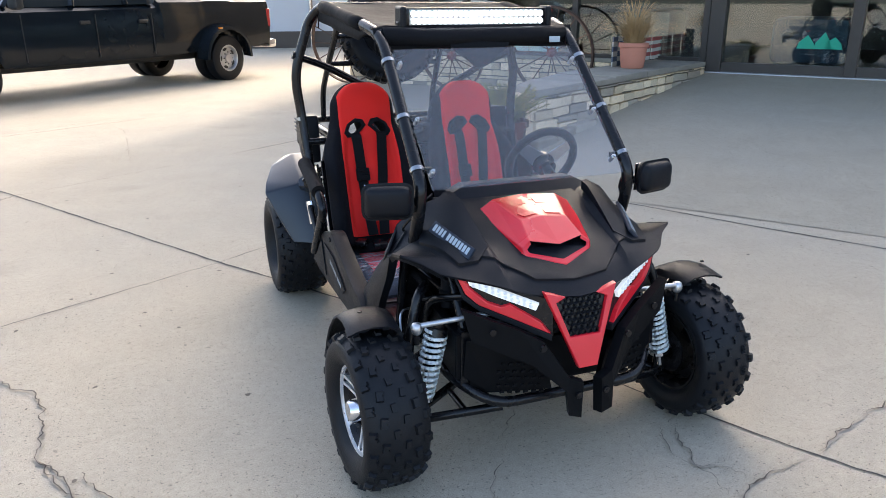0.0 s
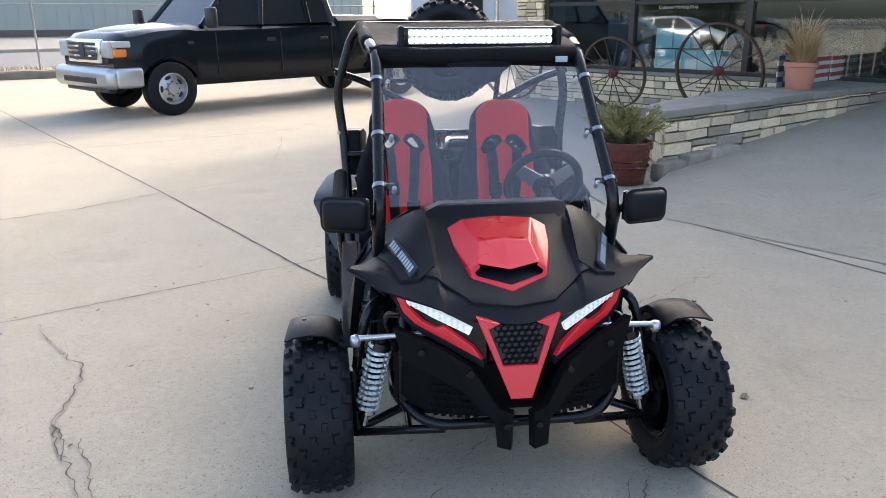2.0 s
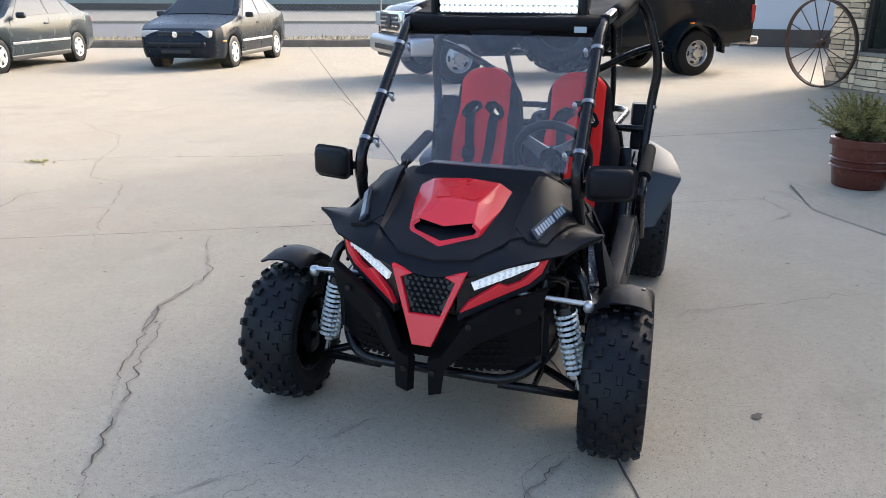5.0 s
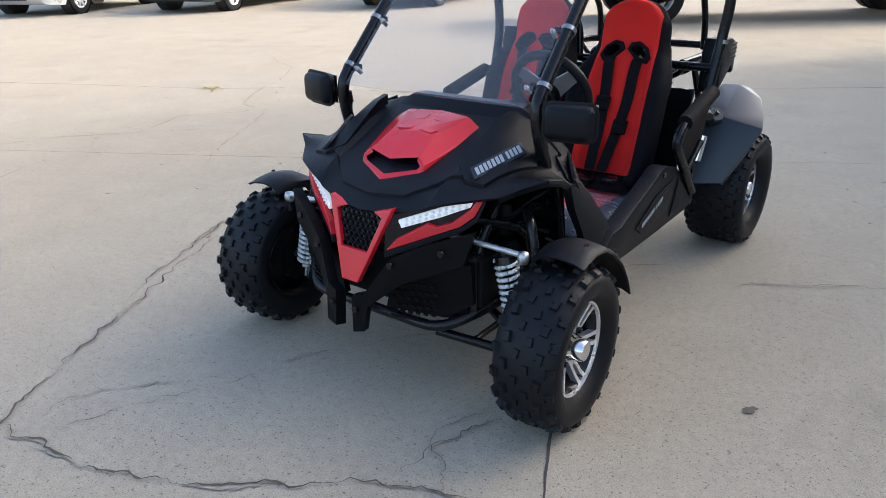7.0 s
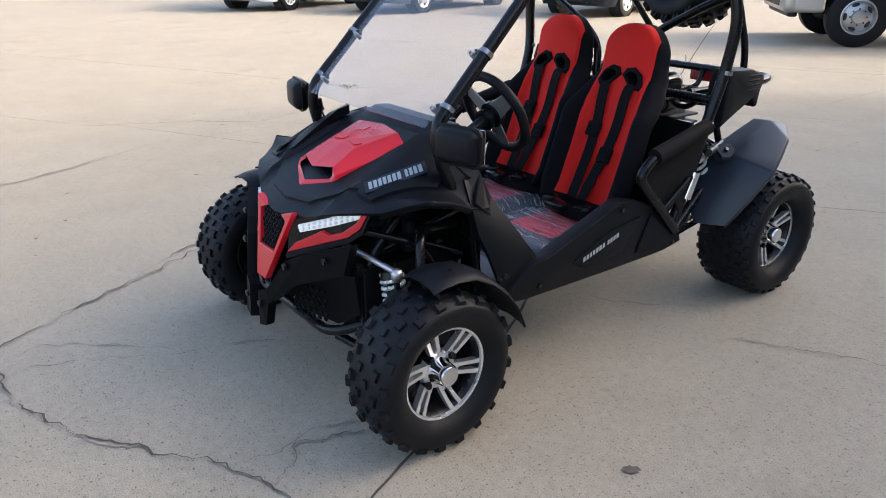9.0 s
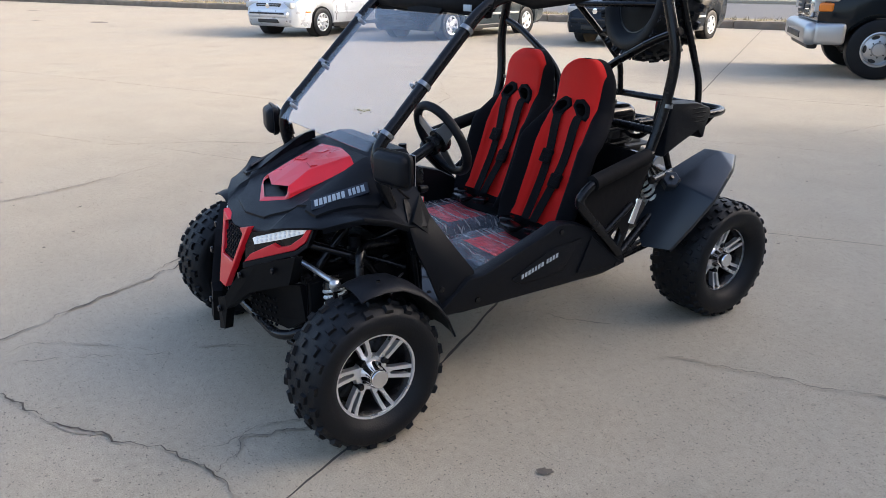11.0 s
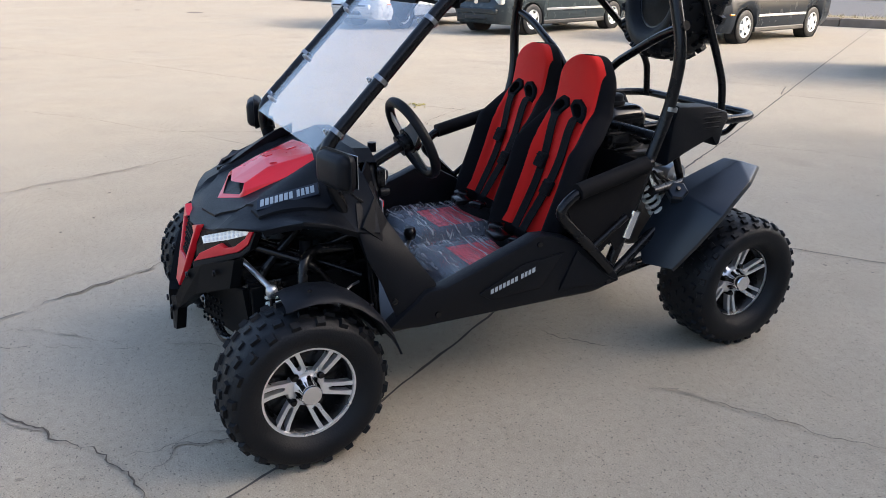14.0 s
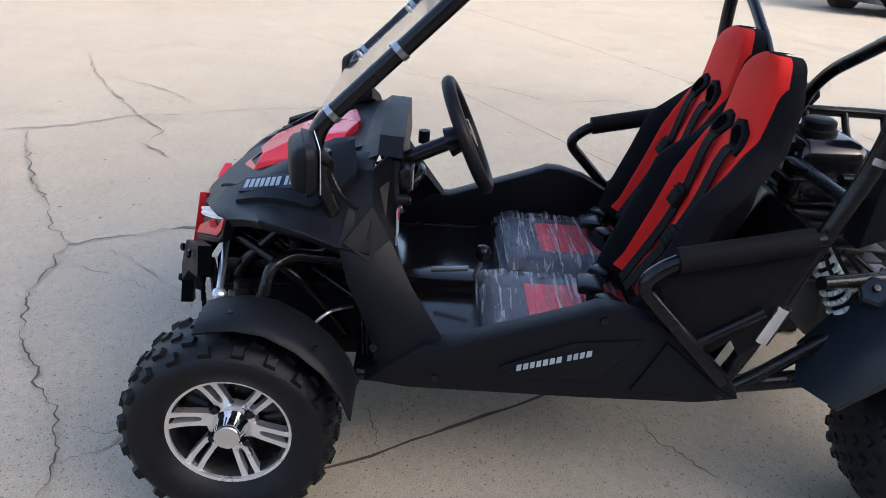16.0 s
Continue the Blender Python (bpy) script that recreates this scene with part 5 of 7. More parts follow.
tube_k("upper_arm", [(.27, -.80, .40), (.45, -.86, .34)], .013, sym=True)
tube_k("fender_stay", [(.47, -.86, .24), (.44, -.84, .44), (.41, -.82, .535), (.37, -.78, .55), (.36, -.66, .54)], .015, bend=.06, sym=True)
tube_k("steering_knuckle", [(.455, -.865, .14), (.465, -.86, .36)], .022, sym=True)
tube_k("axle_stub", [(.44, -.85, .243), (.52, -.85, .243)], .026, M_ENGINE, sym=True)
tube_k("tie_rod", [(.452, -.925, .484), (.24, -.965, .508)], .0085, M_STEEL, sym=True)


def rod_end(s):
    c = Matrix.Translation((s * .452, -.925, .478))
    K("rod_end", revolve(bmesh.new(), [(0, -.020), (.011, -.018), (.0165, -.008), (.0170, .004), (.013, .014), (0, .018)], c, 16), M_STEEL, "zinc ball joint", smooth=60)
    K("rod_bolt", revolve(bmesh.new(), [(0.008, -.05), (0.008, .0)], c, 8), M_TUBE)
    # coil-over
    top, low = Vector((s * .372, -.895, .475)), Vector((s * .440, -.895, .185))
    d = low - top
    ax = d.normalized()
    u = ax.orthogonal().normalized()
    w = ax.cross(u)
    pts = []
    for i in range(11 * 14 + 1):
        t = i / (11 * 14)
        a = 2 * math.pi * 11 * t
        pts.append(top + d * (0.10 + 0.68 * t) + (u * math.cos(a) + w * math.sin(a)) * 0.031)
    bm = bmesh.new()
    tube(bm, pts, 0.0062, 6, 0.0)
    ob = K("shock_absorber", tube(bmesh.new(), [top, top + d * .5], .019, 12), M_TUBE, "coil-over shock absorber with a white spring", smooth=60)
    part("spring", bm, M_SPRING, ob, "white coil spring", smooth=True)
    part("rod", tube(bmesh.new(), [top + d * .45, low], .008, 10), M_CHROME, ob, smooth=60)
    part("lower_seat", revolve(bmesh.new(), [(0, 0), (.034, 0), (.034, .012), (.012, .03), (.012, .06), (0, .06)], Matrix.Translation(top + d * .79) @ ax.to_track_quat("Z", "Y").to_matrix().to_4x4(), 16), M_CHROME, ob, smooth=40)
    part("upper_seat", revolve(bmesh.new(), [(0, 0), (.030, 0), (.034, .022), (0, .03)], Matrix.Translation(top + d * .06) @ ax.to_track_quat("Z", "Y").to_matrix().to_4x4(), 16), M_TUBE, ob, smooth=40)
    # gaiter and master cylinder in the wheel bay
    K("reservoir", revolve(bmesh.new(), [(0, 0), (.026, 0), (.026, .05), (.020, .055), (.020, .09), (0, .095)], Matrix.Translation((s * .30, -.78, .47)), 14), M_PLAST, smooth=40)


both(rod_end)


# front fenders
def front_fender(s):
    arc = [(-.930, .512, .5), (-.90, .522, .8), (-.85, .528, 1), (-.79, .520, 1), (-.73, .488, 1), (-.675, .440, 1), (-.635, .385, .95), (-.612, .325, .7)]
    rows = []
    side = .022 if s < 0 else 0
    for y, z, k in arc:
        rows.append([(s * x, y, z - .016 + dz) for x, dz in ((side + .482 - .010 * k, -.034 * k), (side + .490 - .010 * k, -.012), (side + .515, .004), (side + .560, .008), (side + .605, .002), (side + .624, -.006), (side + .638 - .010 * k, -.014 * k))])
    bm = bmesh.new()
    loft(bm, rows)
    K("front_fender", thicken(bm, .006), M_PLAST, "black plastic front mudguard", smooth=45)
    for y, z in ((-.86, .520), (-.69, .448)):
        K("bolt", revolve(bmesh.new(), [(0.007, 0), (0.006, 0.004), (0, 0.005)], Matrix.Translation((s * .60, y, z + .004)), 8), M_TUBE)


both(front_fender)


# rear fenders
def rear_fender(s):
    bm = bmesh.new()
    pts = dict(tip_in=(.444, .397, .338), tip=(.549, .440, .345), low=(.598, .488, .445), mid=(.646, .535, .555), up=(.632, .585, .590), back=(.585, .705, .640), end=(.500, .830, .662),
               crease=(.484, .512, .594), ridge=(.470, .77, .680), in_end=(.405, .845, .658), in_ridge=(.400, .77, .676), in_mid=(.400, .65, .640), in_front=(.405, .52, .600), in_tip=(.400, .40, .42),
               lip_tip=(.543, .452, .332), lip_low=(.592, .500, .432), lip_mid=(.640, .549, .541), lip_up=(.627, .600, .574), lip_back=(.580, .722, .624), lip_end=(.495, .845, .646))
    V = {k: bm.verts.new((s * x, y, z)) for k, (x, y, z) in pts.items()}
    for q in (("tip_in", "tip", "low", "crease"), ("low", "mid", "crease"), ("crease", "mid", "up", "ridge"), ("up", "back", "ridge"), ("back", "end", "ridge"), ("crease", "ridge", "in_ridge", "in_mid", "in_front"), ("ridge", "end", "in_end", "in_ridge"),
              ("tip_in", "crease", "in_front", "in_tip"), ("tip", "low", "lip_low", "lip_tip"), ("low", "mid", "lip_mid", "lip_low"), ("mid", "up", "lip_up", "lip_mid"), ("up", "back", "lip_back", "lip_up"), ("back", "end", "lip_end", "lip_back")):
        bm.faces.new([V[k] for k in q])
    bmesh.ops.recalc_face_normals(bm, faces=bm.faces[:])
    soft = [e for e in bm.edges if not e.is_boundary and e.calc_face_angle(0) > .15]
    bmesh.ops.bevel(bm, geom=soft, offset=.007, segments=2, affect="EDGES", profile=.5)
    K("rear_fender", thicken(bm, .006), M_PLASTG, "dark blue-grey faceted plastic rear fender", smooth=24)
    K("fender_bracket", revolve(bmesh.new(), [(0, .012), (.030, .012), (.036, .004), (.038, -.03)], Matrix.Translation((s * .470, .495, .598)) @ Vector((s * .55, -.5, .67)).to_track_quat("Z", "Y").to_matrix().to_4x4(), 6), M_PLASTG, smooth=False)
    K("fender_stay", tube(bmesh.new(), [(s * .36, .50, .56), (s * .40, .52, .59), (s * .46, .50, .59)], .012, 8, .03), M_TUBE, smooth=60)
    for x, y, z, lean in ((.478, .487, .610, .75), (.528, .462, .400, 1.2), (.43, .77, .667, .05)):
        K("bolt", revolve(bmesh.new(), [(0.009, 0), (0.008, 0.006), (0, 0.007)], Matrix.Translation((s * x, y, z)) @ Matrix.Rotation(s * lean, 4, "Y"), 8), M_TUBE)


both(rear_fender)

# ---- roll cage ----
R = .0195
tube_k("cage_pillar", [(.375, -.66, .60), (.370, -.715, .73), (.364, -.735, .835), (.350, -.352, 1.222), (.354, -.29, 1.262), (.372, -.18, 1.288), (.388, .20, 1.335), (.396, .345, 1.345), (.438, .395, 1.29), (.508, .405, 1.075), (.486, .400, .89), (.476, .335, .69), (.472, .26, .46), (.465, .20, .31)], R, bend=.075, sym=True, label="black bent-tube cage side", sides=14)
tube_k("roof_bow", [(-.352, -.29, 1.262), (.352, -.29, 1.262)], R)
tube_k("rear_bow", [(-.394, .33, 1.343), (.394, .33, 1.343)], R)
tube_k("belt_bar", [(-.49, .37, .80), (.49, .37, .80)], .016)
tube_k("cage_brace", [(.512, .405, 1.155), (.39, .415, 1.115), (.18, .41, 1.005), (.10, .41, .93), (.085, .39, .80)], .015, bend=.06, sym=True)
tube_k("spare_upright", [(.27, .33, 1.343), (.27, .60, 1.345), (.27, .665, 1.30), (.27, .77, 1.08), (.27, .845, .925), (.27, .86, .80)], .014, bend=.05)
tube_k("spare_upright", [(-.27, .33, 1.343), (-.27, .50, 1.338), (-.27, .60, 1.255), (-.27, .80, 1.086), (-.27, .945, .945), (-.27, .96, .80)], .014, bend=.05)
tube_k("spare_bar", [(-.27, .645, 1.215), (.27, .70, 1.23)], .012)
tube_k("spare_bar", [(-.27, .80, 1.085), (.27, .768, 1.085)], .012)


def clips(s):
    # bright clamps on the cage
    for p, d in (((.3625, -.690, .880), (-.012, .383, .387)), ((.358, -.555, 1.017), (-.012, .383, .387)), ((.3535, -.398, 1.175), (-.012, .383, .387)), ((.490, .400, .893), (-.01, -.03, -.19))):
        m = Matrix.Translation((s * p[0], p[1], p[2])) @ Vector((s * d[0], d[1], d[2])).to_track_quat("Z", "Y").to_matrix().to_4x4()
        K("clamp", revolve(bmesh.new(), [(.0195, -.007), (.0225, -.007), (.0225, .007), (.0195, .007)], m, 16), M_CLAMP, "steel clamp")
    for y, z in ((-.690, .880), (-.555, 1.017), (-.398, 1.175)):
        m = Matrix.Translation((s * .318, y - .012, z - .008)) @ Matrix.Rotation(math.radians(49), 4, "X")
        K("screen_bolt", revolve(bmesh.new(), [(0, -.016), (.0075, -.016), (.0075, .010), (.0045, .013), (.0045, .018), (0, .018)], m, 12), M_STEEL, smooth=40)
        K("screen_tab", box(bmesh.new(), (s * .335, y, z), (.04, .012, .018), .003), M_TUBE)


both(clips)

# windscreen
wy = lambda z: -.735 + (z - .835) * (.383 / .387)
ws = [(-.335, .832), (.335, .832), (.335, 1.200), (.325, 1.214), (-.325, 1.214), (-.335, 1.200)]
ob = K("windscreen", prism(bmesh.new(), [(x, wy(z) - .012, z) for x, z in ws], (0, .0035, -.003)), M_SHIELD, "clear polycarbonate windscreen", smooth=False)
ob.visible_shadow = False

# roof cloth
def roof_cloth():
    rnd = random.Random(2)
    ys = [-.32, -.30, -.25, -.15, -.03, .08, .18, .28, .35, .36]
    bm = bmesh.new()
    rows = []
    for y in ys:
        t = (y + .30) / .64
        hw = .360 + .034 * max(0, min(1, t))
        zt = 1.282 + .080 * max(0, min(1, t)) - (.02 if y in (-.32, .36) else 0) - (.05 if y in (-.32,) else 0)
        row = []
        for u in (-1.035, -1.03, -.99, -.9, -.6, -.3, 0, .3, .6, .9, .99, 1.03, 1.035):
            sag = -.020 * (1 - u * u) * math.sin(math.pi * max(0, min(1, t))) if abs(u) < 1 else 0
            dz = (-.075 if abs(u) > 1.032 else (-.03 if abs(u) > 1.02 else 0)) * max(0, min(1, t * 4))
            row.append((u * hw, y + rnd.uniform(-.004, .004), zt + sag + dz + rnd.uniform(-.005, .005)))
        rows.append(row)
    loft(bm, rows)
    bmesh.ops.subdivide_edges(bm, edges=bm.edges[:], cuts=1, use_grid_fill=True, smooth=0.6)
    return thicken(bm, .004)


K("roof_cloth", roof_cloth(), M_FABRIC, "black fabric roof stretched over the cage", smooth=True)
for s in (1, -1):
    K("roof_sleeve", tube(bmesh.new(), [(s * .374, -.17, 1.287), (s * .378, -.05, 1.302), (s * .384, .10, 1.321), (s * .390, .24, 1.337), (s * .394, .31, 1.342)], lambda t: .0235 + .002 * math.sin(9 * t), 12, .04), M_FABRIC, "black fabric sleeve round the roof rail", smooth=True)
K("roof_roll", tube(bmesh.new(), [(-.34, -.30, 1.252), (-.15, -.308, 1.246), (.1, -.306, 1.248), (.34, -.30, 1.252)], .032, 12), M_FABRIC, smooth=True)
bm = bmesh.new()
loft(bm, [[(-.13, -.322, 1.245), (0, -.330, 1.245), (.13, -.322, 1.245)], [(-.095, -.338, 1.205), (0, -.345, 1.205), (.10, -.338, 1.208)], [(-.045, -.338, 1.168), (0, -.346, 1.160), (.05, -.338, 1.172)], [(-.022, -.334, 1.150), (0, -.338, 1.146), (.022, -.334, 1.150)]])
K("hanging_flap", thicken(bm, .012), M_FABRIC, "black flap hanging under the roof front", smooth=50)
K("roof_tag", box(bmesh.new(), (.285, -.346, 1.236), (.042, .004, .020), .001), M_DECALW, "small pale tag")

# light bar
lb = K("light_bar", box(bmesh.new(), (.012, -.254, 1.312), (.54, .050, .062), .004), M_TUBE, "black LED light bar, lit")
part("bar_back", box(bmesh.new(), (.012, -.280, 1.312), (.50, .004, .050), 0), M_STEEL, lb)
for r in range(2):
    for k in range(26):
        at = Matrix.Translation((-.228 + k * .0192, -.283, 1.300 + r * .024)) @ Matrix.Rotation(math.pi / 2, 4, "X")
        part("led", revolve(bmesh.new(), [(0.0062, 0), (0.005, 0.002), (0, 0.0025)], at, 8), M_LEDBAR, lb)
        part("led_cup", revolve(bmesh.new(), [(0.0062, 0.0005), (0.0092, 0.013), (0.0098, 0.013), (0.0098, 0)], at, 10), M_CUP, lb)
for x in (-.262, .286):
    part("end_cap", box(bmesh.new(), (x, -.262, 1.312), (.022, .075, .076), .01), M_PLAST, lb)
    part("mount", box(bmesh.new(), (x, -.265, 1.275), (.03, .03, .05), .004), M_TUBE, lb)
for k in range(24):
    part("fin", box(bmesh.new(), (-.235 + k * .0215, -.226, 1.312), (.004, .022, .056), .001), M_TUBE, lb)


# mirrors
def mirror(s):
    m = pose(s * .47, -.735, .805, 0, 0, s * 14)
    bm = box(bmesh.new(), (0, 0, 0), (.155, .055, .112), .03, seg=3)
    for v in bm.verts:
        if v.co.y < 0:
            v.co.x *= 0.90
            v.co.z *= 0.88
    bm.transform(m)
    ob = K("side_mirror", bm, M_PLAST, "black plastic side mirror", smooth=45)
    part("mirror_glass", box(bmesh.new(), m @ Vector((0, .0285, 0)), (.135, .003, .092), .001, m.to_3x3()), M_CHROME, ob)
    K("mirror_arm", tube(bmesh.new(), [(s * .405, -.725, .80), (s * .385, -.70, .785), (s * .365, -.70, .76)], .014, 10, .02), M_PLAST, smooth=60)
    K("mirror_joint", revolve(bmesh.new(), [(0, -.03), (.020, -.026), (.024, 0), (.020, .026), (0, .03)], Matrix.Translation((s * .372, -.712, .775)), 14), M_TUBE, smooth=60)


both(mirror)


# ---- seats ----
def seat_x(s):
    return .197 if s > 0 else -.235


BACK = [(0.0, .066, .385), (.241, .148, .598), (.458, .212, .790), (.543, .240, .872), (.615, .252, .942), (.72, .262, 1.045)]


def seat_point(s, x, d, v):
    """A place on a backrest: x across, d out of its front, v along its curved height."""
    for (va, ya, za), (vb, yb, zb) in zip(BACK, BACK[1:]):
        if v <= vb or vb == .72:
            break
    k = (v - va) / (vb - va)
    ty, tz = yb - ya, zb - za
    n = math.hypot(ty, tz)
    back = .080 if s < 0 else .0
    return Vector((seat_x(s) + x, ya + ty * k - d * tz / n + back, za + tz * k + d * ty / n))


def half_width(v):
    pts = [(0, .178), (.08, .200), (.40, .200), (.46, .184), (.52, .156), (.565, .141)] + [(.60 + .118 * math.sin(math.pi / 2 * k / 14), .138 * max(.12, math.cos(math.pi / 2 * k / 14)) ** .85) for k in range(15)]
    for (a, wa), (b, wb) in zip(pts, pts[1:]):
        if v <= b:
            return wa + (wb - wa) * (v - a) / (b - a)
    return .02


def seat_depth(u, v):
    """How far the front stands out; u runs from -1 to 1 across."""
    bol = max(0, (abs(u) - .50) / .50)
    fall = max(0, min(1, (.53 - v) / .16))
    base = .085 * math.sin(math.pi * bol * .62) * fall
    crown = .014 * (1 - u * u)
    edge = -.035 * max(0, (abs(u) - .80) / .20) ** 2
    tip = -.020 * max(0, (v - .66) / .058) ** 2
    return base + crown + edge + tip


LAP = {1: 0.0, -1: .075}


def slot_line(t, q=1.0):
    """The outline of a harness slot, as places across and along the backrest."""
    pts = [(.016, .530), (.026, .552), (.050, .556), (.076, .536), (.090, .508), (.080, .494), (.050, .498)]
    return [(t * (.054 + (a - .054) * q), .525 + (b - .525) * q) for a, b in pts]


def in_slot(x, v, q):
    for t in (-1, 1):
        P = slot_line(t, q)
        if all((t * ((b[0] - a[0]) * (v - a[1]) - (b[1] - a[1]) * (x - a[0]))) <= 0 for a, b in zip(P, P[1:] + P[:1])):
            return True
    return False


def pierced(rows, where, closed):
    """Faces between rows, but for those whose middle lies in a slot."""
    bm = bmesh.new()
    V = [[bm.verts.new(p) for p in r] for r in rows]
    for j, (A, B) in enumerate(zip(V, V[1:])):
        m = len(A)
        for i in range(m if closed else m - 1):
            k = (i + 1) % m
            a, b = where[j][i], where[j + 1][k]
            if not in_slot((a[0] + b[0]) / 2, (a[1] + b[1]) / 2, 1.12):
                bm.faces.new((A[i], A[k], B[k], B[i]))
    if closed:
        bm.faces.new(V[0][::-1])
        bm.faces.new(V[-1])
    bmesh.ops.delete(bm, geom=[v for v in bm.verts if not v.link_faces], context="VERTS")
    return bm


def seat(s):
    vs = [i * .44 / 22 for i in range(23)] + [.44 + .008 * i for i in range(1, 21)] + [.60 + .1175 * math.sin(math.pi / 2 * i / 24) for i in range(1, 25)]
    us = [math.sin(math.pi / 2 * (k - 22) / 22) for k in range(45)]
    rows, where = [], []
    for v in vs:
        w = half_width(v)
        th = .080 - .030 * max(0, min(1, (v - .40) / .15))
        q = math.sqrt(max(0.02, 1 - max(0, (v - .60) / .117) ** 2))
        ring = [seat_point(s, u * w, seat_depth(u, v), v) for u in us[1:-1]]
        rear = [seat_point(s, u * w, seat_depth(u, v) - (.008 + th * q * math.sqrt(1 - min(1, abs(u)) ** 4)), v) for u in us[::-1]]
        rows.append(ring + rear)
        where.append([(u * w, v) for u in us[1:-1]] + [(u * w, v) for u in us[::-1]])
    bm = pierced(rows, where, True)
    back = K("seat_back", bm, M_SEATB, "black bucket seat back with a red centre", smooth=True)
    rows, where = [], []
    for v in [q for q in vs if .03 <= q <= .7155]:
        w = half_width(v)
        r = min(.124 if v < .42 else .124 - .008 * min(1, (v - .42) / .1), w * (.92 if v < .58 else .95))
        row = []
        for k in range(33):
            x = -r + 2 * r * k / 32
            row.append(seat_point(s, x, seat_depth(x / w, v) + (.007 if 0 < k < 32 else -.002), v))
        rows.append(row)
        where.append([(-r + 2 * r * k / 32, v) for k in range(33)])
    bm = pierced(rows, where, False)
    part("red_panel", bm, M_SEATR, back, "bright red fabric centre", smooth=True)
    # harness slots with moulded rims, straps and buckles
    for t in (-1, 1):
        dep = seat_depth(.3, .53) + .006
        ring = [[seat_point(s, a, dep + dd, b) for a, b in slot_line(t, q)] for q, dd in ((1.38, -.006), (1.28, .009), (1.08, .012), (.84, .012), (.78, -.004), (.80, -.085))]
        bm = bmesh.new()
        loft(bm, ring, closed=True)
        part("hole_rim", bm, M_SEATB, back, "black harness slot rim", smooth=30)
        P = smooth_line([(t * .058, dep - .05, .508), (t * .056, dep + .016, .500), (t * .052, dep + .018, .45), (t * .046, .026, .33), (t * .036 - .006, .032, .20), (t * .024 - .012, .052, .04)], .05)
        rows = [[seat_point(s, p.x - .021, p.y, p.z), seat_point(s, p.x + .021, p.y, p.z), seat_point(s, p.x + .021, p.y - .004, p.z), seat_point(s, p.x - .021, p.y - .004, p.z)] for p in P]
        bm = bmesh.new()
        loft(bm, rows, cap=True, closed=True)
        K("harness_strap", bm, M_STRAP, "black harness strap")
        vb = .315 if t < 0 else .225
        rot = Matrix.Rotation(-radians(27), 3, "X")
        b = K("buckle", box(bmesh.new(), seat_point(s, t * .043 - .002, .036, vb), (.056, .016, .055), .005, rot), M_STRAP)
        for k in (-1, 0, 1):
            part("buckle_bar", box(bmesh.new(), seat_point(s, t * .043 - .002, .046, vb + k * .016), (.042, .005, .004), .001, rot), M_STRAP, b)
    # lap belt clutter
    K("lap_belt", tube(bmesh.new(), [(seat_x(s) - .18, .07 + LAP[s], .375), (seat_x(s) - .09, -.01 + LAP[s], .405), (seat_x(s) + .01, -.045 + LAP[s], .412), (seat_x(s) + .10, -.03 + LAP[s], .408), (seat_x(s) + .18, .05 + LAP[s], .385)], .026, 8, .06, flat=.40), M_STRAP, smooth=60)
    for bx, by, bz, sx, sy in ((-.02, -.05, .425, .09, .065), (.075, -.02, .428, .06, .05), (-.10, -.005, .424, .05, .06)):
        K("lap_buckle", box(bmesh.new(), (seat_x(s) + bx, by + LAP[s], bz), (sx, sy, .024), .008, Matrix.Rotation(bx * 6, 3, "Z")), M_TUBE)
    K("seat_base", box(bmesh.new(), (seat_x(s), .11 + LAP[s], .345), (.36, .10, .10), .02), M_SEATB)
    # cushion
    bm = bmesh.new()
    X, Y = 14, 14
    rows = []
    for j in range(Y + 1):
        y = -.328 + .42 * j / Y
        row = []
        for i in range(X + 1):
            x = -.19 + .38 * i / X
            e = min(1, min(i, X - i) / 1.6, min(j, Y - j) / 1.6)
            z = .305 + .066 * math.sin(e * math.pi / 2) ** .5 - .006 * math.cos(x * 8) * e
            row.append((seat_x(s) + x, y + LAP[s], z))
        rows.append(row)
    loft(bm, rows)
    c = K("seat_cushion", bm, M_CUSHB, "dark seat cushion with a red square, still in clear plastic wrap", smooth=True)
    bm = bmesh.new()
    red_rows = []
    for j in range(4, Y):
        red_rows.append([Vector(rows[j][i]) + Vector((0, 0, .004)) for i in range(3, X - 2)])
    loft(bm, red_rows)
    part("red_square", bm, M_CUSHR, c, smooth=True)
    bm = bmesh.new()
    wr = []
    X2, Y2 = 56, 56
    for j in range(Y2 + 1):
        row = []
        for i in range(X2 + 1):
            fx, fy = i / X2, j / Y2
            x, y = -.200 + .400 * fx, -.342 + .445 * fy
            e = min(1, min(fx, 1 - fx) * 8, min(fy, 1 - fy) * 8)
            z = .312 + .072 * math.sin(e * math.pi / 2) ** .5
            n = noise.fractal(Vector((x * 14 + s * 7, y * 26, z * 9)), 0.8, 2.1, 4)
            row.append((seat_x(s) + x, y + LAP[s], z + (.014 if y < -.16 else .006) * n + .012 * math.exp(-((fx - .5) ** 2 + fy ** 2) * 30)))
        wr.append(row)
    loft(bm, wr)
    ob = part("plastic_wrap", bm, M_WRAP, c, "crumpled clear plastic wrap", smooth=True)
    ob.visible_shadow = False


both(seat)

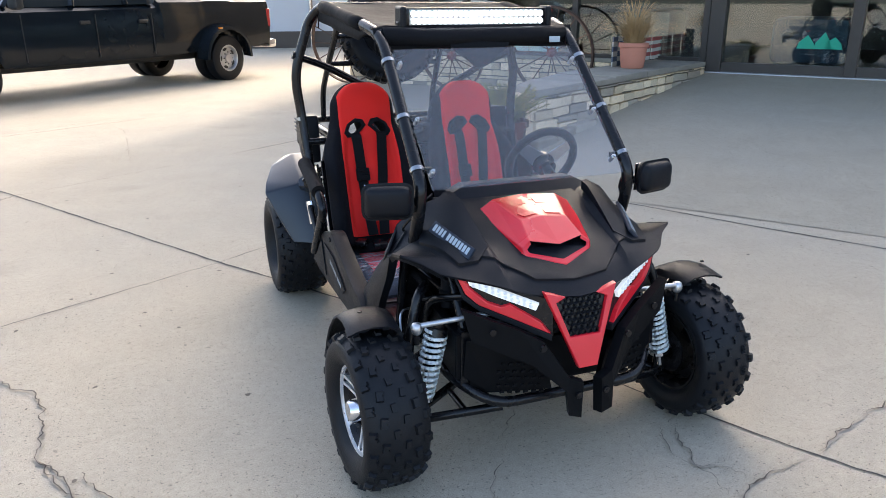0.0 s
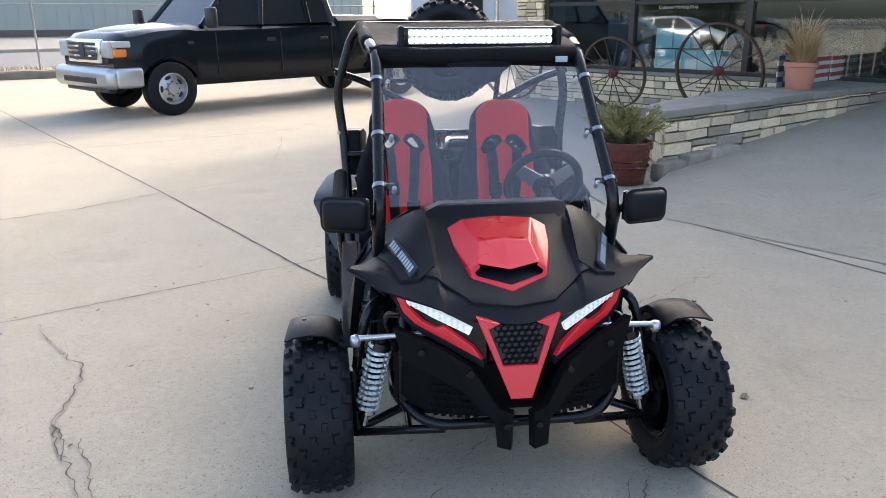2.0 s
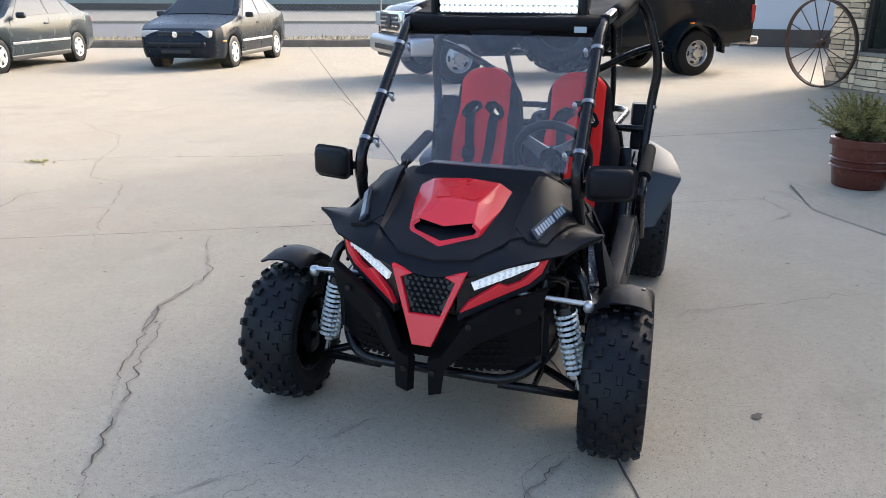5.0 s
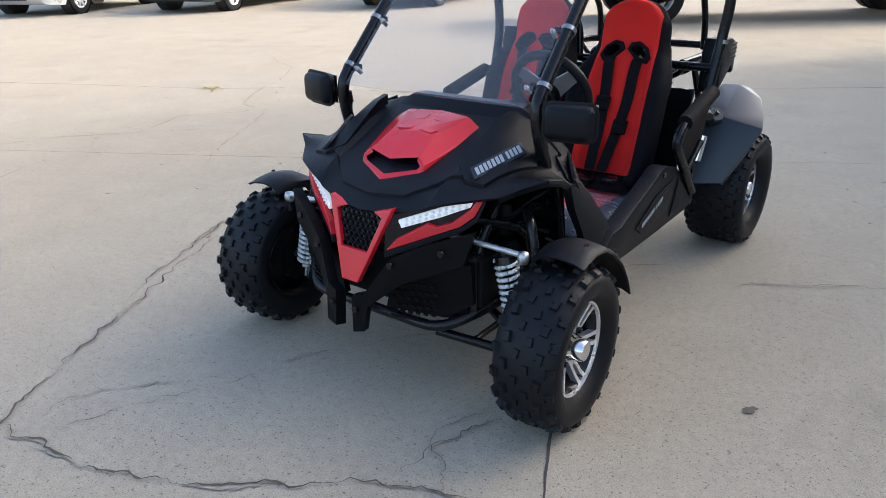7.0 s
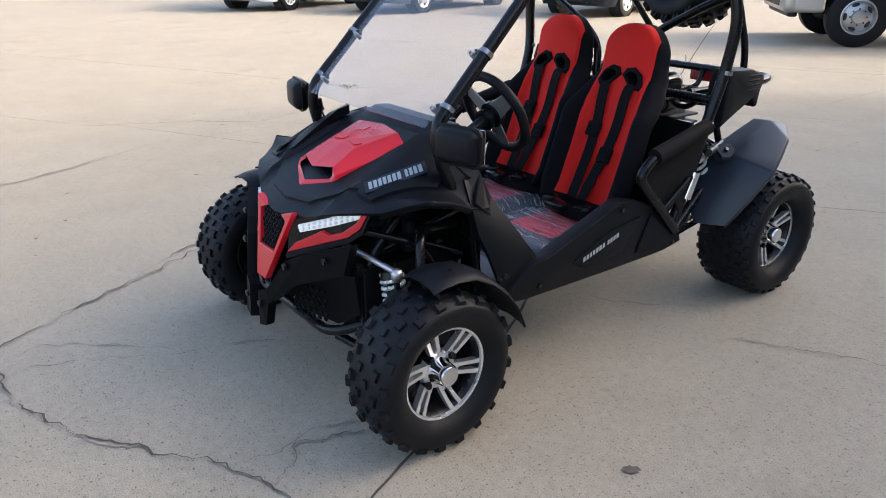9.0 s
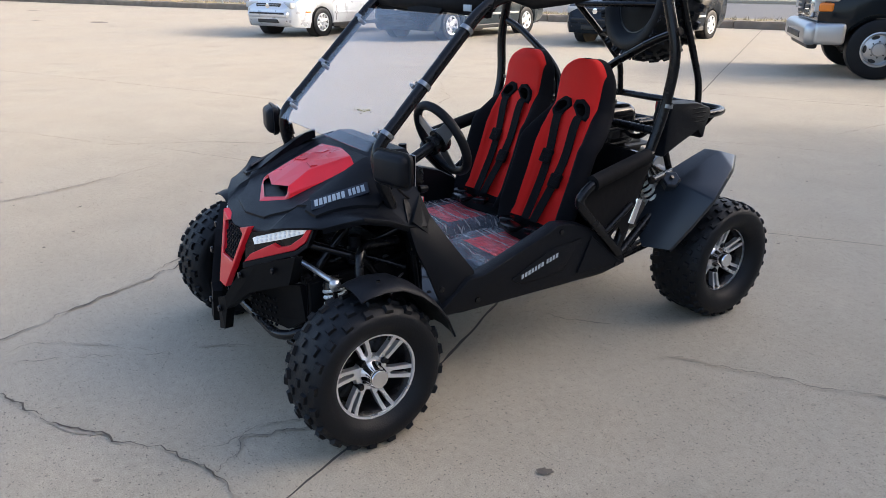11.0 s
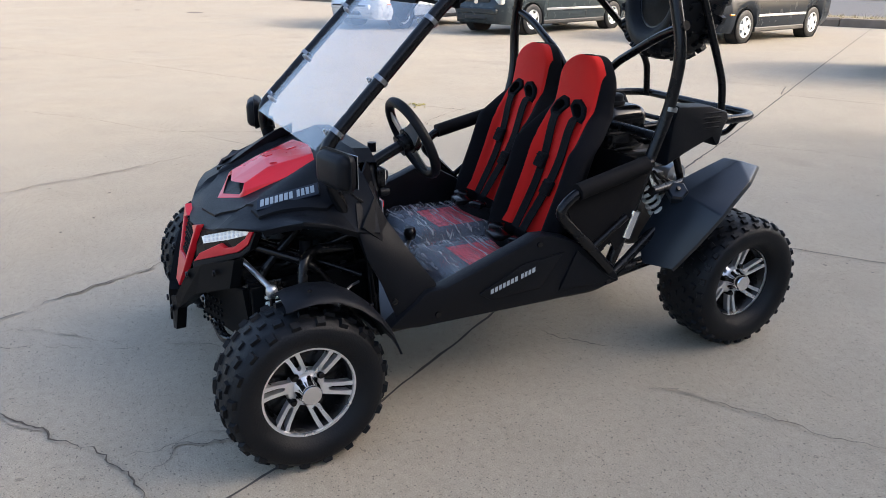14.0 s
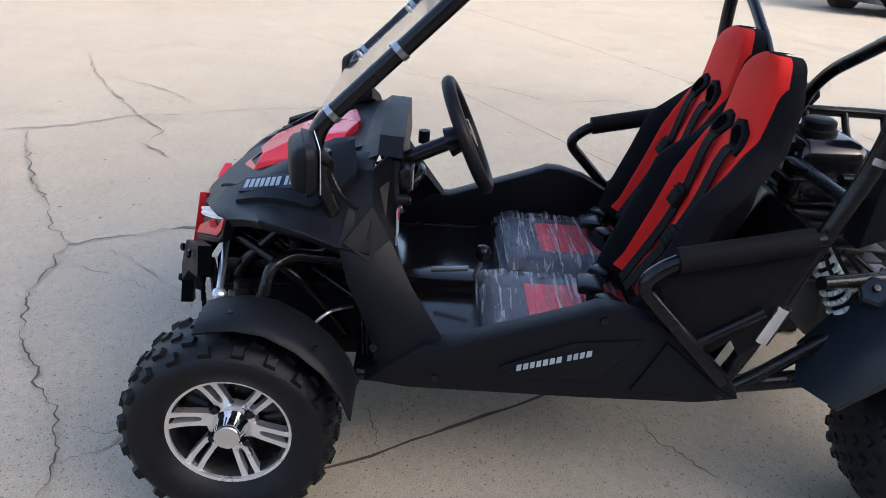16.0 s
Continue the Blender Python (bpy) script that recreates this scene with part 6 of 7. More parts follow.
# ---- cockpit ----
K("floor_pan", box(bmesh.new(), (0, -.20, .292), (.90, .86, .022), .004), M_GLOSSB, "gloss black floor pan")
K("seat_box", box(bmesh.new(), (0, -.11, .303), (.86, .40, .012), .004), M_GLOSSB)
K("tunnel", box(bmesh.new(), (0, -.40, .322), (.10, .46, .055), .02), M_GLOSSB)
K("engine_bulkhead", prism(bmesh.new(), [(-.43, .16, .30), (.43, .16, .30), (.43, .33, .72), (-.43, .33, .72)], (0, .015, 0)), M_GLOSSB, smooth=False)
K("dash_panel", prism(bmesh.new(), [(-.34, -.548, .60), (.34, -.548, .60), (.27, -.545, .755), (-.27, -.545, .755)], (0, -.02, 0), .004), M_PLAST, "black dash panel with gauges")
dial = K("gauge", box(bmesh.new(), (.235, -.535, .715), (.13, .03, .06), .008), M_TUBE)
part("gauge_face", box(bmesh.new(), (.235, -.518, .715), (.11, .003, .045), .001), M_LENS, dial)
for x in (.10, .14, .32):
    K("switch", revolve(bmesh.new(), [(.013, 0), (.013, .015), (.009, .03), (0, .032)], Matrix.Translation((x, -.55, .68)) @ Matrix.Rotation(-math.pi / 2, 4, "X"), 12), M_PLAST, smooth=40)
K("warning_label", box(bmesh.new(), (.30, -.548, .615), (.075, .004, .085), .001), M_DECALW, "white warning label with a red head", smooth=False)
K("warning_label_head", box(bmesh.new(), (.30, -.545, .648), (.075, .003, .02), .0005), M_RED, smooth=False)

SW = Matrix.Translation((.222, -.398, .812)) @ Vector((0, .905, .425)).to_track_quat("Z", "Y").to_matrix().to_4x4()
bm = bmesh.new()
revolve(bm, [(.128 + .0155 * math.cos(2 * math.pi * k / 12), .0155 * math.sin(2 * math.pi * k / 12)) for k in range(12)], SW, 56, close=True)
sw = K("steering_wheel", bm, M_PLAST, "black rimmed steering wheel with a silver hub", smooth=True)
for a in (math.radians(35), math.radians(145), math.radians(270)):
    c, n = math.cos(a), math.sin(a)
    pts = [(.03 * c - .030 * n, .03 * n + .030 * c, -.012), (.122 * c - .020 * n, .122 * n + .020 * c, 0), (.122 * c + .020 * n, .122 * n - .020 * c, 0), (.03 * c + .030 * n, .03 * n - .030 * c, -.012)]
    part("spoke", prism(bmesh.new(), [SW @ Vector(p) for p in pts], SW.to_3x3() @ Vector((0, 0, -.005)), .001), M_STEEL, sw)
part("horn_cap", revolve(bmesh.new(), [(0, -.02), (.042, -.02), (.042, .0), (.034, .012), (0, .014)], SW, 20), M_TUBE, sw, smooth=40)
part("hub", revolve(bmesh.new(), [(.03, -.02), (.035, -.05), (0, -.05)], SW, 20), M_TUBE, sw, smooth=40)
K("steering_column", tube(bmesh.new(), [(.222, -.435, .795), (.222, -.60, .715)], .018, 12), M_TUBE, smooth=60)
K("column_bracket", tube(bmesh.new(), [(.16, -.56, .66), (.18, -.50, .72), (.26, -.50, .72), (.29, -.56, .66)], .010, 8, .03), M_TUBE, smooth=60)
K("key_switch", revolve(bmesh.new(), [(.014, 0), (.014, .03), (0, .03)], Matrix.Translation((.13, -.50, .76)), 12), M_PLAST)
K("gear_lever", tube(bmesh.new(), [(.02, -.34, .34), (.02, -.32, .40)], .007, 8), M_STEEL, smooth=60)
K("gear_knob", revolve(bmesh.new(), [(0, 0), (.018, .005), (.024, .025), (.018, .045), (0, .05)], Matrix.Translation((.02, -.32, .395)), 14), M_TUBE, smooth=60)
K("pedal", box(bmesh.new(), (.18, -.66, .42), (.06, .02, .09), .006), M_STEEL)
K("pedal", box(bmesh.new(), (.28, -.66, .42), (.06, .02, .09), .006), M_STEEL)
K("hand_brake", tube(bmesh.new(), [(.06, -.46, .38), (.08, -.36, .40)], .008, 8), M_STEEL, smooth=60)


def side_bar(s):
    pts = [(.505, .33, .725), (.51, .03, .655), (.51, -.03, .60), (.508, .10, .47), (.505, .20, .37)]
    tube_part("side_bar", [(s * x, y, z) for x, y, z in pts], .0175, M_TUBE, kart, "padded black side bar", .06, 12)
    K("side_pad", tube(bmesh.new(), [(s * .505, .31, .722), (s * .51, .04, .660)], .028, 12), M_FABRIC, "black foam pad", smooth=60)
    tube_part("side_bar_brace", [(s * .503, .25, .55), (s * .503, .12, .46)], .012, M_TUBE, kart)
    if s > 0:
        bm = prism(bmesh.new(), [(s * .495, .0, .640), (s * .495, .34, .705), (s * .490, .30, .57), (s * .490, .27, .47), (s * .495, .225, .43), (s * .495, .20, .47), (s * .495, .155, .43), (s * .495, .04, .55)], (-s * .006, 0, 0))
        K("side_panel", bm, M_FABRIC, "black fabric side panel", smooth=False)
    # bright rear suspension tube, rear shock and trailing arm
    K("rear_damper", tube(bmesh.new(), [(s * .494, .294, .562), (s * .486, .268, .470)], .019, 14), M_CHROME, "bright steel damper tube", smooth=60)
    top, low = Vector((s * .372, .395, .66)), Vector((s * .395, .535, .425))
    d = low - top
    ax = d.normalized()
    u = ax.orthogonal().normalized()
    w = ax.cross(u)
    ln = [top + d * (0.08 + 0.75 * i / 112) + (u * math.cos(2 * math.pi * i / 14) + w * math.sin(2 * math.pi * i / 14)) * .026 for i in range(113)]
    ob = K("rear_shock", tube(bmesh.new(), [top, low], .018, 12), M_TUBE, "rear shock absorber with a white spring", smooth=60)
    part("spring", tube(bmesh.new(), ln, .0068, 6, 0), M_SPRING, ob, smooth=True)
    tube_part("trailing_arm", [(s * .42, .22, .30), (s * .40, .55, .34), (s * .34, .78, .25)], .022, M_TUBE, kart, "", .06)
    tube_part("frame_rail", [(s * .44, -.62, .29), (s * .45, .20, .29), (s * .43, .30, .33), (s * .40, .60, .55), (s * .36, .95, .58)], .018, M_TUBE, kart, "", .06)
    tube_part("frame_rail", [(s * .49, .36, .62), (s * .38, .62, .60), (s * .34, .95, .58)], .015, M_TUBE, kart, "", .06)
    # air box beside the cage
    pts = [(.422, .845), (.440, .897), (.60, .886), (.690, .858), (.700, .832), (.680, .80), (.668, .745), (.655, .742), (.625, .775), (.50, .735), (.415, .700)]
    bm = prism(bmesh.new(), [(s * (.490 - .12 * max(0, y - .45)), y, z) for y, z in pts], (-s * .08, 0, 0), .010)
    b = K("air_box", bm, M_PLAST, "black plastic air box", smooth=30)
    for k in range(4):
        part("louvre", box(bmesh.new(), (s * .4715, .605, .862 - k * .017), (.008, .085, .006), .002), M_PLAST, b)


both(side_bar)

# ---- rack, spare wheel, engine ----
tube_k("rack_loop", [(.34, .42, .80), (.345, .88, .80), (.31, .985, .80), (-.31, .985, .80), (-.345, .88, .80), (-.34, .42, .80)], .016, bend=.08)
for y in (.52, .64, .76, .88):
    tube_k("rack_bar", [(.34, y, .80), (.28, y, .725), (-.28, y, .725), (-.34, y, .80)], .011, bend=.06)
tube_k("rack_bar", [(0, .48, .725), (0, .95, .725), (0, .985, .80)], .011)
tube_k("rack_stay", [(.34, .55, .79), (.37, .60, .60)], .013, sym=True)
K("tail_lamp", box(bmesh.new(), (.0, 1.0, .765), (.14, .03, .045), .006), M_TAIL, "red tail lamp")
sp = part("spare_wheel", rim_barrel(.128, .056, -.070), M_TUBE, kart, "spare wheel on the rear rack", smooth=40)
sp.matrix_basis = pose(.03, .785, 1.225, 0, 0, -12) @ Matrix.Rotation(math.radians(-98), 4, "X")
tyre(sp, 0.242, 0.200, 0.126, 20, 0.013, SPARE_ROWS, "knobbly black spare tyre")
rim_parts(sp, 0.128, 0.056, 0.2, M_TUBE)
# Black discs added to keep the rim's inside dark; the spare has no cover.
for z in (.062, -.074):
    part("added_black_disc", revolve(bmesh.new(), [(0, z), (.05, z), (.135, z * .9)], n=28), M_PLASTD, sp)

bm = box(bmesh.new(), (.03, .50, .60), (.34, .26, .22), .03)
K("engine_block", bm, M_ENGINE, "dark cast engine block behind the seats", smooth=40)
for k in range(7):
    K("cooling_fin", box(bmesh.new(), (.03, .50, .50 + k * .03), (.40, .30, .008), .002), M_ENGINE)
tank = K("fuel_tank", box(bmesh.new(), (.10, .450, .770), (.28, .19, .17), .045, seg=4), M_GLOSSB, "gloss black fuel tank", smooth=50)
part("filler_cap", revolve(bmesh.new(), [(.046, 0), (.046, .012), (.040, .016), (.040, .032), (.030, .038), (0, .038)], Matrix.Translation((.145, .440, .853)), 20), M_PLAST, tank, smooth=40)
part("tank_seam", box(bmesh.new(), (.10, .450, .765), (.295, .205, .012), .005), M_PLAST, tank)
K("muffler", tube(bmesh.new(), [(-.20, .70, .56), (.20, .74, .56)], .05, 16), M_STEEL, "steel muffler", smooth=50)
K("exhaust_pipe", tube(bmesh.new(), [(.18, .50, .52), (.30, .55, .52), (.32, .70, .55), (.18, .74, .56)], .016, 10, .06), M_STEEL, smooth=60)
K("gear_case", box(bmesh.new(), (-.02, .72, .36), (.34, .30, .20), .05), M_ENGINE, smooth=40)
K("rear_axle", tube(bmesh.new(), [(-.40, .775, .243), (.40, .775, .243)], .022, 12), M_STEEL, smooth=60)
K("battery", box(bmesh.new(), (-.22, .42, .66), (.14, .12, .14), .01), M_TUBE)
for s in (1, -1):
    for k in range(4):
        y = .36 + .04 * k
        K("cable", tube(bmesh.new(), [(s * (.44 - .02 * k), y, .70 - .02 * k), (s * .42, y + .06, .60), (s * (.36 - .03 * k), y + .14, .57), (s * .30, y + .30, .52)], .005, 6, .05), M_TUBE, smooth=60)
    K("wire", tube(bmesh.new(), [(s * .36, -.70, .76), (s * .40, -.66, .70), (s * .38, -.60, .66)], .004, 6, .03), M_TUBE, smooth=60)
    K("brake_hose", tube(bmesh.new(), [(s * .45, -.80, .28), (s * .43, -.70, .44), (s * .36, -.64, .42)], .004, 6, .06), M_STEEL, smooth=60)
K("panel_edge", tube(bmesh.new(), [(-.33, -.60, .30), (.33, -.60, .30)], .012, 8), M_TUBE, smooth=60)
K("wheel_bay_wall", prism(bmesh.new(), [(-.40, -.60, .30), (.40, -.60, .30), (.38, -.60, .66), (-.38, -.60, .66)], (0, .012, 0)), M_TUBE, smooth=False)
K("inner_tray", box(bmesh.new(), (0, -.80, .46), (.56, .36, .06), .01), M_TUBE)

# ---- parked vehicles: length along local x (front +x), width along y, wheels on the ground ----
def lerp_list(pts, x):
    for (a, va), (b, vb) in zip(pts, pts[1:]):
        if x <= b:
            return va + (vb - va) * (x - a) / (b - a)
    return pts[-1][1]


def car_wheel(parent, x, y, r, w, rim_mat, spokes=7, steer=0):
    k = r * 0.62
    ob = part("wheel", revolve(bmesh.new(), [(k * 1.02, w * .47), (k * .93, w * .46), (k * .86, w * .30), (0, w * .26)], n=32), M_TRIM, parent, smooth=40)
    ob.matrix_basis = pose(x, y, r) @ Matrix.Rotation(radians(steer), 4, "Z") @ Matrix.Rotation(-math.copysign(math.pi / 2, y), 4, "X")
    prof = [(k, -w / 2), (r * .9, -w / 2), (r * .985, -w * .42), (r, -w * .3), (r, w * .3), (r * .985, w * .42), (r * .9, w / 2), (k, w / 2 - .01)]
    part("tyre", revolve(bmesh.new(), prof, n=36, close=True), M_RUBBER, ob, smooth=40)
    part("rim_ring", revolve(bmesh.new(), [(k * 1.03, w * .46), (k * 1.0, w * .50), (k * .9, w * .47), (k * .88, w * .40)], n=32), rim_mat, ob, smooth=40)
    for i in range(spokes):
        rot = Matrix.Rotation(2 * math.pi * i / spokes, 4, "Z")
        b = k * 1.5 / spokes
        pts = [(k * .15, -b, w * .44), (k * .92, -b * .8, w * .45), (k * .92, b * .8, w * .45), (k * .15, b, w * .44)]
        part("spoke", prism(bmesh.new(), [rot @ Vector(p) for p in pts], (0, 0, -.03), .004), rim_mat, ob)
    part("hub", revolve(bmesh.new(), [(k * .34, w * .40), (k * .32, w * .48), (k * .2, w * .54), (0, w * .55)], n=20), rim_mat, ob, smooth=40)
    return ob


def steel_wheel(parent, x, y, r, w):
    """A dished chrome truck wheel with five slots."""
    k = r * 0.56
    ob = part("wheel", revolve(bmesh.new(), [(k * 1.04, w * .47), (k * .96, w * .49), (k * .90, w * .40), (k * .86, w * .22), (k * .62, w * .30), (k * .40, w * .34), (k * .36, w * .50), (0, w * .52)], n=40), M_BUMPER, parent, "dished chrome truck wheel", smooth=40)
    ob.matrix_basis = pose(x, y, r) @ Matrix.Rotation(-math.copysign(math.pi / 2, y), 4, "X")
    prof = [(k, -w / 2), (r * .9, -w / 2), (r * .985, -w * .42), (r, -w * .3), (r, w * .3), (r * .985, w * .42), (r * .9, w / 2), (k, w / 2 - .01)]
    part("tyre", revolve(bmesh.new(), prof, n=40, close=True), M_RUBBER, ob, smooth=40)
    for i in range(5):
        at = Matrix.Rotation(2 * math.pi * i / 5, 4, "Z") @ Matrix.Translation((k * .72, 0, w * .24)) @ Matrix.Diagonal((.75, 1.5, 1, 1))
        part("hand_hole", revolve(bmesh.new(), [(0, .014), (k * .135, .014), (k * .155, .004)], at, 16), M_TRIM, ob)
    for i in range(8):
        a = 2 * math.pi * i / 8
        at = Matrix.Translation((k * .47 * math.cos(a), k * .47 * math.sin(a), w * .33))
        part("lug_nut", revolve(bmesh.new(), [(k * .045, 0), (k * .045, .02), (0, .024)], at, 6), M_TRIM, ob)
    return ob


def body_shell(L0, L1, bottom, top, width, wheels, arch, n=110):
    """Lower body as a row of cross-sections; the sills rise into wheel arches."""
    bm = bmesh.new()
    rows = []
    for i in range(n + 1):
        x = L0 + (L1 - L0) * i / n
        zb, zt, w = lerp_list(bottom, x), lerp_list(top, x), lerp_list(width, x)
        for wx in wheels:
            if abs(x - wx) < arch:
                zb = max(zb, .30 + math.sqrt(arch * arch - (x - wx) ** 2) * 1.02)
        zb = min(zb, zt - .06)
        h = zt - zb
        half = [(w * .95, zb), (w * .995, zb + h * .12), (w, zb + h * .45), (w * .985, zb + h * .72), (w * .95, zb + h * .90), (w * .86, zt - .012), (w * .5, zt + .008)]
        rows.append([(x, y, z) for y, z in half] + [(x, -y, z) for y, z in half[::-1]])
    loft(bm, rows, cap=True, closed=True)
    return bm


def cabin(parent, base, roof, wb, wt, paint, pillars):
    """Glass house: base and roof lines along x, widths at belt and roof; paint on the roof and pillars."""
    (b0, zb0), (b1, zb1) = base
    r0, r1, zr = roof
    bm = bmesh.new()
    lo = [(b0, -wb * .93, zb0), (b0, wb * .93, zb0), (b1, wb, zb1), (b1, -wb, zb1)]
    hi = [(r0, -wt * .96, zr - .03), (r0, wt * .96, zr - .03), (r1, wt, zr), (r1, -wt, zr)]
    loft(bm, [lo, hi], closed=True)
    bm.faces.ensure_lookup_table()
    part("cabin_glass", bm, M_CARGLASS, parent, "dark car windows")
    bm = bmesh.new()
    rows = []
    for i in range(7):
        t = i / 6
        x = r0 + (r1 - r0) * t
        w = wt * (.96 + .04 * t)
        z = zr - .03 + .03 * t + .05 * math.sin(math.pi * t)
        rows.append([(x, -w - .015, z - .02), (x, -w * .9, z + .015), (x, 0, z + .035), (x, w * .9, z + .015), (x, w + .015, z - .02)])
    loft(bm, rows)
    part("roof", thicken(bm, .03), paint, parent, smooth=40)
    for s in (-1, 1):
        for tb, tr, r in pillars:
            p = Vector((b0 + (b1 - b0) * tb, s * wb * (.93 + .07 * tb), zb0 + (zb1 - zb0) * tb))
            q = Vector((r0 + (r1 - r0) * tr, s * wt * (.96 + .04 * tr), zr - .03 + .03 * tr))
            part("pillar", tube(bmesh.new(), [p, q], r, 6), paint, parent, smooth=60)


def seam(parent, pts, w=.008):
    part("panel_gap", tube(bmesh.new(), pts, w, 4), M_TRIM, parent)


class Shell:
    """A rounded car body with its glass house: all lines along x, from the tail to the nose."""

    def __init__(self, r, f, bottom, belt, top, width, wheels, arch):
        self.r, self.f, self.bottom, self.belt, self.top, self.width, self.wheels, self.arch = r, f, bottom, belt, top, width, wheels, arch

    def side(self, x, z):
        """Half the width at a height above the belt."""
        return lerp_list(self.width, x) * .965 - .40 * max(0, z - lerp_list(self.belt, x)) - .10 * max(0, z - lerp_list(self.belt, x)) ** 2

    def ring(self, x):
        zb, ze, zt, w = lerp_list(self.bottom, x), lerp_list(self.belt, x), lerp_list(self.top, x), lerp_list(self.width, x)
        for wx in self.wheels:
            if abs(x - wx) < self.arch:
                zb = max(zb, .29 + math.sqrt(self.arch ** 2 - (x - wx) ** 2))
        zb = min(zb, ze - .05)
        zt = max(zt, ze + .012)
        h, up = ze - zb, zt - ze
        half = [(w * .93, zb), (w * .985, zb + .22 * h), (w, zb + .50 * h), (w * .995, zb + .75 * h), (w * .965, ze)]
        half += [(self.side(x, ze + up * u), ze + up * u) for u in (.3, .6, .85)]
        yr = self.side(x, ze + up * .85)
        half += [(yr - .045, zt - .012), (yr * .82, zt), (yr * .45, zt + .010), (0, zt + .014)]
        return [(x, y, z) for y, z in half] + [(x, -y, z) for y, z in half[-2::-1]]

    def body(self, n=150):
        bm = bmesh.new()
        loft(bm, [self.ring(self.r + (self.f - self.r) * i / n) for i in range(n + 1)], cap=True, closed=True)
        return bm

    def pane(self, s, a, b, c, d, lift=.006, n=10):
        """A side window between the corners a, b (below, rear to front) and c, d (above, front to rear), each (x, z)."""
        bm = bmesh.new()
        rows = []
        for j in range(n + 1):
            v = j / n
            row = []
            for i in range(n + 1):
                u = i / n
                x = (a[0] * (1 - u) + b[0] * u) * (1 - v) + (d[0] * (1 - u) + c[0] * u) * v
                z = (a[1] * (1 - u) + b[1] * u) * (1 - v) + (d[1] * (1 - u) + c[1] * u) * v
                row.append((x, s * (self.side(x, z) + lift), z))
            rows.append(row)
        loft(bm, rows)
        return bm

    def screen(self, x0, x1, q0, q1, lift=.007, n=10):
        """A front or rear window on the upper skin, from its foot x0 to its head x1."""
        bm = bmesh.new()
        rows = []
        for i in range(n + 1):
            x = x0 + (x1 - x0) * i / n
            zt = lerp_list(self.top, x)
            w = self.side(x, zt) * (q0 + (q1 - q0) * i / n)
            rows.append([(x, w * k / 6, zt + lift + .014 * (1 - (k / 6) ** 2)) for k in range(-6, 7)])
        loft(bm, rows)
        return bm


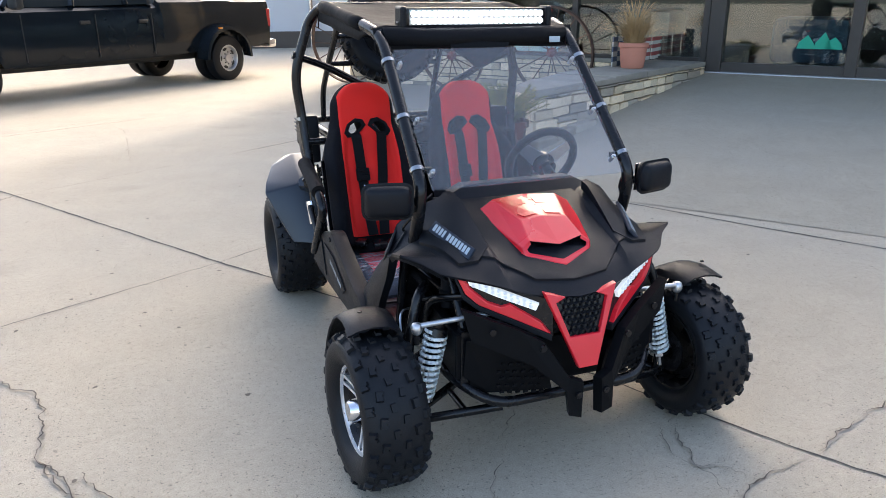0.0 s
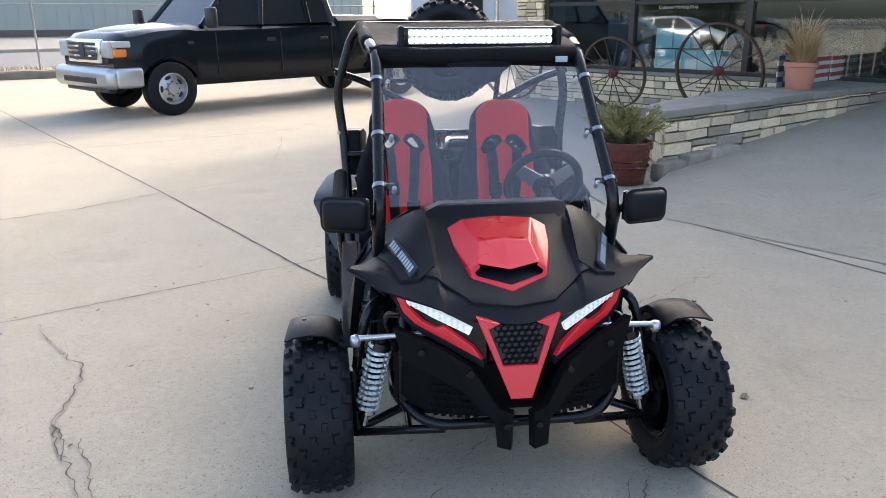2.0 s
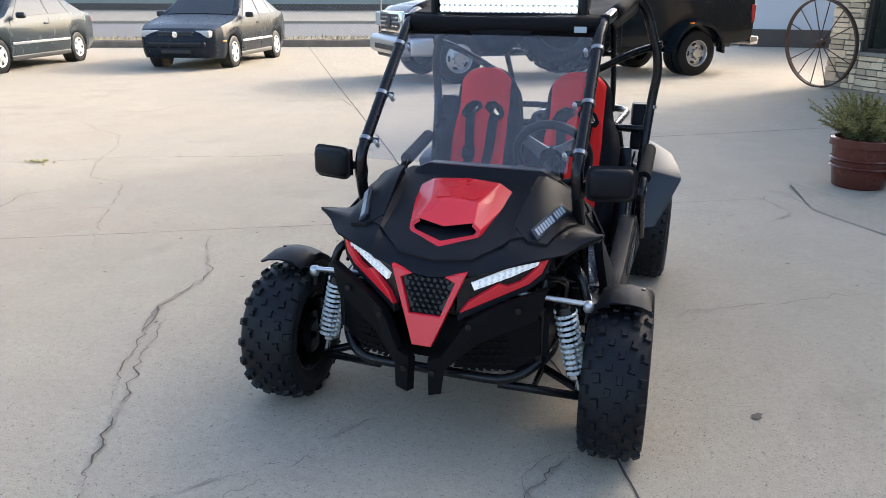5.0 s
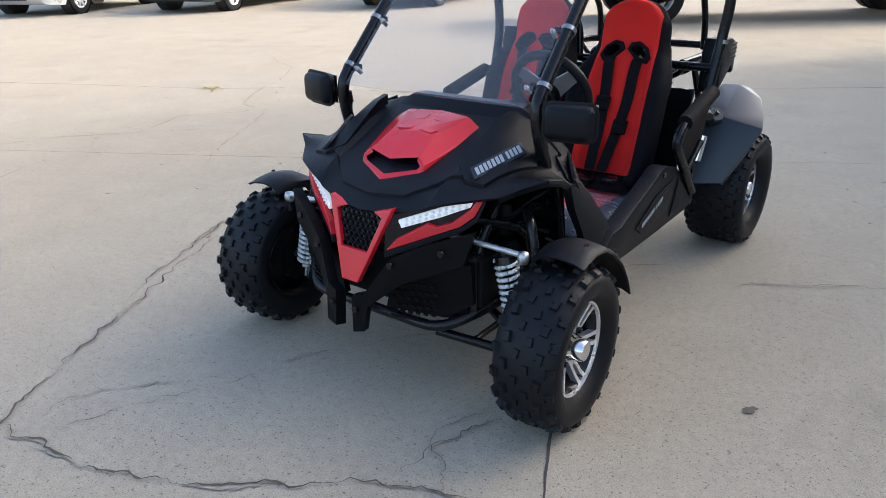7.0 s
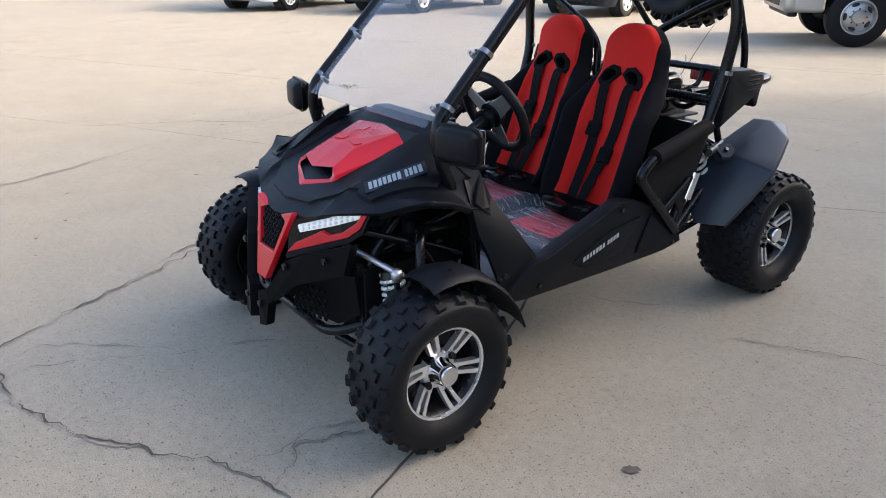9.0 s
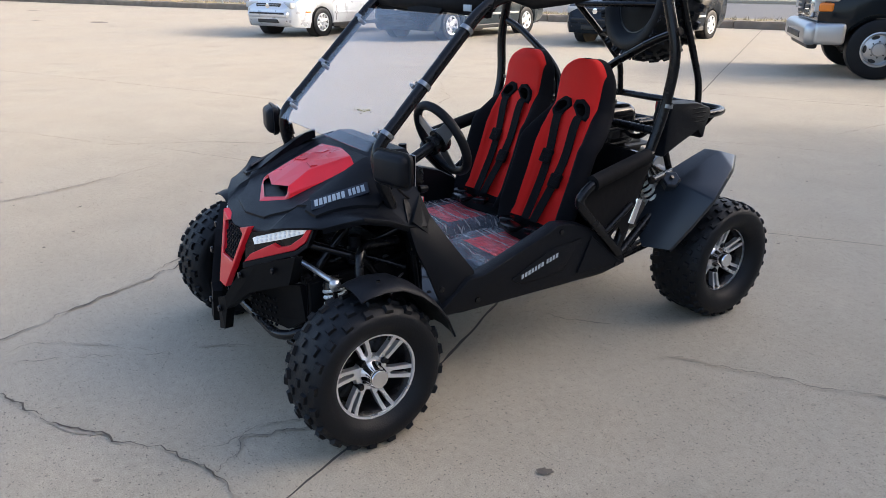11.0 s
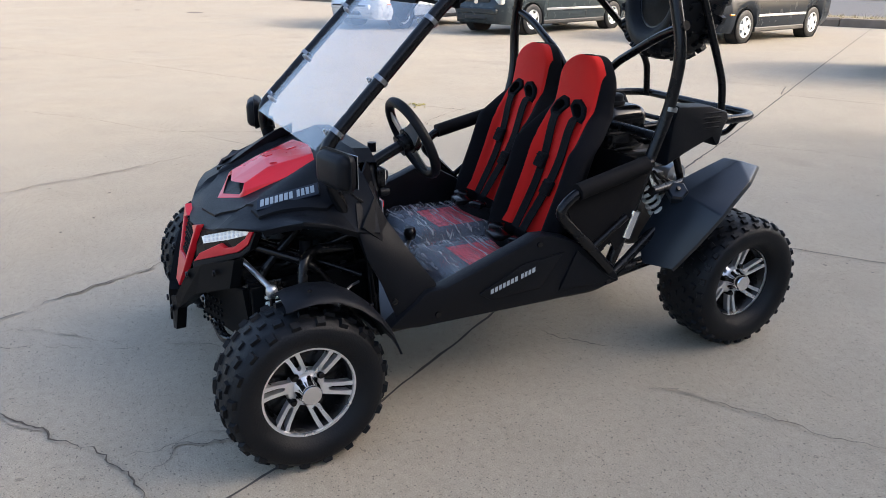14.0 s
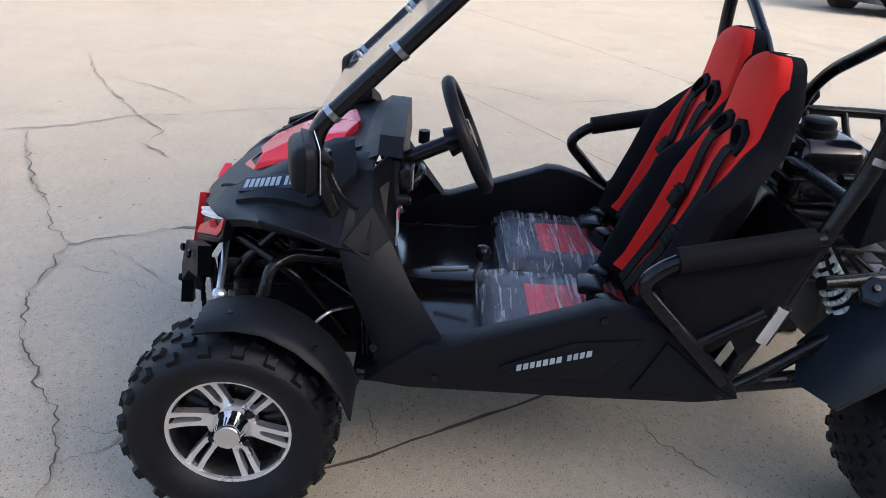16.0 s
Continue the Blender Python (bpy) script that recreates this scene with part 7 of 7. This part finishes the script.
def compact_car(name, m, label, paint, L, hatch, rim):
    ob = thing(name, m, label, "car", "cars parked along the curb")
    f, r = L / 2, -L / 2
    wf, wr = f - .86, r + (.78 if hatch else .95)
    bottom = [(r, .46), (r + .10, .34), (r + .5, .22), (f - .4, .20), (f - .12, .22), (f, .36)]
    nose = [(f - .80, .885), (f - .45, .82), (f - .20, .755), (f - .08, .69), (f - .02, .61), (f, .54)]
    if hatch:
        belt = [(r, .80), (r + .04, .90), (r + .30, .95), (r + 1.6, .945), (f - 1.20, .915)] + [(x, z - .02) for x, z in nose]
        top = [(r, .82), (r + .04, .93), (r + .14, 1.02), (r + .36, 1.30), (r + .50, 1.395), (r + .80, 1.435), (r + 1.35, 1.455), (f - 2.30, 1.445), (f - 2.0, 1.405), (f - 1.72, 1.30), (f - 1.18, .985), (f - 1.06, .945)] + nose
        panes = [((r + .62, .99), (r + .98, .985), (r + 1.02, 1.36), (r + .76, 1.34)), ((r + 1.06, .985), (r + 1.82, .975), (r + 1.80, 1.385), (r + 1.10, 1.37)), ((r + 1.90, .975), (f - 1.42, .965), (f - 1.98, 1.36), (r + 1.88, 1.385))]
        glass_f, glass_r = (f - 1.22, f - 1.92), (r + .15, r + .44)
        gaps = (f - 1.30, r + 1.86, r + 1.02)
    else:
        belt = [(r, .78), (r + .04, .92), (r + .5, .985), (r + 1.9, .955), (f - 1.20, .915)] + [(x, z - .02) for x, z in nose]
        top = [(r, .80), (r + .03, .95), (r + .12, 1.0), (r + .56, 1.025), (r + .66, 1.06), (r + 1.12, 1.31), (r + 1.34, 1.385), (r + 1.75, 1.43), (r + 2.1, 1.44), (f - 2.25, 1.43), (f - 1.98, 1.39), (f - 1.72, 1.29), (f - 1.20, .985), (f - 1.06, .945)] + nose
        panes = [((r + .98, 1.02), (r + 1.20, 1.015), (r + 1.36, 1.33), (r + 1.26, 1.30)), ((r + 1.27, 1.01), (r + 1.98, .995), (r + 1.98, 1.375), (r + 1.43, 1.34)), ((r + 2.06, .995), (f - 1.44, .965), (f - 1.98, 1.35), (r + 2.06, 1.375))]
        glass_f, glass_r = (f - 1.22, f - 1.92), (r + .68, r + 1.26)
        gaps = (f - 1.30, r + 2.02, r + 1.24)
    width = [(r, .60), (r + .05, .70), (r + .16, .79), (r + .5, .845), (r + 1.2, .862), (f - .8, .858), (f - .38, .815), (f - .16, .735), (f - .05, .63), (f, .50)]
    sh = Shell(r, f, bottom, belt, top, width, (wf, wr), .345)
    part("body", sh.body(), paint, ob, smooth=38)
    part("underbody", box(bmesh.new(), (0, 0, .33), (L - .5, 1.45, .22), .02), M_TRIM, ob)
    part("windscreen", sh.screen(*glass_f, .86, .84), M_CARGLASS, ob, "dark raked windscreen", smooth=60)
    part("rear_window", sh.screen(*glass_r, .80, .82), M_CARGLASS, ob, smooth=60)
    for s in (-1, 1):
        for q in panes:
            part("side_window", sh.pane(s, *q), M_CARGLASS, ob, smooth=60)
        for x in gaps:
            w = lerp_list(width, x)
            seam(ob, [(x, s * w * .985, .34), (x, s * w * 1.0, .60), (x + .01, s * w * .97, .94)], .005)
        part("headlight", box(bmesh.new(), (f - .135, s * .520, .665), (.14, .33, .125), .03, Matrix.Rotation(s * -.30, 3, "Z"), seg=3), M_LENS, ob, "clear headlight", smooth=40)
        part("tail_light", box(bmesh.new(), (r + .075, s * .63, .80), (.12, .20, .2), .03), M_TAIL, ob)
        part("side_mirror", box(bmesh.new(), (f - 1.50, s * .945, .995), (.10, .17, .11), .035, seg=3), paint if hatch else M_TRIM, ob, smooth=40)
        part("side_marker", box(bmesh.new(), (f - .40, s * .815, .53), (.13, .02, .03), .005, Matrix.Rotation(s * -.14, 3, "Z")), M_AMBER, ob)
        part("rub_strip", box(bmesh.new(), ((wf + wr) / 2, s * .860, .50), (wf - wr - .78, .016, .045), .004), paint if hatch else M_BUMPER, ob)
        part("sill", box(bmesh.new(), ((wf + wr) / 2, s * .80, .24), (wf - wr - .70, .07, .09), .02), M_TRIM, ob)
        part("door_handle", box(bmesh.new(), (gaps[1] + .14, s * .862, .83), (.15, .025, .03), .008), paint, ob)
        part("fog_vent", box(bmesh.new(), (f - .095, s * .44, .36), (.10, .24, .07), .02, Matrix.Rotation(s * -.28, 3, "Z")), M_TRIM, ob)
        for x in (wf, wr):
            car_wheel(ob, x, s * .74, .305, .19, rim, 9 if hatch else 5)
            part("wheel_well", revolve(bmesh.new(), [(0, -.10), (.335, -.10), (.335, .115)], Matrix.Translation((x, s * .70, .30)) @ Matrix.Rotation(-s * math.pi / 2, 4, "X"), 28), M_TRIM, ob)
    part("grille", box(bmesh.new(), (f - .070, 0, .655), (.08, .70, .105), .02), M_TRIM, ob)
    for k in (-1, 1):
        part("grille_bar", box(bmesh.new(), (f - .032, 0, .655 + k * .018), (.01, .60, .008), .002), paint, ob)
    part("badge", revolve(bmesh.new(), [(.055, 0), (.055, .012), (.035, .014), (0, .014)], Matrix.Translation((f - .026, 0, .655)) @ Matrix.Rotation(math.pi / 2, 4, "Y"), 20), M_CHROME, ob, "plain round chrome badge")
    part("bumper", box(bmesh.new(), (f - .075, 0, .475), (.22, 1.18, .13), .05, seg=3), paint, ob, smooth=40)
    part("lower_intake", box(bmesh.new(), (f - .045, 0, .345), (.10, .60, .085), .02), M_TRIM, ob)
    part("bumper_strip", box(bmesh.new(), (f + .030, 0, .50), (.022, 1.02, .035), .008), M_TRIM, ob)
    part("plate", box(bmesh.new(), (r - .005, 0, .62), (.02, .32, .15), .003), M_DECALW, ob, "plain pale plate")
    return ob


def heading(x, y, dx, dy):
    return pose(x, y, 0, 0, 0, math.degrees(math.atan2(dy, dx)))


def place_by_wheel(wx, wy, dx, dy, L, near=1):
    """The car's pose from where its near front wheel meets the ground."""
    d = Vector((dx, dy, 0)).normalized()
    left = Vector((-d.y, d.x, 0))
    c = Vector((wx, wy, 0)) - d * (L / 2 - .86) - left * (.74 * near)
    return heading(c.x, c.y, d.x, d.y)


compact_car("parked_hatchback", place_by_wheel(-13.9, 5.0, .45, -.89, 4.15), "silver compact hatchback parked at the lot's edge", M_SILVER, 4.15, True, M_ALLOY)
compact_car("parked_saloon", place_by_wheel(-11.7, 7.0, .33, -.94, 4.65), "grey-green saloon car parked beside a silver hatchback", M_SAGE, 4.65, False, M_ALLOY)
compact_car("parked_saloon", place_by_wheel(-8.75, 9.85, .26, -.965, 4.4), "dark grey saloon car with bright wheels parked on the concrete", M_GREYCAR, 4.4, False, M_SILVER)


# ---- black crew-cab pickup ----
def pickup(m):
    ob = thing("pickup_truck", m, "black crew-cab pickup truck with a chrome bumper and dual rear wheels", "pickup truck")
    WB = 4.6
    f, r = .80, -WB - 1.35
    bottom = [(r, .62), (r + .3, .56), (-WB, .55), (-3.2, .50), (-.7, .48), (f - .25, .55), (f, .68)]
    top = [(r, 1.46), (-3.25, 1.46), (-3.2, 1.36), (-.80, 1.31), (-.35, 1.31), (.2, 1.27), (.62, 1.21), (.72, 1.14), (f, 1.05)]
    width = [(r, .98), (-3.0, .98), (-.8, .99), (.4, .98), (.65, .94), (f, .86)]
    part("body", body_shell(r, f, bottom, top, width, (0, -WB), .50, 150), M_BLACKCAR, ob, smooth=35)
    part("chassis", box(bmesh.new(), (-2.3, 0, .52), (5.6, 1.3, .24), .03), M_TRIM, ob)
    cabin(ob, ((-.62, 1.29), (-3.12, 1.34)), (-1.25, -2.95, 2.00), .92, .76, M_BLACKCAR, [(0, 0, .05), (.42, .33, .05), (.80, .78, .06), (1, 1, .07)])
    # bonnet crease, wings
    bm = bmesh.new()
    rows = []
    for i in range(9):
        x = -.60 + 1.33 * i / 8
        z = lerp_list(top, x)
        hw = .78 - .10 * (i / 8) ** 2
        rows.append([(x, q * hw, z - .03 + .075 * (1 - abs(q) ** 2.6) * min(1, (8.6 - i) / 2)) for q in (-1, -.85, -.6, -.3, 0, .3, .6, .85, 1)])
    loft(bm, rows)
    part("bonnet", bm, M_BLACKCAR, ob, smooth=60)
    part("bumper", box(bmesh.new(), (f + .05, 0, .585), (.22, 1.94, .31), .10, seg=4), M_BUMPER, ob, "chrome front bumper", smooth=40)
    for s in (-1, 1):
        part("bumper_end", box(bmesh.new(), (f - .16, s * .945, .59), (.40, .12, .29), .055, Matrix.Rotation(s * -.10, 3, "Z"), seg=4), M_BUMPER, ob, smooth=40)
    part("bumper_slot", box(bmesh.new(), (f + .155, 0, .55), (.03, 1.15, .09), .02), M_TRIM, ob)
    part("valance", box(bmesh.new(), (f + .0, 0, .42), (.14, 1.5, .10), .03), M_TRIM, ob)
    part("grille_surround", box(bmesh.new(), (f + .02, 0, .955), (.10, 1.12, .34), .03), M_CHROME, ob, "chrome grille surround", smooth=40)
    for k in range(4):
        part("grille_slot", box(bmesh.new(), (f + .066, 0, .855 + k * .068), (.02, .96, .045), .008), M_TRIM, ob)
    part("grille_badge", revolve(bmesh.new(), [(.10, 0), (.10, .015), (0, .018)], Matrix.Translation((f + .07, 0, .955)) @ Matrix.Rotation(math.pi / 2, 4, "Y"), 20), M_DECAL, ob, "plain dark oval badge")
    for s in (-1, 1):
        part("corner_lens", box(bmesh.new(), (f - .11, s * .890, 1.055), (.26, .10, .09), .02, Matrix.Rotation(s * -.28, 3, "Z")), M_LENS, ob)
        part("headlight", box(bmesh.new(), (f - .02, s * .72, .985), (.14, .30, .24), .03, Matrix.Rotation(s * -.12, 3, "Z")), M_LENS, ob, "clear headlight")
        part("turn_signal", box(bmesh.new(), (f - .085, s * .885, .935), (.19, .09, .12), .03, Matrix.Rotation(s * -.28, 3, "Z")), M_AMBER, ob, "amber turn signal")
        part("side_mirror", box(bmesh.new(), (-.62, s * 1.17, 1.42), (.12, .22, .30), .04), M_TRIM, ob, smooth=40)
        part("mirror_arm", tube(bmesh.new(), [(-.72, s * .92, 1.32), (-.64, s * 1.12, 1.34)], .025, 8), M_TRIM, ob)
        for x in (-.78, -1.98, -3.05):
            seam(ob, [(x, s * .993, .56), (x, s * .985, 1.2)], .01)
        for x in (-1.78, -2.86):
            part("door_handle", box(bmesh.new(), (x, s * 1.0, 1.08), (.17, .03, .05), .01), M_TRIM, ob)
        bm = bmesh.new()
        rows = []
        for i in range(13):
            a = math.pi * i / 12
            rows.append([(-WB + .60 * math.cos(a), s * .95, .42 + .60 * math.sin(a)), (-WB + .58 * math.cos(a), s * 1.18, .40 + .56 * math.sin(a)), (-WB + .52 * math.cos(a), s * 1.19, .40 + .50 * math.sin(a))])
        loft(bm, rows)
        part("dual_wheel_flare", thicken(bm, .02), M_BLACKCAR, ob, smooth=50)
        part("flare_lamp", box(bmesh.new(), (-WB + .2, s * 1.17, .93), (.08, .03, .03), .006), M_AMBER, ob)
        part("tail_light", box(bmesh.new(), (r + .02, s * .90, 1.08), (.10, .16, .34), .02), M_TAIL, ob)
        part("badge", box(bmesh.new(), (-.35, s * .990, 1.06), (.10, .010, .045), .004), M_BRONZE, ob)
        steel_wheel(ob, 0, s * .86, .40, .24)
        steel_wheel(ob, -WB, s * 1.02, .40, .22)
        car_wheel(ob, -WB, s * .76, .40, .22, M_ALLOY, 4)
    part("rear_bumper", box(bmesh.new(), (r - .12, 0, .60), (.20, 1.86, .16), .03), M_CHROME, ob, smooth=40)
    part("hitch", box(bmesh.new(), (r - .18, 0, .48), (.30, .12, .10), .01), M_TRIM, ob)
    return ob


TRUCK_DIR = Vector((-.735, -.678, 0)).normalized()
truck_left = Vector((-TRUCK_DIR.y, TRUCK_DIR.x, 0))
tc = Vector((-3.50, 8.76, 0)) - truck_left * .98
pickup(heading(tc.x, tc.y, TRUCK_DIR.x, TRUCK_DIR.y))


# ---- riding mower at the lot's edge: forward along local x, the right side towards -y ----
def riding_mower(m):
    ob = thing("riding_mower", m, "grey and black zero-turn riding mower parked on the sunlit concrete", "riding mower")
    for s in (-1, 1):
        w = part("rear_wheel", revolve(bmesh.new(), [(.165, .10), (.155, .06), (.10, .05), (.06, .075), (0, .08)], n=28), M_BUMPER, ob, "grey steel wheel disc", smooth=40)
        w.matrix_basis = pose(0, s * .47, .315) @ Matrix.Rotation(-s * math.pi / 2, 4, "X")
        prof = [(.165, -.13), (.24, -.145), (.295, -.135), (.315, -.10), (.315, .10), (.295, .135), (.24, .145), (.165, .13)]
        part("tyre", revolve(bmesh.new(), prof, n=40, close=True), M_RUBBER, w, smooth=40)
        bm = bmesh.new()
        for k in range(30):
            rot = Matrix.Rotation(2 * math.pi * (k + .5 * (s > 0)) / 30, 4, "Z")
            for z in (-.075, .075):
                box(bm, rot @ Vector((.317, 0, z)), (.007, .022, .13), .002, rot.to_3x3() @ Matrix.Rotation(math.copysign(.35, z), 3, "X"))
        tagged(part("tread", bm, M_RUBBER, w), kind="stuff")
        part("caster_fork", prism(bmesh.new(), [(1.60, s * .47 + .075, .30), (1.74, s * .47 + .075, .30), (1.68, s * .47 + .075, .08), (1.62, s * .47 + .075, .08)], (0, -.15, 0), .006), M_STEEL, ob, "light grey caster fork")
        t = part("caster_wheel", revolve(bmesh.new(), [(.05, -.05), (.09, -.055), (.115, -.04), (.12, 0), (.115, .04), (.09, .055), (.05, .05)], n=24, close=True), M_RUBBER, ob, smooth=40)
        t.matrix_basis = pose(1.60, s * .47, .12) @ Matrix.Rotation(math.pi / 2, 4, "X")
        part("caster_post", tube(bmesh.new(), [(1.68, s * .47, .28), (1.68, s * .47, .44)], .025, 10), M_STEEL, ob, smooth=60)
        part("frame_rail", box(bmesh.new(), (.75, s * .30, .36), (1.9, .06, .08), .01), M_TRIM, ob)
        part("front_arm", tube(bmesh.new(), [(1.35, s * .30, .36), (1.68, s * .47, .42)], .03, 8), M_STEEL, ob, smooth=60)
        part("rear_fender", box(bmesh.new(), (.12, s * .45, .70), (.62, .26, .05), .02), M_TRIM, ob, smooth=40)
        part("lap_bar", tube(bmesh.new(), [(.50, s * .34, .66), (.58, s * .34, .98), (.62, s * .10, 1.02)], .016, 8, .06), M_TRIM, ob, smooth=60)
    part("front_beam", box(bmesh.new(), (1.45, 0, .36), (.08, .70, .08), .01), M_TRIM, ob)
    bm = bmesh.new()
    loft(bm, [[(x, y, z) for y in (-.62, -.58, 0, .58, .62)] for x, z in ((.55, .14), (.56, .27), (.80, .30), (1.35, .30), (1.48, .26), (1.50, .14))])
    part("cutting_deck", thicken(bm, .012), M_ENGINE, ob, "dark grey steel cutting deck", smooth=30)
    part("foot_plate", prism(bmesh.new(), [(.80, -.36, .42), (1.42, -.36, .44), (1.58, -.36, .54), (1.58, -.36, .56), (1.40, -.36, .46), (.80, -.36, .44)], (0, .72, 0), .004), M_ENGINE, ob, "dark grey foot plate")
    part("engine", box(bmesh.new(), (-.10, 0, .62), (.50, .50, .38), .06, seg=3), M_ENGINE, ob, smooth=40)
    part("engine_guard", tube(bmesh.new(), [(-.10, -.36, .40), (-.42, -.36, .44), (-.42, .36, .44), (-.10, .36, .40)], .025, 8, .06), M_TRIM, ob, smooth=60)
    part("seat", box(bmesh.new(), (.42, 0, .72), (.46, .50, .12), .05, seg=3), M_SEATB, ob, smooth=40)
    part("backrest", box(bmesh.new(), (.20, 0, .98), (.12, .48, .46), .05, Matrix.Rotation(-.2, 3, "Y"), seg=3), M_SEATB, ob, smooth=40)
    return ob


riding_mower(pose(-8.30, -4.42, 0, 0, 0, 183))


# ---- distance: trees, far car, yellow barrier ----
def tree(x, y, h, seed, mat, crown_w, clumps=130, leaf=1.0):
    rnd = random.Random(seed)
    ob = thing("tree", pose(x, y, 0.1), "bushy tree with thin olive foliage across the street", "tree", "trees across the street")
    part("trunk", tube(bmesh.new(), [(0, 0, 0), (.1, .05, h * .3), (.0, .1, h * .55)], lambda t: .16 * (1 - .6 * t), 8), M_BARK, ob, smooth=60)
    for k in range(5):
        a = rnd.uniform(0, 6.3)
        part("limb", tube(bmesh.new(), [(0, .05, h * (.28 + .05 * k)), (math.cos(a) * crown_w * .3, math.sin(a) * crown_w * .3, h * .55), (math.cos(a) * crown_w * .45, math.sin(a) * crown_w * .45, h * .72)], lambda t: .06 * (1 - .7 * t), 6), M_BARK, ob, smooth=60)
    bm = bmesh.new()
    for c in range(clumps):
        a, q = rnd.uniform(0, 6.3), rnd.uniform(0, 1) ** .5
        cz = h * rnd.uniform(.06, 1.0)
        rr = crown_w * .5 * q * math.sin(math.pi * min(.97, max(.30, cz / h))) ** .6
        c0 = Vector((math.cos(a) * rr, math.sin(a) * rr, cz))
        for _ in range(70):
            p = c0 + Vector((rnd.gauss(0, .28), rnd.gauss(0, .28), rnd.gauss(0, .22)))
            u = Vector((rnd.gauss(0, 1), rnd.gauss(0, 1), rnd.gauss(0, .6))).normalized() * rnd.uniform(.08, .17) * leaf
            v = u.orthogonal().normalized() * .055 * leaf
            bm.faces.new([bm.verts.new(q2) for q2 in (p - u, p + v, p + u, p - v)])
    tagged(part("crown", bm, mat, ob), kind="stuff")


tree(-41.5, 2.6, 3.4, 1, M_LEAF, 4.8, 330, .8)
tree(-44.5, 0.5, 4.2, 2, M_LEAF, 5.2, 330, .8)
tree(-40.0, 20.0, 3.4, 3, M_LEAF2, 3.2)
tree(-44.0, 25.0, 4.5, 4, M_LEAF2, 4.5)
tree(-75.0, 22.0, 8.0, 5, M_LEAF, 8.0)
tree(-60.0, 32.0, 7.0, 6, M_LEAF2, 7.0)
compact_car("far_car", pose(-60, 20, 0.1, 0, 0, 115), "white car standing far across the street", M_WHITECAR, 4.3, True, M_ALLOY)
compact_car("parked_hatchback", pose(-42.4, -3.35, 0, 0, 0, 208), "dark slate hatchback parked close to the curb", M_GREYCAR, 4.2, True, M_ALLOY)
barrier = thing("yellow_barrier", pose(*along(-6, 25, .1)) @ pose(0, 0, 0, 0, 0, math.degrees(HA)), "yellow tubular barrier across the street", "barrier")
for i in range(7):
    part("upright", tube(bmesh.new(), [(i * .5, 0, 0), (i * .5, 0, 1.6)], .05, 6), M_YELLOW, barrier)
for z in (.3, .95, 1.6):
    part("crossbar", tube(bmesh.new(), [(0, 0, z), (3.0, 0, z)], .05, 6), M_YELLOW, barrier)
